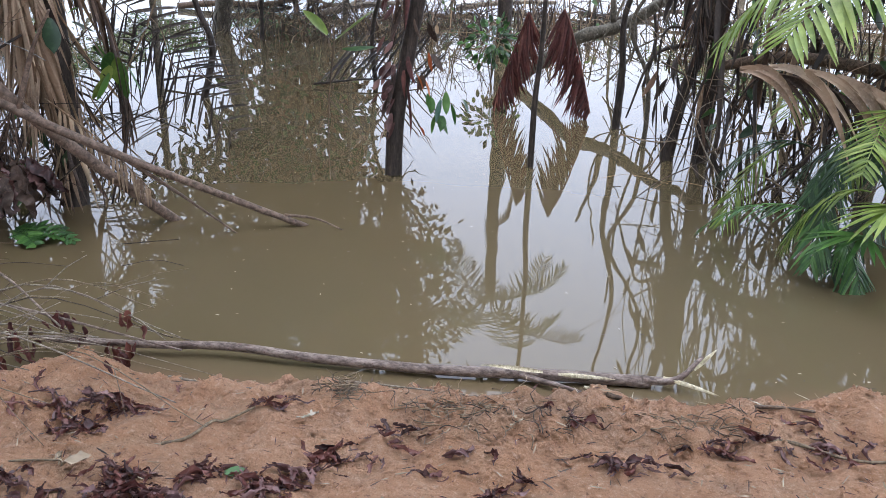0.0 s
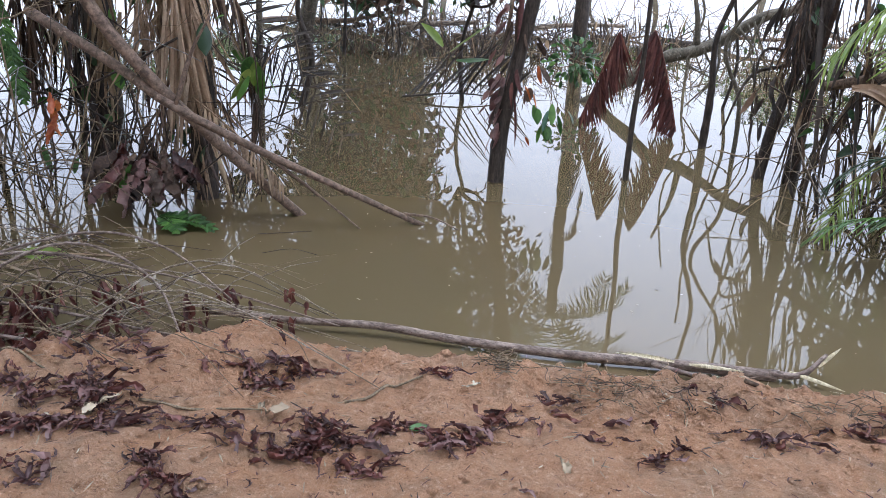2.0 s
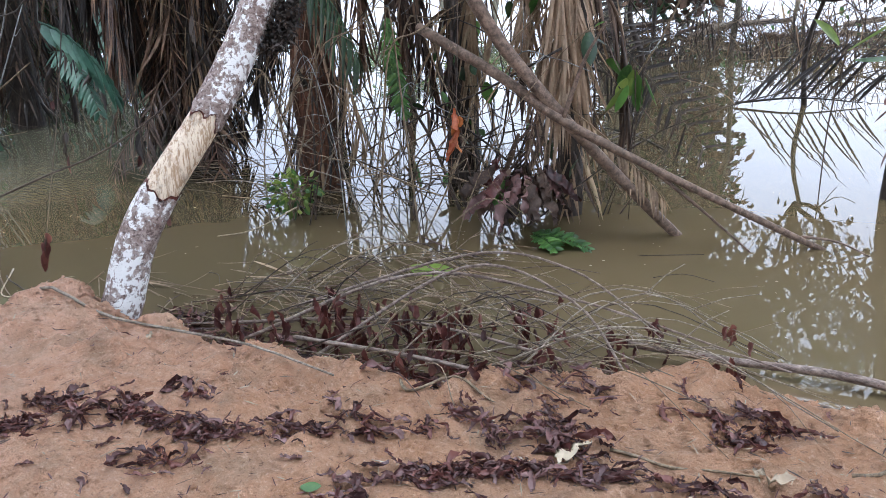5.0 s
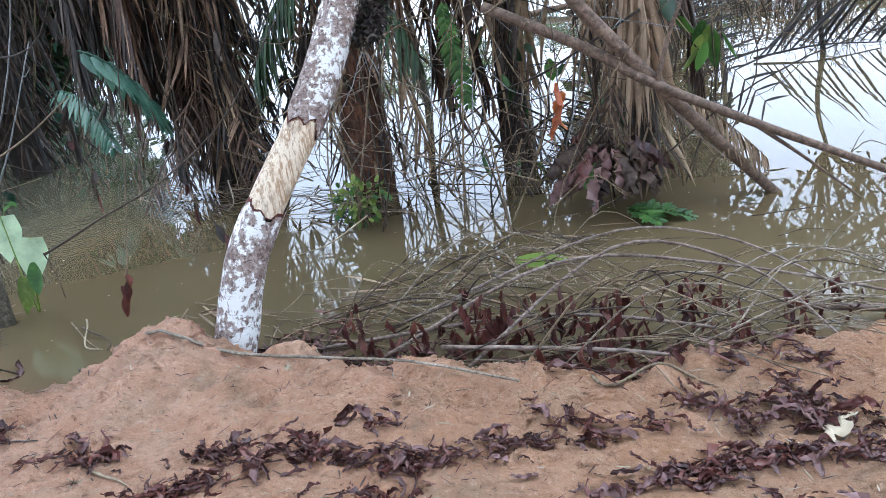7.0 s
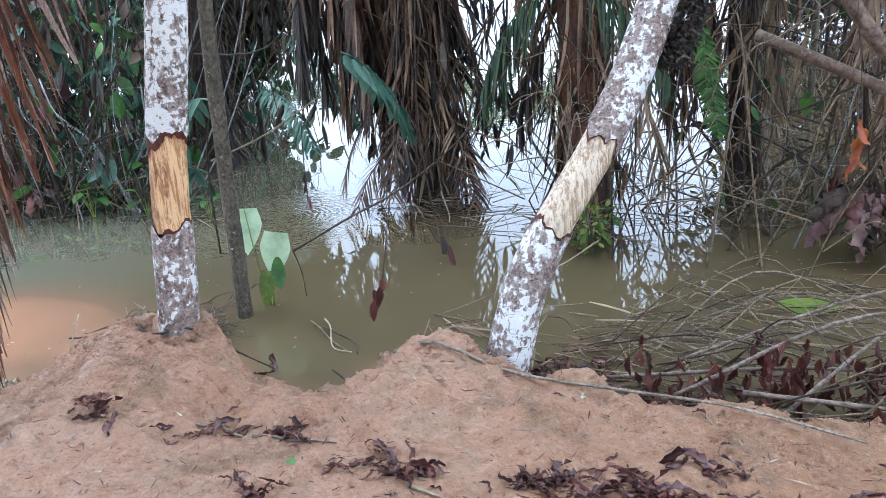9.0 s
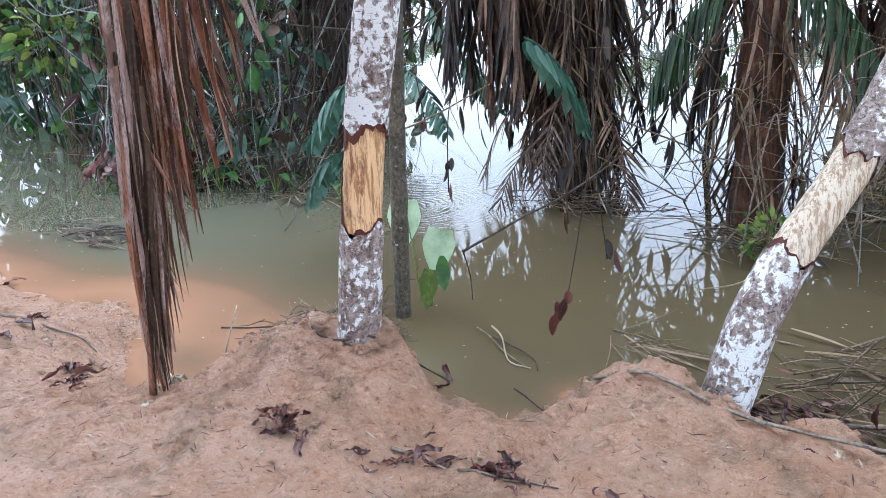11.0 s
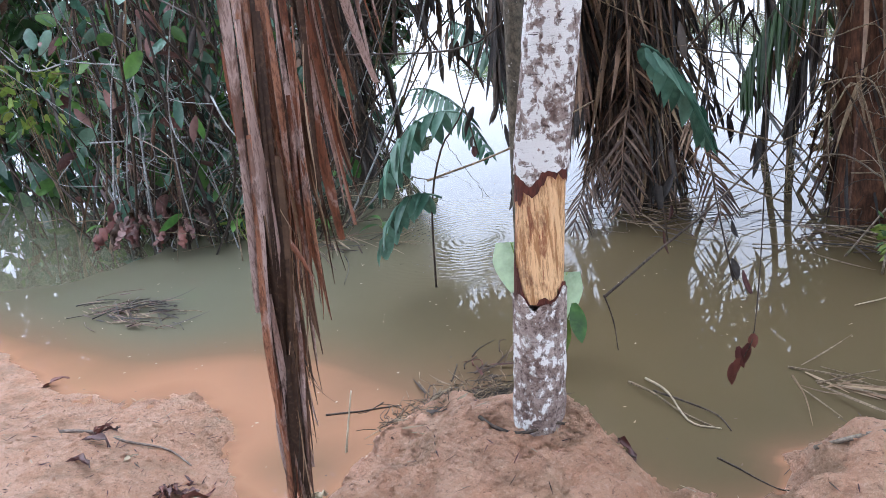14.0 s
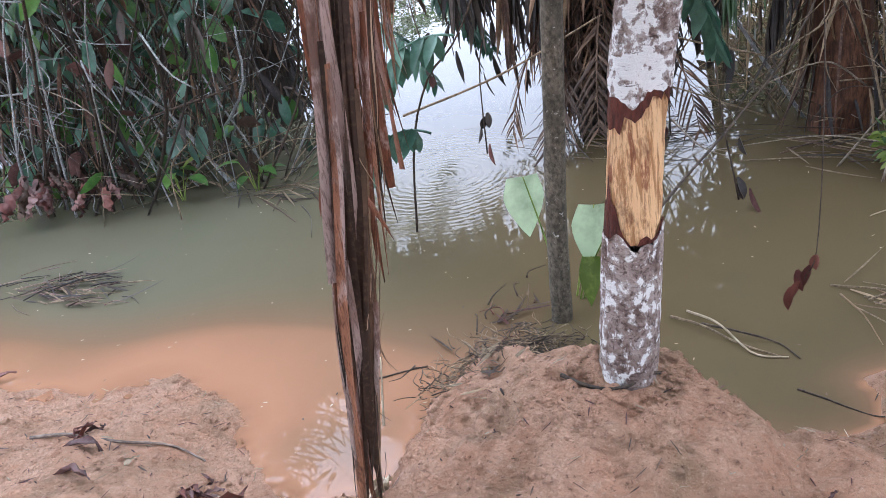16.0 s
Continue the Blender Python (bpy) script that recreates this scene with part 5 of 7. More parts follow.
tangle((-6.10, 1.47, rest(-6.10, 1.47)), 0.17, 0.16, 0.08, 620, 135, "wad of grey-brown dry grass and roots on the mound", [TWIG_TAN, TWIG_DARK, DEAD_TAN])
tangle((-6.02, 1.60, 0.02), 0.16, 0.14, 0.06, 320, 136, "dark wad of roots at the mound's edge", [TWIG_DARK, TWIG_DARK, TWIG_TAN])
tangle((-6.22, 1.28, rest(-6.22, 1.28)), 0.14, 0.14, 0.04, 160, 137, "dry root wisps on wet sand", [TWIG_DARK, TWIG_TAN, DEAD_TAN])
tangle((-1.0, 2.38, rest(-1.0, 2.38)), 0.07, 0.05, 0.04, 70, 138, "grey tuft of dry moss on sand", [TWIG_DARK, TWIG_TAN, DEAD_TAN])

tangle((-0.5, 2.38, rest(-0.5, 2.38)), 0.35, 0.12, 0.02, 130, 139, "loose dry grass roots strewn on gritty sand", [TWIG_TAN, TWIG_DARK, DEAD_TAN])
tangle((0.2, 2.5, rest(0.2, 2.5)), 0.3, 0.1, 0.02, 90, 140, "loose dry grass roots strewn on gritty sand", [TWIG_TAN, TWIG_DARK, DEAD_TAN])


def twig_mess(cx, cy, rx, ry, zt, n, seed, label):
    """Thin bare twigs leaning every way out of the water."""
    rng = random.Random(seed)
    t = thing("twig_tangle", (cx, cy, 0), label, "twigs")
    for _ in range(n):
        p0 = V(cx + rng.gauss(0, rx * 0.5), cy + rng.gauss(0, ry * 0.5), rng.uniform(-0.03, zt * 0.5))
        d = V(rng.gauss(0, 0.7), rng.gauss(0, 0.35), rng.uniform(-0.1, 1.0)).normalized() * rng.uniform(0.25, 0.9)
        p1 = p0 + d * 0.5 + rnd_unit(rng) * 0.08
        p2 = p0 + d + V(0, 0, -0.15 * rng.random())
        for q in (p1, p2):
            q.z = max(q.z, 0.0)
        b = MB()
        r = rng.choice((0.002, 0.003, 0.004, 0.006))
        tube(b, spline([p0, p1, p2], 9), (r, r * 0.5), 5)
        part("twig", b, rng.choice((TWIG_TAN, TWIG_TAN, TWIG_DARK, DRIFT)), t)


twig_mess(-4.0, 3.75, 0.9, 0.5, 0.9, 36, 141, "tangle of thin bare twigs leaning out of the water")
twig_mess(-5.1, 3.9, 0.9, 0.4, 0.8, 42, 142, "tangle of thin bare twigs under the palms")
twig_mess(-9.6, 2.75, 1.0, 0.3, 1.2, 40, 143, "tangle of grey twigs before the thicket")
twig_mess(-8.6, 3.1, 0.7, 0.25, 0.5, 40, 144, "thin dead twigs lying at the thicket's foot")
twig_mess(0.7, 5.6, 0.8, 0.5, 0.9, 50, 145, "thin dead twigs among palm leaves")

def arching_branch(p0, p1, p2, r, seed, mat):
    rng = random.Random(seed)
    t = thing("arching_branch", (p0[0], p0[1], 0), "bare thin branch arching over the flood", "branch", "arching branches")
    b = MB()
    cv = spline([V(p0), V(p0).lerp(V(p1), 0.5) + rnd_unit(rng) * 0.06, V(p1), V(p1).lerp(V(p2), 0.5) + rnd_unit(rng) * 0.06, V(p2)], 22)
    tube(b, cv, (r, r * 0.4), 6, 0, 0.1, rng=rng)
    part("stem", b, mat, t)
    for _ in range(5):
        q = cv[rng.randrange(5, 21)]
        e = q + rnd_unit(rng) * rng.uniform(0.12, 0.4)
        e.z = max(e.z, 0.02)
        b = MB()
        tube(b, spline([q, q.lerp(e, 0.5) + rnd_unit(rng) * 0.05, e], 7), (r * 0.45, r * 0.2), 5)
        part("twig", b, mat, t)


rnga = random.Random(147)
for i in range(26):
    x, y = rnga.uniform(-5.0, -3.6), rnga.uniform(3.35, 3.95)
    d = rnga.choice((-1, 1)) * rnga.uniform(0.3, 0.9)
    arching_branch((x, y, -0.05), (x + d * 0.4, y + rnga.gauss(0, 0.1), rnga.uniform(0.5, 1.3)), (x + d, y + rnga.gauss(0, 0.2), rnga.uniform(0.3, 1.6)), rnga.uniform(0.003, 0.008), 500 + i, rnga.choice((TWIG_TAN, DRIFT, TWIG_TAN, TWIG_GREY, TWIG_DARK)))
for i in range(13):
    x, y = rnga.uniform(-10.6, -8.6), rnga.uniform(2.5, 2.9)
    d = rnga.choice((-1, 1, 1)) * rnga.uniform(0.4, 1.1)
    arching_branch((x, y, -0.05), (x + d * 0.5, y + rnga.gauss(0, 0.1), rnga.uniform(0.6, 1.5)), (x + d, y + rnga.gauss(0, 0.2), rnga.uniform(0.5, 1.8)), rnga.uniform(0.005, 0.012), 530 + i, rnga.choice((TWIG_GREY, TWIG_GREY, TWIG_DARK, POLE)))

# ---------- sticks ----------


def stick(pts, r, mat, label, seed=1, name="stick"):
    rng = random.Random(seed)
    b = MB()
    tube(b, spline(pts, 14), (r, r * 0.5), 6, 0, 0.12, rng=rng)
    o = part(name, b, mat)
    return tagged(o, label, "stick", "sticks")


def ground_stick(x0, y0, x1, y1, r, mat, label, seed=1, bend=0.03):
    rng = random.Random(seed * 7 + 3)
    n = 5
    pts = []
    for i in range(n):
        f = i / (n - 1)
        x, y = x0 + (x1 - x0) * f + rng.gauss(0, bend) * (0 < i < n - 1), y0 + (y1 - y0) * f + rng.gauss(0, bend) * (0 < i < n - 1)
        pts.append((x, y, rest(x, y) + r * 0.8))
    return stick(pts, r, mat, label, seed)


VINE = ((-4.845, 1.623), (-4.594, 1.629), (-4.262, 1.65), (-3.839, 1.697), (-3.458, 1.705), (-3.087, 1.715))
stick([(x, y, rest(x, y) + 0.025) for x, y in VINE], 0.008, DRIFT, "long pale vine lying along the sandy waterline", 2)
ground_stick(-0.123, 2.601, 0.573, 2.683, 0.010, BARK_BROWN, "dark brown stick lying on the sand's edge", 3)
ground_stick(-7.605, 0.615, -6.896, 0.755, 0.007, LOGWOOD, "grey-brown stick on wet sand", 4)
ground_stick(-6.68, 1.28, -6.42, 1.47, 0.005, TWIG_DARK, "short dark twig afloat", 5, 0.012)
stick([(-6.40, 1.10, -0.02), (-6.42, 1.16, 0.08), (-6.45, 1.24, 0.19)], 0.005, LITTER_TAN, "pale straw stalk standing in shallow water", 6)
stick([(x, y, rest(x, y) + 0.012) for x, y in ((-5.72, 1.10), (-5.63, 1.07), (-5.54, 1.08), (-5.46, 1.18), (-5.42, 1.32), (-5.39, 1.50))], 0.007, TWIG_DARK, "thin dark root lying over the sand mound", 7)
for i, (dx, dy) in enumerate(((0.0, 0.0), (0.05, 0.05), (0.12, -0.03))):
    stick([(-5.63 + dx, 1.97 + dy, 0.012), (-5.50 + dx, 1.90 + dy * 0.5, 0.03), (-5.36 + dx, 1.84 - dy, 0.008), (-5.22 + dx * 0.5, 1.79, 0.006)], 0.005, (TWIG_TAN, LITTER_TAN, TWIG_DARK)[i], "dry stalk with rootlets floating by the bank", 60 + i)
for i, (a, L) in enumerate(((0.3, 0.11), (1.5, 0.09), (2.6, 0.10))):
    b = MB()
    blade(b, (-6.19, 0.76, rest(-6.19, 0.76) - 0.01), (0.3 * math.cos(a), 0.3 * math.sin(a), 1), (0.8, 0.5 * math.sin(a), 0.1), L, 0.07, 0.3, 0.3, 7, 0, "oval", 0.3, 0.6)
    tagged(part("dead_leaf", b, LITTER_TAN), "pale crumpled leaf standing in sand by the hanging frond", "leaf", "pale dry leaves")
ground_stick(-4.834, 0.911, -4.529, 1.004, 0.005, LOGWOOD, "short pale stick on the sand", 8, 0.005)
ground_stick(-5.087, 0.875, -4.865, 0.893, 0.007, DRIFT, "short pale stick on the sand", 9, 0.005)
ground_stick(-2.083, 1.759, -1.678, 1.837, 0.006, TWIG_TAN, "thin twig on the sand", 10)
ground_stick(-2.928, 1.876, -2.381, 1.806, 0.007, TWIG_TAN, "thin twig on the sand", 11)
ground_stick(-1.467, 2.025, -1.255, 2.244, 0.007, TWIG_TAN, "thin twig on the sand", 12)
ground_stick(0.358, 2.424, 0.76, 2.452, 0.007, TWIG_TAN, "thin twig on the sand", 13)
ground_stick(-5.15, 1.62, -4.85, 1.50, 0.004, TWIG_DARK, "dark floating stick beside the bank", 14, 0.005)
ground_stick(-1.656, 2.406, -0.538, 2.524, 0.005, DRIFT, "thin pale twig at the waterline", 15)
ground_stick(-4.17, 0.93, -3.98, 0.90, 0.006, LITTER_TAN, "broken pale stick on the sand", 16, 0.003)
stick([(-7.05, 2.62, 0.62), (-6.5, 2.6, 0.80), (-6.0, 2.6, 1.03)], 0.007, TWIG_TAN, "thin pale vine slung between trees", 17, "liana")
stick([(-5.72, 2.0, 0.36), (-5.62, 2.3, 0.45), (-5.5, 2.65, 0.55), (-5.3, 3.0, 0.8), (-5.1, 3.4, 1.3)], 0.007, TWIG_DARK, "thin dark branch reaching over the water", 18, "liana")
stick([(-5.72, 2.0, 0.37), (-5.70, 2.02, 0.25), (-5.69, 2.02, 0.12)], 0.004, TWIG_DARK, "thin dark twig hanging to the water", 19, "liana")


# ---------- leafy plants ----------


def stalk_leaf(t, root, tip, way, L, W, mat, droop=0.3, r=0.005, shape="heart", fold=0.12, side=None, smat=None, name="leaf"):
    b = MB()
    root, tip = V(root), V(tip)
    tube(b, spline([root, root.lerp(tip, 0.55) + V(0, 0, 0.03), tip], 8), (r, r * 0.6), 5)
    part("leaf_stalk", b, smat or GREEN_YELLOW, t)
    b = MB()
    way = V(way)
    blade(b, tip, way, side or way.cross(V(0, 0, 1)), L, W, droop, fold, 9, 0, shape)
    part(name, b, mat, t)


taro = thing("taro_plant", (-5.93, 2.06, 0), "taro plant with pale green heart-shaped leaves in the water", "plant")
stalk_leaf(taro, (-6.10, 2.10, -0.05), (-6.25, 2.17, 0.49), (0.05, -0.15, -0.95), 0.26, 0.21, GREEN_PALE, 0.2, side=(0.75, 0.65, 0.1))
stalk_leaf(taro, (-6.05, 2.08, -0.05), (-5.93, 2.09, 0.41), (-0.12, -0.15, -0.9), 0.26, 0.19, GREEN_PALE, 0.2, side=(0.75, 0.65, 0.0))
stalk_leaf(taro, (-6.03, 2.07, -0.05), (-5.93, 2.00, 0.23), (0.0, -0.3, -0.9), 0.20, 0.11, GREEN_YELLOW, 0.2, side=(0.75, 0.55, 0.1))
stalk_leaf(taro, (-6.02, 2.07, -0.05), (-5.88, 2.03, 0.30), (0.3, -0.3, -0.7), 0.17, 0.07, GREEN, 0.4, shape="oval")


def bush(at, radius, n, size, seed, mats, label, category="bush"):
    rng = random.Random(seed)
    at = V(at)
    t = thing("bush", (at.x, at.y, 0), label, category)
    lb = MB()
    for _ in range(12):
        d = rnd_unit(rng)
        e = at + Vector((d.x, d.y, abs(d.z) * 0.8)) * radius
        sb = MB()
        tube(sb, spline([V(at.x, at.y, -0.03), at.lerp(e, 0.4), e], 6), (0.004, 0.002), 4)
        part("stem", sb, TWIG_TAN, t)
    for _ in range(n):
        d = rnd_unit(rng)
        p = at + Vector((d.x, d.y, d.z * 0.8)) * radius * rng.uniform(0.4, 1.0)
        p.z = max(p.z, 0.02)
        blade(lb, p, (d + rnd_unit(rng) * 0.6), rnd_unit(rng), size * rng.uniform(0.7, 1.3), size * 0.55, 0.3, 0.15, 4, rng.randrange(len(mats)), "oval")
    part("leaves", lb, mats, t)
    return t


bush((-4.84, 3.46, 0.17), 0.17, 130, 0.055, 131, [GREEN_YELLOW, GREEN_YELLOW, GREEN], "small yellow-green leafy shrub at the water's face")
stick([(-4.72, 3.35, 0.12), (-4.85, 3.1, 0.03), (-5.0, 2.95, 0.01)], 0.005, LITTER_TAN, "pale bare twig dipping into the water", 20)
bush((-1.55, 9.7, 0.45), 0.35, 160, 0.09, 132, [GREEN, GREEN_DEEP], "green leafy shrub far out in the water")
bush((-11.2, 2.7, 1.2), 0.45, 160, 0.12, 133, [GREEN_YELLOW, GREEN], "yellow-green climbing leaves on stems")


def pinnate(at, way, L, leaf, pairs, mat, label, droop=1.6, seed=1, hang=0.35, width=0.03, splay=0.9, thick=0.006, miss=0.0, name="palm_frond", category="palm frond", bare=0.12, flat=None):
    rng = random.Random(seed)
    t = thing(name, at, label, category, "fronds")
    b, leaves = MB(), []
    frond(b, at, way, L, droop, pairs, leaf, width, hang, rng, bare, thick, 0, 0, splay, 4, miss, flat, leaves)
    part("midrib", b, mat, t)
    for m in leaves:
        part("leaflet", m, mat, t)
    return t


# blue-green fern fronds by the palms
pinnate((-5.72, 2.52, 1.27), (0.12, 0.28, -0.12), 0.66, 0.21, 11, GREEN_BLUE, "blue-green fern frond with broad leaflets drooping over the water", 1.6, 141, 0.55, 0.07, bare=0.05)
pinnate((-6.52, 2.28, 1.06), (-0.9, -0.05, 0.25), 0.75, 0.22, 9, GREEN_BLUE, "blue-green fern frond with broad leaflets arching over the water", 2.1, 142, 0.55, 0.07, bare=0.1)
pinnate((-6.75, 2.35, 0.62), (-0.8, -0.1, 0.45), 0.62, 0.20, 8, GREEN_BLUE, "blue-green fern frond with broad leaflets arching over the water", 2.6, 143, 0.5, 0.065, bare=0.1)
stick([(-7.1, 2.6, -0.05), (-6.95, 2.5, 0.5), (-6.75, 2.4, 0.85), (-6.5, 2.28, 1.06), (-6.2, 2.2, 1.5)], 0.007, TWIG_DARK, "dark stem of a fern standing in the water", 27, "liana")
pinnate((-8.6, 4.4, 0.8), (0.9, -0.2, 0.35), 1.1, 0.24, 18, GREEN_BLUE, "dark blue-green frond hanging above water", 1.8, 144, 0.4, 0.045)
pinnate((-8.3, 4.6, 1.3), (0.8, -0.3, 0.1), 1.2, 0.24, 18, GREEN_BLUE, "dark blue-green frond hanging above water", 1.6, 145, 0.4, 0.045)
pinnate((-7.9, 4.6, 0.9), (0.7, -0.2, -0.1), 0.7, 0.20, 16, GREEN_BLUE, "dark blue-green frond hanging above water", 1.2, 146, 0.4, 0.045)
pinnate((-5.25, 3.92, 1.50), (-0.75, -0.2, -0.25), 0.85, 0.46, 22, GREEN_DEEP, "dark green palm frond hanging with long leaflets", 1.6, 147, 0.75, 0.022)
pinnate((-5.05, 3.85, 1.45), (0.8, -0.2, 0.1), 0.9, 0.40, 20, GREEN_DEEP, "dark green palm frond hanging with long leaflets", 1.8, 148, 0.7, 0.022)
pinnate((-5.30, 3.95, 1.25), (-0.5, -0.1, -0.55), 0.7, 0.42, 20, DEAD_DARK, "blackened palm frond hanging with long leaflets", 1.6, 149, 0.75, 0.020)
# dark red pair in the clearing and the comb-like fronds round it


def comb_frond(a, c, n, leaf, way, width, mat, label, seed):
    """A fallen frond whose stiff leaflets stand in a row along its midrib."""
    rng = random.Random(seed)
    t = thing("palm_frond", a, label, "palm frond", "comb-like fronds")
    b = MB()
    cv = spline([V(a), V(a).lerp(V(c), 0.5) + V(0, 0, 0.05), V(c)], 16)
    tube(b, cv, (0.014, 0.006), 6)
    part("midrib", b, mat, t)
    for i in range(n):
        f = (i + 0.5 + rng.uniform(-0.2, 0.2)) / n
        p = cv[int(f * 16)].lerp(cv[min(int(f * 16) + 1, 16)], f * 16 - int(f * 16))
        b = MB()
        blade(b, p, V(way) + rnd_unit(rng) * 0.12, (0.6, -0.5, 0.2), leaf * (0.6 + 0.4 * math.sin(math.pi * f)) * rng.uniform(0.75, 1.1), width * rng.uniform(0.8, 1.2), rng.uniform(0.0, 0.12), 0.2, 5)
        part("leaflet", b, mat, t)


def draped_frond(rib, n, leaf, aim, width, mat, label, seed):
    """A limp dead frond: an arched midrib with two rows of leaflets that hang towards the water."""
    rng = random.Random(seed)
    t = thing("palm_frond", rib[0], label, "palm frond", "draped fronds")
    b = MB()
    cv = spline([V(p) for p in rib], 20)
    tube(b, cv, (0.012, 0.005), 6)
    part("midrib", b, mat, t)
    for i in range(n):
        f = (i + rng.uniform(0.1, 0.9)) / n
        p = cv[int(f * 20)]
        w = V(aim[i % 2]) + rnd_unit(rng) * 0.24
        L = min(leaf * (0.5 + 0.5 * math.sin(math.pi * (0.2 + 0.75 * f))) * rng.uniform(0.8, 1.1), p.z + 0.03)
        b = MB()
        blade(b, p, w, (0.9, -0.3, 0.2), L, width * rng.uniform(0.8, 1.3), 0.15, 0.25, 5, 0, "strip", 0.0, rng.uniform(-0.6, 0.6))
        part("leaflet", b, mat, t)
    return t


draped_frond([(-0.99, 8.0, 0.95), (-1.05, 8.0, 0.77), (-1.16, 8.0, 0.45), (-1.29, 8.0, 0.06)], 84, 0.46, [(0.12, 0, -1), (0.42, 0.1, -1)], 0.026, DEAD_RED, "dark red dead frond draped down to the water", 151)
draped_frond([(-0.66, 7.9, 1.0), (-0.59, 7.9, 0.85), (-0.45, 7.9, 0.45), (-0.34, 7.9, 0.06)], 84, 0.50, [(-0.12, 0, -1), (-0.48, 0.1, -1)], 0.026, DEAD_RED, "dark red dead frond draped down to the water", 152)
for i, (x, y, dx) in enumerate(((-3.30, 4.02, 0.0), (-3.20, 3.96, 0.1), (-3.38, 4.1, -0.12))):
    draped_frond([(x - dx, y, 1.75), (x - dx * 0.5, y, 1.3), (x, y, 0.9)], 16, 0.95, [(0.10, 0, -1), (-0.08, 0.05, -1)], 0.034, DRY_PALE, "pale dry frond hanging straight down to the water", 410 + i)
draped_frond([(-4.80, 3.85, 1.6), (-4.66, 3.82, 0.95), (-4.50, 3.80, 0.36)], 34, 0.42, [(0.35, -0.1, -1), (-0.30, -0.1, -1)], 0.020, DEAD_TAN, "tan broken frond hanging slantwise in front of palms", 414)
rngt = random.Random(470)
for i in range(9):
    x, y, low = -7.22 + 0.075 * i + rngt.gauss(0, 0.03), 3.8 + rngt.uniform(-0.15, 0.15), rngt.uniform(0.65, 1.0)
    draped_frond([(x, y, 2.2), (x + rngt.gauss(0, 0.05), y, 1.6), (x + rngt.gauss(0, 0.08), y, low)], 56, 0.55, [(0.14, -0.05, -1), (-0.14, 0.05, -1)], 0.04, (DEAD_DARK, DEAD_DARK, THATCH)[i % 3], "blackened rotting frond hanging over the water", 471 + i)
for i in range(5):
    x, y, low = -4.88 + 0.09 * i, 4.45 + rngt.uniform(-0.15, 0.15), rngt.uniform(0.5, 0.9)
    draped_frond([(x, y, 2.0), (x + rngt.gauss(0, 0.05), y, 1.4), (x + rngt.gauss(0, 0.08), y, low)], 40, 0.5, [(0.2, -0.05, -1), (-0.2, 0.05, -1)], 0.026, (THATCH, DEAD_BROWN)[i % 2], "rusty brown frond hanging between palms", 485 + i)
for i in range(8):
    # fallen fronds leaning on the two palms, leaflets hanging in chevrons
    rngc = random.Random(420 + i)
    px, py, pr = PAX, PAY, 0.24
    a = -math.pi / 2 + rngc.uniform(-1.3, 1.3)
    o = Vector((math.cos(a), math.sin(a), 0))
    tg = Vector((-o.y, o.x, 0))
    top = rngc.uniform(0.6, 1.7)
    low = rngc.uniform(0.08, 0.3)
    c = V(px, py, 0) + o * pr
    draped_frond([c + V(0, 0, top), c + o * 0.05 + tg * rngc.gauss(0, 0.05) + V(0, 0, (top + low) / 2), c + o * rngc.uniform(0.08, 0.2) + tg * rngc.gauss(0, 0.12) + V(0, 0, low)], 26, rngc.uniform(0.22, 0.34),
                 [tg * rngc.uniform(0.3, 0.9) + o * 0.2 + V(0, 0, -0.7), tg * -rngc.uniform(0.3, 0.9) + o * 0.1 + V(0, 0, -0.7)], 0.019, (THATCH, THATCH, DEAD_BROWN)[rngc.randrange(3)], "dry brown frond slumped down a palm trunk", 440 + i)
comb_frond((-3.35, 8.6, 0.03), (-2.2, 9.1, 0.03), 15, 0.95, (0.6, 0.0, 0.72), 0.052, DEAD_DARK, "half-sunk dead frond with stiff leaflets standing up", 153)
comb_frond((-4.9, 8.1, 0.05), (-4.1, 8.4, 0.05), 11, 0.55, (-0.25, 0.0, 0.9), 0.026, DEAD_BROWN, "sunken dead frond with a row of upright leaflets", 163)
for i, (x, y, z, wx, wz, L) in enumerate(((-3.9, 5.4, 1.35, 0.75, -0.65, 1.6), (-3.4, 5.6, 0.9, -0.7, -0.6, 1.2), (-4.4, 6.0, 1.4, 0.8, -0.55, 1.7))):
    pinnate((x, y, z), (wx, 0.05, wz), L, 0.42, 18, DEAD_DARK, "blackened dead frond slanting into the flood", 0.25, 164 + i, 0.05, 0.017, 0.9, flat=(0.55 * (1 if wx > 0 else -1), 0.35, 0.72), bare=0.04)
pinnate((-3.0, 5.2, 0.25), (-0.9, 0.1, 0.5), 1.5, 0.45, 30, DEAD_DARK, "blackened dead frond leaning into the flood", 1.4, 156, 0.15, 0.016, 1.0)
pinnate((-3.2, 4.0, 0.72), (0.75, 0.05, -0.45), 0.75, 0.22, 22, DEAD_TAN, "dry tan frond slanting to the water", 0.4, 158, 0.55, 0.016, 0.8)
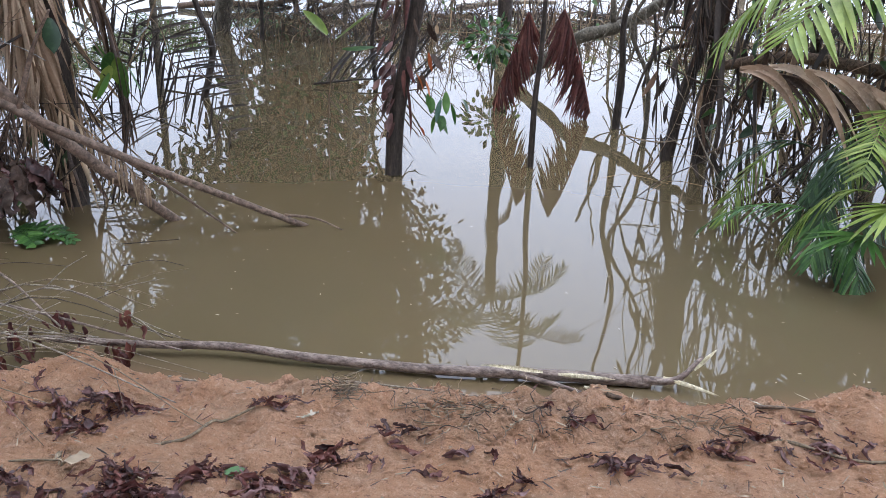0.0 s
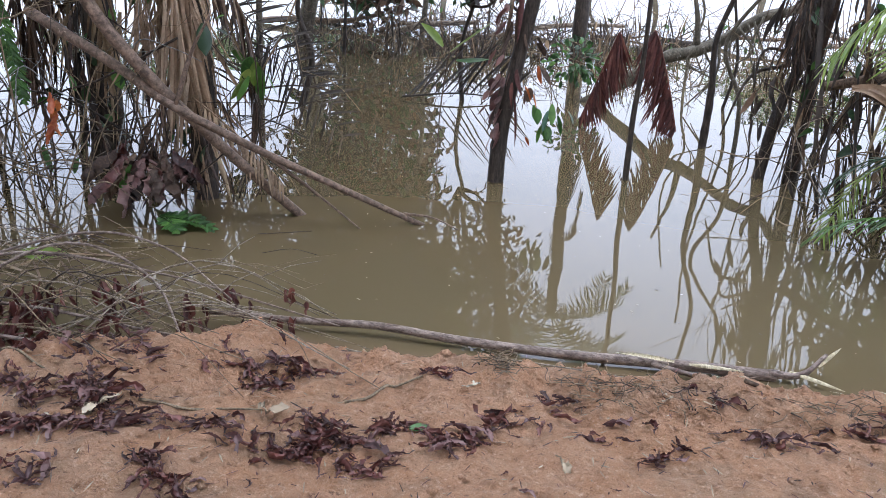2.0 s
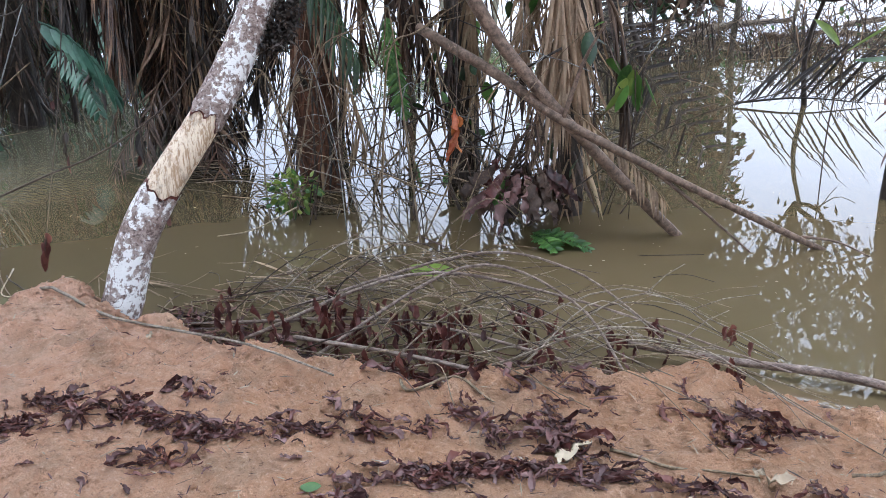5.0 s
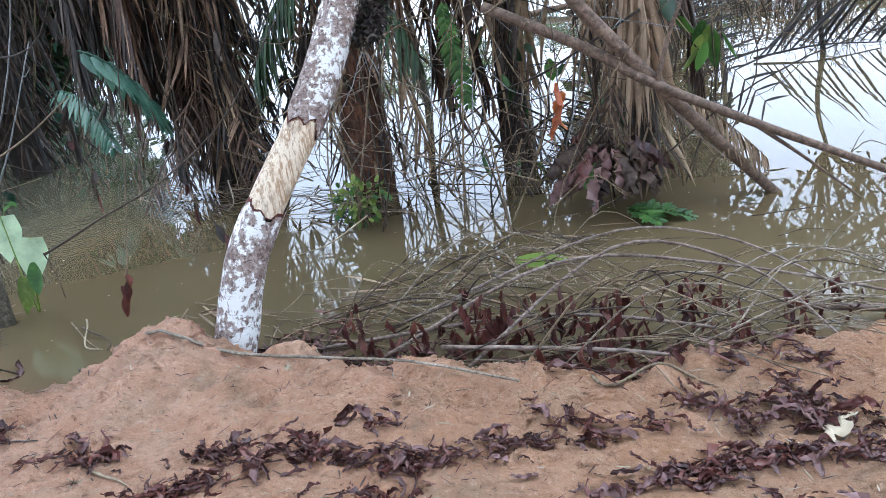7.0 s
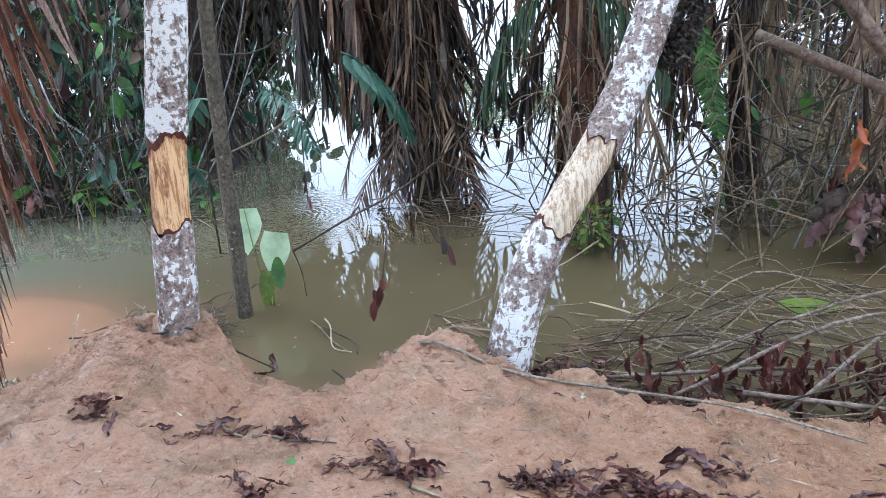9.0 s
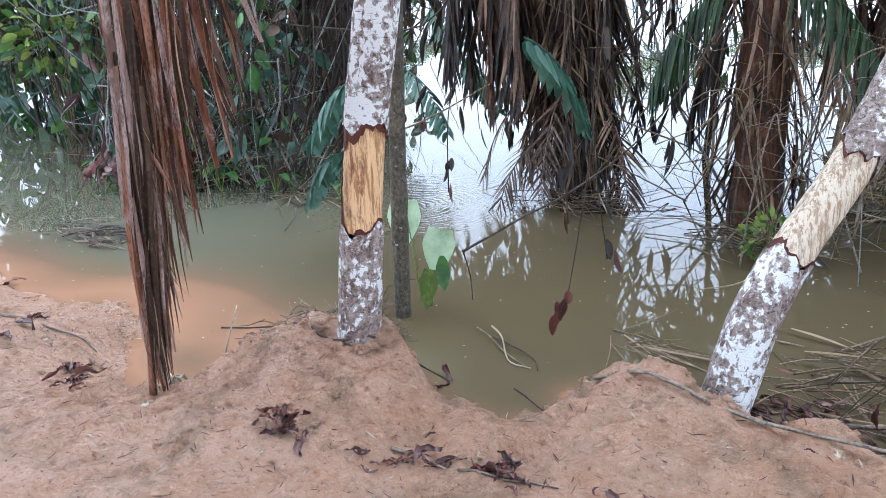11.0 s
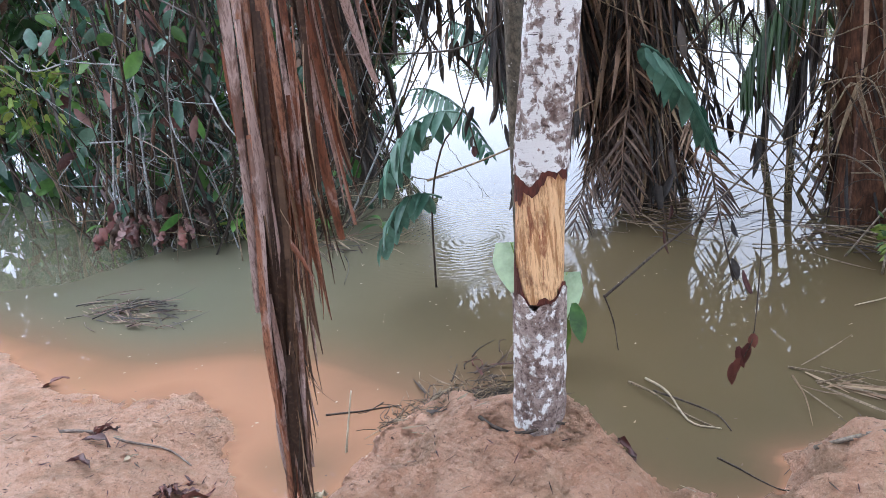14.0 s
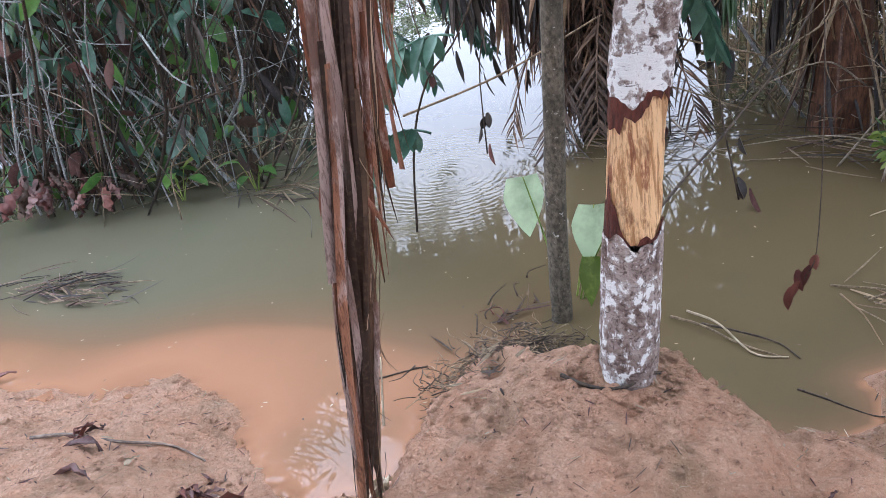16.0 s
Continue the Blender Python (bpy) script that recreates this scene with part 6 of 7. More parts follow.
# broken fronds slumped round the palms' feet
for i, (x, y, z, wx, wy, wz, m) in enumerate(((-6.75, 4.0, 0.75, -0.5, -0.6, -0.3, DEAD_BROWN), (-6.45, 3.95, 0.8, 0.1, -0.8, -0.4, DEAD_TAN), (-6.2, 4.05, 0.7, 0.7, -0.5, -0.3, DEAD_BROWN), (-6.6, 4.0, 0.45, -0.2, -0.9, 0.1, DEAD_TAN),
                                              (-3.4, 4.1, 0.8, -0.2, -0.5, -0.7, DEAD_TAN))):
    pinnate((x, y, z), (wx, wy, wz), 0.75, 0.30, 20, DEAD_BROWN if m is DEAD_TAN else THATCH, "broken dry frond slumped at a palm's foot", 2.0, 350 + i, 0.3, 0.015, 0.75, 0.008, 0.35)
# right-hand palm growth


def arched_frond(at, way, L, droop, n, leaf, width, mat, label, seed, lean):
    """A dry frond whose leaflets all arch over to one side and hang."""
    rng = random.Random(seed)
    t = thing("palm_frond", at, label, "palm frond", "fronds")
    b = MB()
    cv = frond_curve(at, way, L, droop, 20)
    tube(b, cv, (0.012, 0.004), 6)
    part("midrib", b, mat, t)
    for i in range(n):
        f = 0.03 + 0.95 * (i + rng.uniform(-0.3, 0.3)) / n
        j = min(max(int(f * 20), 0), 19)
        d = (cv[j + 1] - cv[j]).normalized()
        w = d * rng.uniform(0.55, 0.95) + V(lean) * rng.uniform(0.5, 1.0) + rnd_unit(rng) * 0.1
        ll = leaf * (0.55 + 0.45 * math.sin(math.pi * min(1, f * 0.8 + 0.2))) * rng.uniform(0.85, 1.1)
        b = MB()
        blade(b, cv[j], w, d.cross(w), ll, width * rng.uniform(0.7, 1.2), rng.uniform(0.9, 1.5), 0.28, 9, 0, "strip", 0, rng.uniform(-0.5, 0.5))
        part("leaflet", b, mat, t)
    return t


arched_frond((0.46, 4.70, 1.00), (0.9, -0.12, 0.22), 0.95, 0.9, 14, 0.66, 0.062, DRY_PALE, "dry tan palm frond arching over green leaves", 161, (0.15, -0.35, 0.1))
arched_frond((0.55, 4.85, 0.95), (0.9, 0.1, 0.15), 0.8, 1.0, 18, 0.5, 0.03, DEAD_BROWN, "brown dry palm frond under a paler one", 162, (0.1, -0.4, -0.1))
rngg = random.Random(169)
for i in range(19):
    x, y, z = rngg.uniform(0.72, 1.5), rngg.uniform(4.2, 5.2), rngg.uniform(0.25, 0.85)
    a = rngg.uniform(2.4, 5.2)
    pinnate((x, y, z), (math.cos(a), math.sin(a) * 0.8, rngg.uniform(-0.2, 0.6)), rngg.uniform(0.45, 0.85), rngg.uniform(0.16, 0.26), 26, rngg.choice((GREEN, GREEN_DEEP, GREEN_DEEP, GREEN_YELLOW)), "green palm frond arching over the water",
            rngg.uniform(1.2, 2.8), 170 + i, rngg.uniform(0.15, 0.5), rngg.uniform(0.010, 0.018), rngg.uniform(0.6, 0.9), 0.005, 0.1)


def fan_leaf(at, way, L, n, mat, label, seed):
    """A fan of long leaflets from one point."""
    rng = random.Random(seed)
    t = thing("fan_leaf", at, label, "palm leaf")
    way = V(way).normalized()
    side = way.cross(V(0, 0, 1)).normalized()
    for i in range(n):
        a = (i / (n - 1) - 0.5) * 2.4
        w = way * math.cos(a) + side * math.sin(a) + rnd_unit(rng) * 0.06
        b = MB()
        blade(b, at, w, w.cross(V(0, 0, 1)), L * (1 - 0.25 * abs(a) / 1.2) * rng.uniform(0.9, 1.05), 0.032, rng.uniform(0.15, 0.4), 0.2, 5)
        part("leaflet", b, mat, t)
    b = MB()
    tube(b, spline([V(at), V(at) - way * 0.25 - V(0, 0, 0.1), V(at) - way * 0.45 - V(0, 0, max(0.0, V(at).z - 0.02))], 6), (0.004, 0.006), 5)
    part("leaf_stalk", b, mat, t)
    return t


fan_leaf((1.15, 4.05, 0.50), (-0.85, -0.3, -0.22), 0.34, 13, GREEN_YELLOW, "bright yellow-green fan palm leaf over the water", 181)
fan_leaf((1.087, 4.186, 0.30), (-0.8, -0.5, 0.1), 0.36, 12, GREEN, "green fan palm leaf over the water", 182)


def big_leaf(at, way, side, L, W, mat, label, droop=0.2, fold=0.12, shape="oval", curl=0.0, name="broad_leaf", category="leaf", group="single leaves"):
    b = MB()
    blade(b, at, way, side, L, W, droop, fold, 9, 0, shape, curl)
    o = part(name, b, mat)
    return tagged(o, label, category, group)


for i, (x, z, wx) in enumerate(((-4.29, 1.22, 0.05), (-4.25, 1.0, 0.12))):
    pinnate((x, 3.79, z), (wx, 0.02, -1), 0.38, 0.10, 15, GREEN, "long green compound leaf hanging among dead fronds", 0.1, 401 + i, 0.1, 0.026, 0.85, 0.004, flat=(1, 0.15, 0), name="compound_leaf", category="leaf", bare=0.03)
rngq = random.Random(407)
orange = thing("dead_leaf", (-3.382, 3.06, 0.62), "shrivelled rust-orange leaf hanging from a twig", "leaf")
for i in range(6):
    b = MB()
    z = 0.87 - 0.035 * i
    blade(b, (-3.382 + rngq.gauss(0, 0.012), 3.06 + rngq.gauss(0, 0.01), z), (rngq.gauss(0, 0.3), rngq.gauss(0, 0.2), -1), (0.8, 0.5, rngq.gauss(0, 0.4)), rngq.uniform(0.07, 0.15), rngq.uniform(0.022, 0.045), 0.0, 0.5, 7, 0, "oval", rngq.uniform(-0.6, 0.6), rngq.uniform(-1.6, 1.6))
    for q in b.v:
        q += rnd_unit(rngq) * 0.005
    part("lobe", b, ORANGE, orange)
stick([(-3.38, 3.06, 0.84), (-3.42, 3.15, 1.15), (-3.5, 3.3, 1.6)], 0.003, TWIG_DARK, "thin twig holding an orange leaf", 24, "liana")
for i, (a, L) in enumerate(((0.1, 0.36), (0.7, 0.26), (-0.6, 0.24))):
    pinnate((-3.30, 3.74, 0.05), (math.cos(a), math.sin(a) * 0.8, 0.12), L, 0.09, 15, GREEN, "green compound leaf floating on the water", 0.5, 405 + i, 0.0, 0.028, 0.9, 0.004, name="compound_leaf", category="leaf", bare=0.03)
big_leaf((-3.55, 3.82, 0.32), (0.3, -0.4, -0.8), (0.8, 0.3, 0), 0.2, 0.13, GREEN, "green leaf in a clump of dead leaves", 0.1, 0.1)
big_leaf((-3.68, 3.05, 0.02), (0.9, 0.2, 0.0), (-0.2, 0.9, 0.2), 0.26, 0.13, GREEN_YELLOW, "dull green leaf lying on floating debris", 0.0, 0.06)
for i in range(9):
    a = rngq.uniform(0, 6.28)
    big_leaf((-2.96 + 0.07 * math.cos(a), 4.33 + 0.05 * math.sin(a), 0.87 + rngq.uniform(-0.08, 0.08)), (math.cos(a) * 0.7, -0.3 + math.sin(a) * 0.4, -0.8), (-math.sin(a), math.cos(a), 0.3), rngq.uniform(0.11, 0.18), rngq.uniform(0.06, 0.085), (GREEN, GREEN, GREEN_YELLOW)[i % 3],
             "drooping green leaf on a thin stem in the flood", 0.25)
stick([(-2.96, 4.33, 0.95), (-2.95, 4.36, 0.5), (-2.98, 4.4, -0.05)], 0.005, TWIG_DARK, "thin stem of a seedling in the water", 25, "sapling")
for i, (x, z, wx, wz, L, mt) in enumerate(((-2.15, 0.95, 0.8, 0.7, 0.38, GREEN_YELLOW), (-2.2, 0.98, -0.5, 0.6, 0.22, GREEN_YELLOW), (-2.1, 0.9, 0.95, 0.2, 0.25, GREEN))):
    big_leaf((x + 0.16, 5.31, z), (wx, -0.2, wz), (0.2, 0.9, 0.2), L, 0.10, mt, "bright green broad leaf on a stem in the flood", 0.1)
stick([(-1.99, 5.31, 0.97), (-2.04, 5.31, 0.5), (-2.04, 5.31, -0.1)], 0.007, TWIG_DARK, "stem of a broad-leaved plant in the flood", 26, "sapling")
# vine leaves on the dark trunk
rngv = random.Random(191)
for i in range(44):
    z = rngv.uniform(0.3, 1.3)
    sx = rngv.choice((-1, -1, 1))
    x = -1.60 + 0.08 * z + sx * rngv.uniform(0.05, 0.18)
    m = LITTER_MAUVE if sx < 0 else rngv.choice((DEAD_BROWN, ORANGE, GREEN, LITTER_MAUVE, DEAD_TAN))
    big_leaf((x, 5.48 + rngv.uniform(-0.06, 0.06), z), (sx * 0.4 + rngv.gauss(0, 0.3), -0.3 + rngv.gauss(0, 0.3), -0.8), rnd_unit(rngv), rngv.uniform(0.06, 0.15), rngv.uniform(0.03, 0.06), m,
             "leaf of a vine climbing the dark trunk", 0.2)
for i in range(9):
    big_leaf((-1.44 + rngv.uniform(0, 0.3), 5.4 + rngv.uniform(-0.08, 0.08), 0.58 + rngv.uniform(-0.1, 0.12)), (rngv.uniform(-0.4, 0.9), -0.3, -0.9), rnd_unit(rngv), rngv.uniform(0.10, 0.17), rngv.uniform(0.04, 0.06), rngv.choice((GREEN_BLUE, GREEN)), "drooping green leaf beside the dark trunk", 0.3)


def droop_clump(at, n, L, mat, label, seed, spread=0.16):
    """A clump of large limp dead leaves drooping from one point."""
    rng = random.Random(seed)
    t = thing("dead_leaf_clump", (at[0], at[1], 0), label, "dead leaves", "limp leaf clumps")
    for i in range(n):
        a = 2 * math.pi * i / n + rng.uniform(-0.3, 0.3)
        b = MB()
        p = V(at) + V(math.cos(a), math.sin(a), rng.uniform(-0.5, 0.5)) * spread * rng.uniform(0.1, 0.6)
        ll = L * rng.uniform(0.7, 1.1)
        blade(b, p, (math.cos(a) * 0.8, math.sin(a) * 0.8, -0.25), (-math.sin(a), math.cos(a), 0), ll, ll * rng.uniform(0.22, 0.34), 1.1, 0.5, 12, 0, "oval", rng.uniform(-0.5, 0.6), rng.uniform(-1.8, 1.8))
        for q in b.v:
            q += rnd_unit(rng) * ll * 0.075
        part("leaf", b, mat if rng.random() < 0.4 else rng.choice((DEAD_BROWN, LITTER, DEAD_BROWN)), t)
    return t


droop_clump((-3.42, 3.86, 0.36), 40, 0.27, LITTER_MAUVE, "clump of limp mauve-brown dead leaves in the water", 201, 0.3)
droop_clump((-9.85, 2.50, 0.30), 26, 0.26, LITTER_MAUVE, "limp mauve-brown leaves drooping at the thicket's foot", 202, 0.34)
droop_clump((-9.45, 2.62, 0.24), 18, 0.22, LITTER_MAUVE, "limp mauve-brown leaves drooping at the thicket's foot", 203, 0.26)
hang = thing("dead_leaf_clump", (-5.19, 1.98, 0.1), "curled brown dead leaves hanging from a thin vine", "dead leaves", "limp leaf clumps")
b = MB()
tube(b, spline([V(-5.17, 1.98, 0.20), V(-5.13, 2.0, 0.36), V(-5.14, 2.2, 1.0), V(-5.22, 2.5, 2.0)], 14), (0.0025, 0.003), 4)
part("vine", b, TWIG_DARK, hang)
for i, (dx, dz, L) in enumerate(((0, 0.0, 0.12), (0.03, 0.06, 0.10), (-0.03, -0.03, 0.10), (0.045, 0.10, 0.06), (-0.01, 0.04, 0.09))):
    b = MB()
    blade(b, (-5.18 + dx, 1.98, 0.20 + dz), (-0.3 + 0.15 * i, -0.1, -1), (0.8, 0.5, 0), L, 0.036, 0, 0.4, 5, 0, "oval", 0.2)
    part("leaf", b, DEAD_RED, hang)
for x, y, z0, z1 in ((-5.55, 3.0, 0.05, 2.0), (-6.0, 3.3, 0.1, 1.8), (-7.0, 3.35, 0.15, 2.0), (-7.4, 3.6, 0.5, 2.2), (-5.9, 3.2, 0.3, 2.0)):
    stick([(x, y, z0), (x + rngv.gauss(0, 0.06), y, z0 + 0.5), (x + rngv.gauss(0, 0.08), y, (z0 + z1) / 2), (x - 0.05, y + 0.1, z1)], 0.005, TWIG_DARK, "dark vine hanging to the water", int(-x * 10), "liana")
    for k in range(4):
        big_leaf((x + rngv.gauss(0, 0.02), y + rngv.gauss(0, 0.02), z0 + 0.06 + rngv.uniform(0, 0.3) * (k > 0)), (rngv.uniform(-0.5, 0.5), -0.2, -1), rnd_unit(rngv), rngv.uniform(0.07, 0.15), 0.04, DEAD_DARK if k else DEAD_RED,
                 "blackened dead leaf on a hanging vine", 0.1, 0.4)
# plants at the thicket's foot
for j, (x, y, s, m) in enumerate(((-9.05, 2.88, 1.0, GREEN_YELLOW), (-8.55, 3.05, 0.8, GREEN), (-10.35, 2.55, 0.7, GREEN), (-9.3, 3.0, 0.9, GREEN), (-7.95, 3.2, 0.7, GREEN))):
    p = thing("water_plant", (x, y, 0), "green broad-leaved plant at the flooded thicket's foot", "plant", "water plants")
    for k in range(5):
        a = k * 1.3 + j
        stalk_leaf(p, (x, y, -0.03), (x + 0.10 * math.cos(a) * s, y + 0.06 * math.sin(a) * s, (0.16 + 0.05 * (k % 3)) * s), (math.cos(a), math.sin(a) * 0.7 - 0.2, 0.35), 0.22 * s, 0.085 * s, m if k % 2 else GREEN, 0.5, 0.004, "oval")

# ---------- branches over the clearing, far log ----------
rngb = random.Random(210)
roots = [([(-0.2, 9.6, 0.75), (-0.25, 9.6, 1.1), (-0.4, 9.6, 1.6)], 0.04)]
for _ in range(12):
    u = rngb.uniform(0.0, 1.0)
    x, z = -0.6 + 1.5 * u, 0.5 + 0.85 * u
    e = rngb.uniform(0.0, 0.5) * z
    roots.append(([(x, 9.55, z), (x + rngb.gauss(0, 0.12), 9.5, (z + e) / 2), (x + rngb.gauss(0, 0.2), 9.5, e)], rngb.uniform(0.008, 0.022)))
pole("bent_branch", [(-1.40, 9.6, -0.05), (-0.9, 9.6, 0.30), (-0.55, 9.55, 0.58), (-0.1, 9.6, 0.72), (0.45, 9.7, 1.08), (0.8, 9.75, 1.2), (1.1, 9.8, 1.6)], 0.078, 0.05, BARK_GREY, "thick crooked branch slanting out of the far water", "branch", 211, roots, 0.22, 11)
pole("bare_tree", [(-0.72, 6.05, -0.1), (-0.72, 6.05, 0.5), (-0.70, 6.1, 1.0), (-0.72, 6.2, 2.2)], 0.025, 0.015, BARK_DARK, "thin dark dead stem standing in the water", "tree", 212)
pole("bare_tree", [(0.30, 6.6, -0.1), (0.36, 6.6, 0.5), (0.5, 6.65, 1.2), (0.4, 6.8, 2.4)], 0.05, 0.035, BARK_DARK, "dark rough trunk hung with roots", "tree", 213,
     [([(0.36, 6.6, 0.9), (0.1, 6.5, 0.8), (-0.05, 6.4, 0.35)], 0.02), ([(0.4, 6.6, 1.0), (0.7, 6.5, 0.8), (0.75, 6.4, 0.1)], 0.02), ([(0.4, 6.6, 1.0), (0.15, 6.5, 0.95), (0.2, 6.45, 0.1)], 0.015)])
pole("drift_log", [(2.6, 5.6, 0.62), (1.7, 5.7, 0.85), (1.0, 6.0, 0.92), (0.6, 6.3, 0.8)], 0.05, 0.035, BARK_BROWN, "grey-brown branch lying across palm leaves", "branch", 214)
for i, (x, y) in enumerate(((-4.2, 7.7), (1.0, 9.0), (0.2, 10.0), (2.1, 9.5), (1.6, 12.0), (-0.2, 12.0), (-0.1, 7.6), (0.15, 7.2))):
    k = [rngb.gauss(0, 0.09) for _ in range(4)]
    pole("bare_tree", [(x, y, -0.1), (x + k[0], y, 0.5), (x + k[1], y, 1.0), (x + k[2], y, 1.7), (x + k[3], y, 2.8)], 0.022 if i % 3 else 0.04, 0.012, BARK_GREY if i % 2 else BARK_DARK, "bare standing stem in the flooded clearing", "tree", 220 + i, (), 0.14)
rngb = random.Random(230)
for i in range(15):
    x = -9.0 + 1.15 * i + rngb.uniform(-0.5, 0.5)
    y = 16.2 + 0.16 * (x + 9) + rngb.uniform(-1.2, 1.2)
    L = rngb.uniform(0.9, 2.6)
    a = rngb.gauss(0.12, 0.3)
    z0, z1 = rngb.uniform(-0.03, 0.1), rngb.uniform(-0.05, 0.35)
    pts = [(x, y, z0), (x + L * 0.35 * math.cos(a), y + L * 0.35 * math.sin(a), z0 * 0.6 + z1 * 0.4 + rngb.gauss(0.03, 0.05)), (x + L * 0.7 * math.cos(a), y + L * 0.6 * math.sin(a), z0 * 0.3 + z1 * 0.7 + rngb.gauss(0.03, 0.05)), (x + L * math.cos(a), y + L * math.sin(a), z1)]
    r = rngb.uniform(0.025, 0.075)
    tw = [([pts[1], (pts[1][0] + rngb.gauss(0, 0.3), pts[1][1], 0.3), (pts[1][0] + rngb.gauss(0, 0.5), pts[1][1], rngb.uniform(0.3, 0.8))], r * 0.3) for _ in range(2)]
    pole("drift_log", pts, r, r * 0.6, rngb.choice((BARK_BROWN, BARK_DARK, DRIFT)), "broken brown fallen trunk lying in the far water", "fallen trunk", 240 + i, tw, 0.18, 8)
thicket(-0.5, 16.6, 5.5, 0.9, 233, "line of dead brush along fallen trunks", 240, 200, 60, 0.7, wild=0.9)
thicket(-2.2, 13.6, 1.8, 0.6, 234, "low heap of dead brush in the far water", 120, 90, 20, 0.6, wild=0.9)

# splintered ends of the shore log
for i, (x, y, z, wx, wy, wz, L) in enumerate(((-0.36, 2.90, 0.055, -0.9, -0.1, 0.1, 0.22), (-0.30, 2.91, 0.05, 0.9, 0.1, 0.02, 0.2), (0.22, 3.06, 0.06, 0.6, 0.5, 0.5, 0.12), (0.10, 2.99, 0.05, 0.8, -0.1, -0.1, 0.2), (-0.2, 2.86, 0.04, 0.9, -0.2, -0.06, 0.2))):
    b = MB()
    blade(b, (x, y, z), (wx, wy, wz), (0, 0.7, 0.7), L * 1.1, 0.018, 0.05, 0.3, 5)
    part("splinter", b, SPLINTER, shore_log, "pale freshly broken wood")

# ---------- dead leaves on the sand ----------
rngl = random.Random(301)
LEAF_MESH = []


def crumpled(mb, L, W, rng, k=0, roll=None):
    """A limp, crumpled and torn leaf lying along x, about its middle."""
    n, m = 9, 4
    ph, ph2, bend = rng.uniform(0, 6.28), rng.uniform(0, 6.28), rng.uniform(-0.9, 0.9)
    roll = (rng.uniform(1.0, 2.6) if roll is None else roll) * rng.choice((-1, 1))
    lift, kink = rng.uniform(0.05, 0.25), rng.uniform(4.0, 9.0)
    verts, faces = [], []
    for i in range(n + 1):
        f = i / n
        w = W * (math.sin(math.pi * min(0.97, 0.06 + 0.9 * f)) ** 0.8) * rng.uniform(0.55, 1.2)
        cx, cy = (f - 0.5) * L, bend * L * (f - 0.5) ** 2 * 1.6 + 0.05 * L * math.sin(kink * f + ph2)
        cz = lift * L * math.sin(kink * 0.6 * f + ph) * rng.uniform(0.4, 1)
        for j in range(m + 1):
            v = (j / m - 0.5)
            a = v * roll * 2 + 0.5 * math.sin(kink * f + j)
            y, z = (math.sin(a) / (roll * 2)) * w, (1 - math.cos(a)) / abs(roll * 2) * w
            verts.append(Vector((cx + rng.gauss(0, 0.03) * L, cy + y + rng.gauss(0, 0.10) * W, max(0.0, cz + z + 0.04 * L) + abs(rng.gauss(0, 0.13)) * W)))
    for i in range(n):
        for j in range(m):
            if rng.random() < (0.16 if j in (0, m - 1) else 0.02):
                continue
            o = i * (m + 1) + j
            faces.append((o, o + 1, o + m + 2, o + m + 1))
    mb.add(verts, faces, k)


for mat in (LITTER, LITTER, LITTER_MAUVE, LITTER_MAUVE, LITTER):
    for k in range(10):
        b = MB()
        L = rngl.uniform(0.05, 0.12)
        crumpled(b, L, L * rngl.uniform(0.22, 0.45), rngl)
        LEAF_MESH.append(b.mesh("leaf", mat))
PALE_MESH = []
for k in range(4):
    b = MB()
    L = 0.10
    crumpled(b, L, L * 0.36, rngl, 0, 0.5)
    PALE_MESH.append(b.mesh("leaf", LITTER_TAN))


def lay(me, x, y, parent=None, lift=0.0, s=1.0, name="leaf", turn=None):
    o = new(name, me)
    yaw = rngl.uniform(0, 6.28) if turn is None else turn + rngl.gauss(0, 0.7)
    m = Matrix.Translation((x, y, rest(x, y) + lift)) @ Euler((rngl.gauss(0, 0.3), rngl.gauss(0, 0.15), yaw)).to_matrix().to_4x4() @ Matrix.Diagonal((s, s, s, 1))
    if parent is not None:
        o.parent = parent
        o.matrix_parent_inverse = parent.matrix_world.inverted()
    o.matrix_basis = m
    return o


def litter(x, y, n, sx=0.07, sy=0.05):
    t = thing("leaf_litter", (x, y, rest(x, y)), "clump of dark wet curled dead leaves on sand", "dead leaves", "leaf litter clumps")
    a = rngl.uniform(-0.5, 0.8)
    for _ in range(int(n * 1.75)):
        u, v = rngl.gauss(0, sx), rngl.gauss(0, sy)
        px, py = x + u * math.cos(a) - v * math.sin(a), y + u * math.sin(a) + v * math.cos(a)
        lay(LEAF_MESH[rngl.randrange(len(LEAF_MESH))], px, py, t, rngl.uniform(0.0, 0.012), rngl.uniform(0.55, 1.15), "leaf", a)


EAST = ((-1.777, 2.042, 16), (-1.478, 1.826, 10), (-1.305, 1.876, 9), (-0.928, 1.985, 12), (-1.192, 2.28, 7), (-0.756, 2.206, 7), (-0.552, 2.094, 5), (-0.085, 2.199, 10), (0.275, 2.369, 10), (0.506, 2.556, 7), (0.61, 2.46, 8), (-0.262, 2.449, 5), (-1.056, 1.852, 8), (-0.406, 2.006, 7))
MID = ((-2.284, 1.74, 12), (-2.133, 1.582, 18), (-1.876, 1.687, 12), (-1.762, 2.132, 22), (-1.426, 1.692, 20), (-1.225, 1.691, 12), (-1.678, 1.656, 8), (-1.046, 1.852, 8), (-1.772, 1.401, 16), (-2.537, 1.163, 20), (-2.547, 1.344, 10), (-2.339, 1.483, 20), (-2.137, 1.321, 10),
       (-2.25, 1.818, 12), (-1.471, 1.775, 14), (-2.613, 1.588, 7))
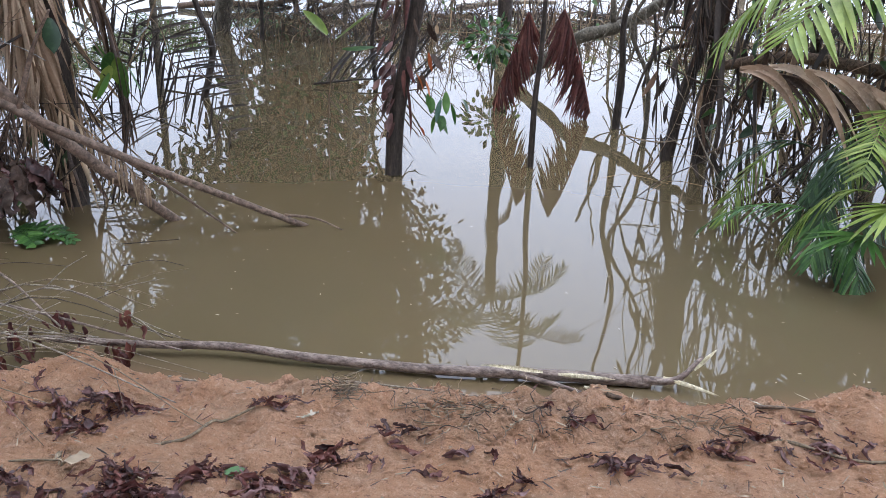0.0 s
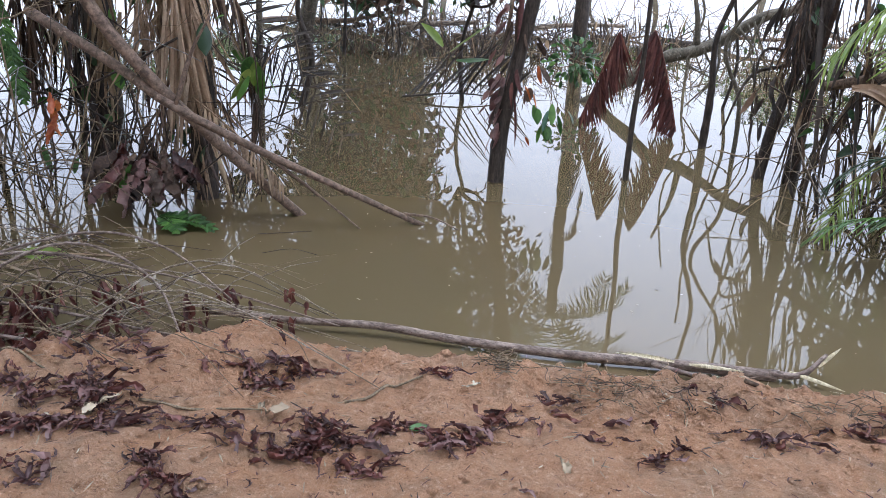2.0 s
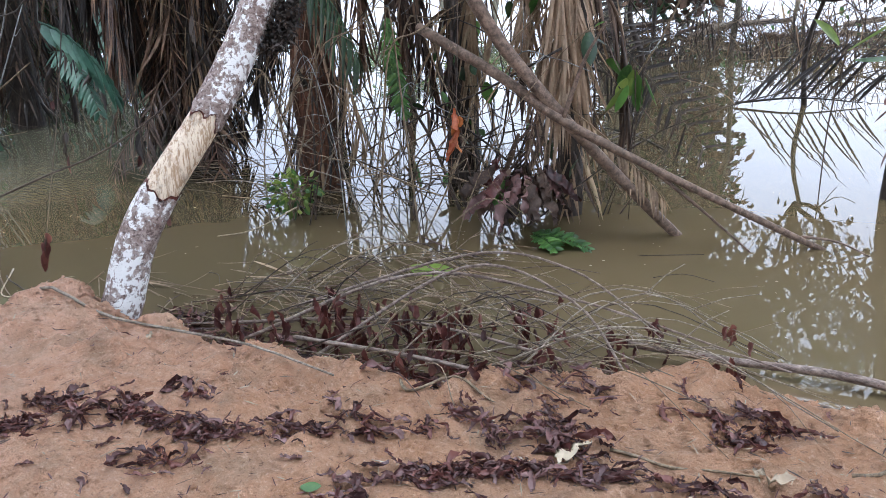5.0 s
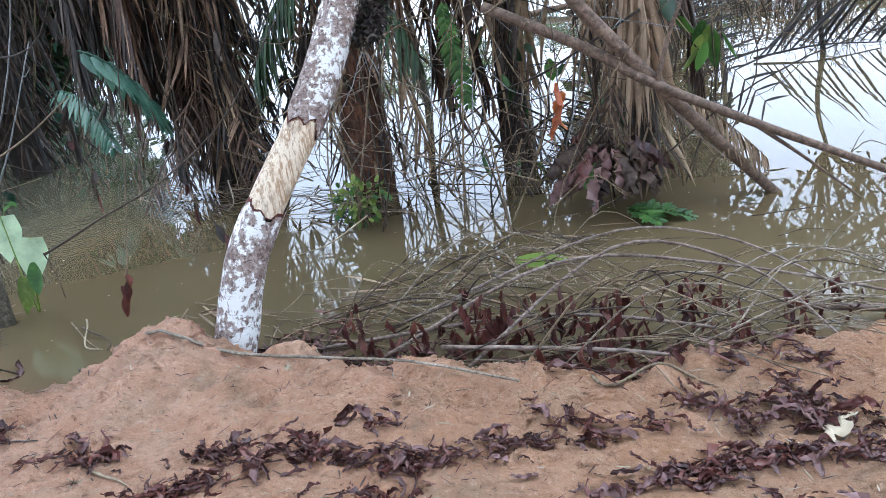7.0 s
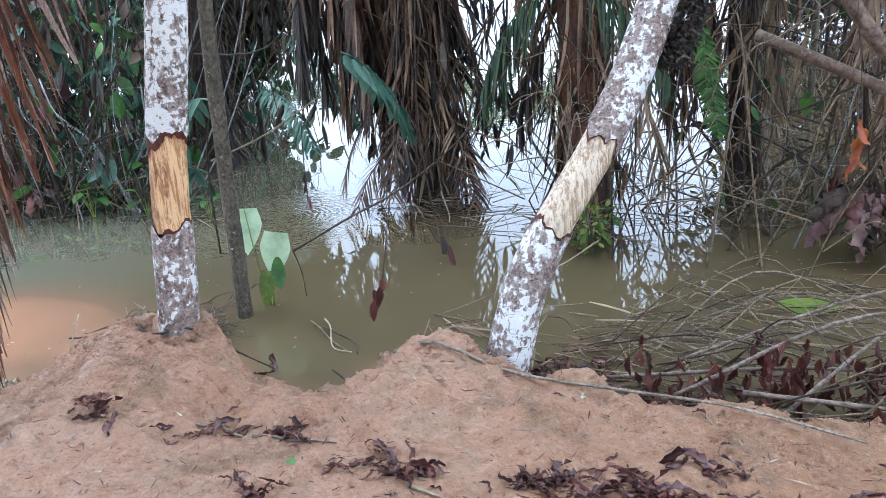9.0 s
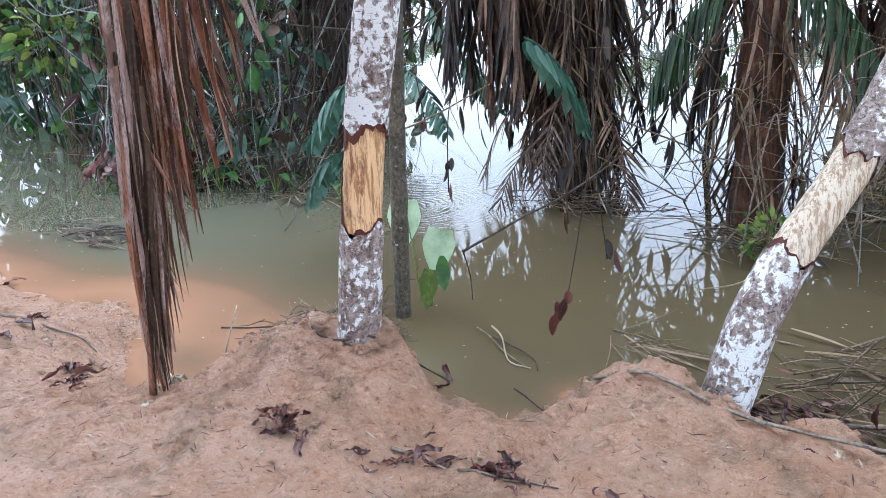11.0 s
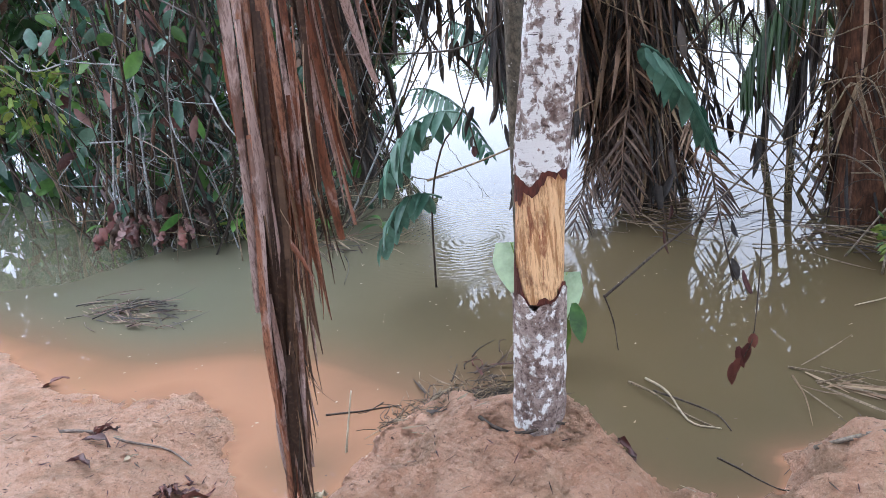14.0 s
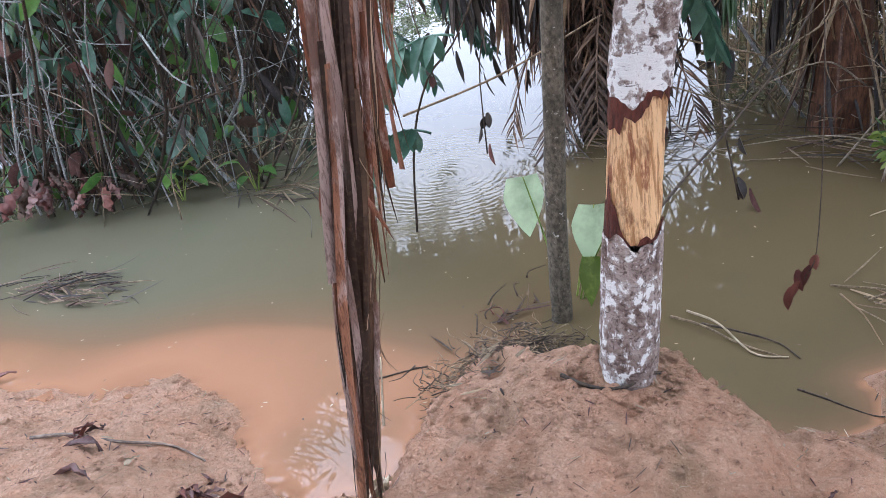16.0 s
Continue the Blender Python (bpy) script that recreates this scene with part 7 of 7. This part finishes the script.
WEST = ((-3.516, 1.208, 12), (-3.162, 1.268, 14), (-2.913, 1.425, 22), (-3.215, 1.041, 14), (-2.954, 0.856, 18), (-3.769, 1.162, 20), (-3.497, 1.187, 22), (-3.274, 1.225, 18), (-2.875, 1.563, 9), (-3.436, 1.384, 8), (-4.208, 1.006, 9), (-3.749, 0.971, 14), (-2.463, 1.41, 20), (-2.469, 1.66, 16), (-2.217, 1.686, 14))
FAR_WEST = ((-5.418, 0.683, 8), (-4.956, 0.878, 6), (-4.691, 0.973, 8), (-4.25, 0.978, 10), (-3.823, 0.905, 14), (-4.373, 0.915, 6), (-5.093, 0.755, 4), (-4.596, 0.697, 6), (-6.54, 0.495, 4), (-6.804, 0.62, 5), (-7.4, 0.703, 4))
for group in (EAST, MID, WEST, FAR_WEST):
    for x, y, n in group:
        litter(x, y, n, 0.045 + 0.0026 * n, 0.028)
for _ in range(150):
    x = rngl.uniform(-4.3, 0.9)
    y = rngl.uniform(0.75, 2.75)
    if shore_distance(np.array([x]), np.array([y]))[0] > 0.05:
        tagged(lay(LEAF_MESH[rngl.randrange(len(LEAF_MESH))], x, y, None, 0.0, rngl.uniform(0.3, 0.75), "dead_leaf"), "single dark curled dead leaf on sand", "leaf", "scattered dead leaves")
for x, y, s in ((-1.648, 1.825, 1.1), (-2.168, 1.674, 1.5), (-0.694, 1.872, 0.8), (-1.074, 2.254, 0.9), (-2.244, 1.568, 0.9), (-0.399, 2.316, 0.6), (-4.175, 0.879, 0.8), (-6.16, 0.74, 1.3), (-4.829, 1.011, 0.8), (-3.943, 1.632, 0.8), (-6.008, 0.526, 0.6), (-7.103, 0.637, 0.6)):
    tagged(lay(PALE_MESH[rngl.randrange(4)], x, y, None, 0.004, s, "dead_leaf"), "pale tan dry leaf lying on the sand", "leaf", "pale dry leaves")
for x, y in ((-2.75, 1.16), (-4.62, 0.86), (-1.2, 1.9)):
    big_leaf((x, y, rest(x, y) + 0.012), (0.8, 0.4, 0.15), (-0.4, 0.8, 0.2), 0.06, 0.035, GREEN, "small fallen green leaf on sand", 0.1)
for x, y, a, L in ((-7.34, 0.63, 0.3, 0.20), (-7.2, 0.50, 0.2, 0.24), (-6.62, 0.58, 1.2, 0.18), (-5.4, 1.50, 0.2, 0.16), (-8.3, 0.92, 0.2, 0.2), (-6.75, 0.50, 0.6, 0.2)):
    b = MB()
    crumpled(b, L, 0.04, rngl)
    tagged(lay(b.mesh("leaf", LITTER if L < 0.21 else LITTER_MAUVE), x, y, None, 0.0, 1.0, "dead_leaf", a), "long limp purple-brown leaf on wet sand", "leaf", "long limp leaves")

for _ in range(260):
    x = rngl.uniform(-4.4, -2.2)
    y = 1.93 + 0.05 * (x + 4.3) * (x > -3.2) + rngl.gauss(0.05, 0.09)
    tagged(lay(LEAF_MESH[rngl.randrange(len(LEAF_MESH))], x, y, None, 0.004, rngl.uniform(0.6, 1.2), "dead_leaf"), "wet dark dead leaf washed up at the waterline", "leaf", "washed-up dead leaves")

# ---------- crumbs and straw on the sand ----------


def scatter(name, n, x0, x1, y0, y1, seed, label, make):
    rng = random.Random(seed)
    xs_, ys_ = np.array([rng.uniform(x0, x1) for _ in range(n)]), np.array([rng.uniform(y0, y1) for _ in range(n)])
    d, z = shore_distance(xs_, ys_), ground_height(xs_, ys_)
    mb = MB()
    for x, y, dd, zz in zip(xs_, ys_, d, z):
        make(mb, x, y, zz, dd, rng)
    return mb


def crumb(mb, x, y, z, d, rng):
    if d < 0.02 or rng.random() > 0.25 + 0.75 * math.exp(-d / 0.35):
        return
    r = rng.uniform(0.002, 0.007) * (2.6 if rng.random() < 0.07 else 1)
    c = V(x, y, z + r * 0.3)
    vs = [c + V(*p) * r * rng.uniform(0.6, 1.2) for p in ((1, 0, 0), (0, 1, 0), (-1, 0, 0), (0, -1, 0), (0, 0, 1), (0, 0, -1))]
    mb.add(vs, [(0, 1, 4), (1, 2, 4), (2, 3, 4), (3, 0, 4), (1, 0, 5), (2, 1, 5), (3, 2, 5), (0, 3, 5)])


def straw(mb, x, y, z, d, rng):
    if d < 0.0:
        return
    a = rng.uniform(0, 6.28)
    w = V(math.cos(a), math.sin(a), rng.gauss(0, 0.1))
    blade(mb, (x, y, z + 0.004), w, (-w.y, w.x, 0.2), rng.uniform(0.012, 0.06), rng.uniform(0.002, 0.006), 0.05, 0.2, 2, rng.randrange(3))


mb = scatter("crumbs", 42000, -8.2, 1.6, -0.2, 3.1, 311, "", crumb)
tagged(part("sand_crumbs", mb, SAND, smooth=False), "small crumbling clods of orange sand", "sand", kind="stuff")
PHI = (1 + 5 ** 0.5) / 2
ICO = [V(*p).normalized() for p in ((-1, PHI, 0), (1, PHI, 0), (-1, -PHI, 0), (1, -PHI, 0), (0, -1, PHI), (0, 1, PHI), (0, -1, -PHI), (0, 1, -PHI), (PHI, 0, -1), (PHI, 0, 1), (-PHI, 0, -1), (-PHI, 0, 1))]
ICO_F = [(0, 11, 5), (0, 5, 1), (0, 1, 7), (0, 7, 10), (0, 10, 11), (1, 5, 9), (5, 11, 4), (11, 10, 2), (10, 7, 6), (7, 1, 8), (3, 9, 4), (3, 4, 2), (3, 2, 6), (3, 6, 8), (3, 8, 9), (4, 9, 5), (2, 4, 11), (6, 2, 10), (8, 6, 7), (9, 8, 1)]


def clod(mb, x, y, z, d, rng):
    mound = math.exp(-((x + 5.58) ** 2 + (y - 1.1) ** 2) / 0.18) + math.exp(-((x + 4.6) ** 2 + (y - 1.7) ** 2) / 0.08)
    if d < 0.0 or rng.random() > 0.10 + 0.9 * math.exp(-d / 0.12) + mound:
        return
    r = rng.uniform(0.006, 0.015) * (1.7 if rng.random() < 0.12 else 1)
    c = V(x, y, z + r * 0.1)
    mb.add([c + V(q.x, q.y, q.z * 0.7) * r * rng.uniform(0.65, 1.25) for q in ICO], ICO_F)


def clod_ring(mb, x, y, r0, n, rng):
    for _ in range(n):
        a = rng.uniform(0, 6.28)
        r = r0 + abs(rng.gauss(0, 0.025))
        px, py = x + r * math.cos(a), y + r * math.sin(a)
        c = V(px, py, gz(px, py))
        k = rng.uniform(0.006, 0.018)
        mb.add([c + V(q.x, q.y, q.z * 0.7) * k * rng.uniform(0.65, 1.25) for q in ICO], ICO_F)


mb = scatter("clods", 9000, -8.2, 1.6, 0.3, 3.1, 314, "", clod)
clod_ring(mb, -5.56, 1.175, 0.108, 260, random.Random(315))
clod_ring(mb, -4.385, 1.80, 0.108, 190, random.Random(316))
rngk = random.Random(317)
for cx, cy, n in ((-0.45, 2.36, 260), (0.15, 2.5, 160), (-1.9, 1.95, 90), (-5.75, 0.95, 160)):
    for _ in range(n):
        px, py = cx + rngk.gauss(0, 0.2), cy + rngk.gauss(0, 0.09)
        k = rngk.uniform(0.004, 0.013)
        c = V(px, py, gz(px, py))
        mb.add([c + V(q.x, q.y, q.z * 0.8) * k * rngk.uniform(0.65, 1.25) for q in ICO], ICO_F)
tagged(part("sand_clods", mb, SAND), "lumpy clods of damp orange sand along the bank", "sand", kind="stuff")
mb = scatter("straw", 6000, -8.2, 1.6, 0.0, 3.1, 312, "", straw)
tagged(part("straw_bits", mb, [LITTER, DEAD_BROWN, LITTER_TAN]), "bits of straw and leaf strewn over sand", "litter", kind="stuff")


def fleck(mb, x, y, z, d, rng):
    if d > -0.03:
        return
    a = rng.uniform(0, 6.28)
    blade(mb, (x, y, 0.002), (math.cos(a), math.sin(a), 0), (-math.sin(a), math.cos(a), 0), rng.uniform(0.006, 0.02), rng.uniform(0.004, 0.009), 0, 0.02, 2, rng.randrange(3))


mb = scatter("flecks", 900, -9.5, 1.0, 0.8, 6.0, 313, "", fleck)
tagged(part("floating_flecks", mb, [LITTER_TAN, DEAD_BROWN, LITTER_TAN]), "tiny flecks of leaf floating on the water", "litter", kind="stuff")
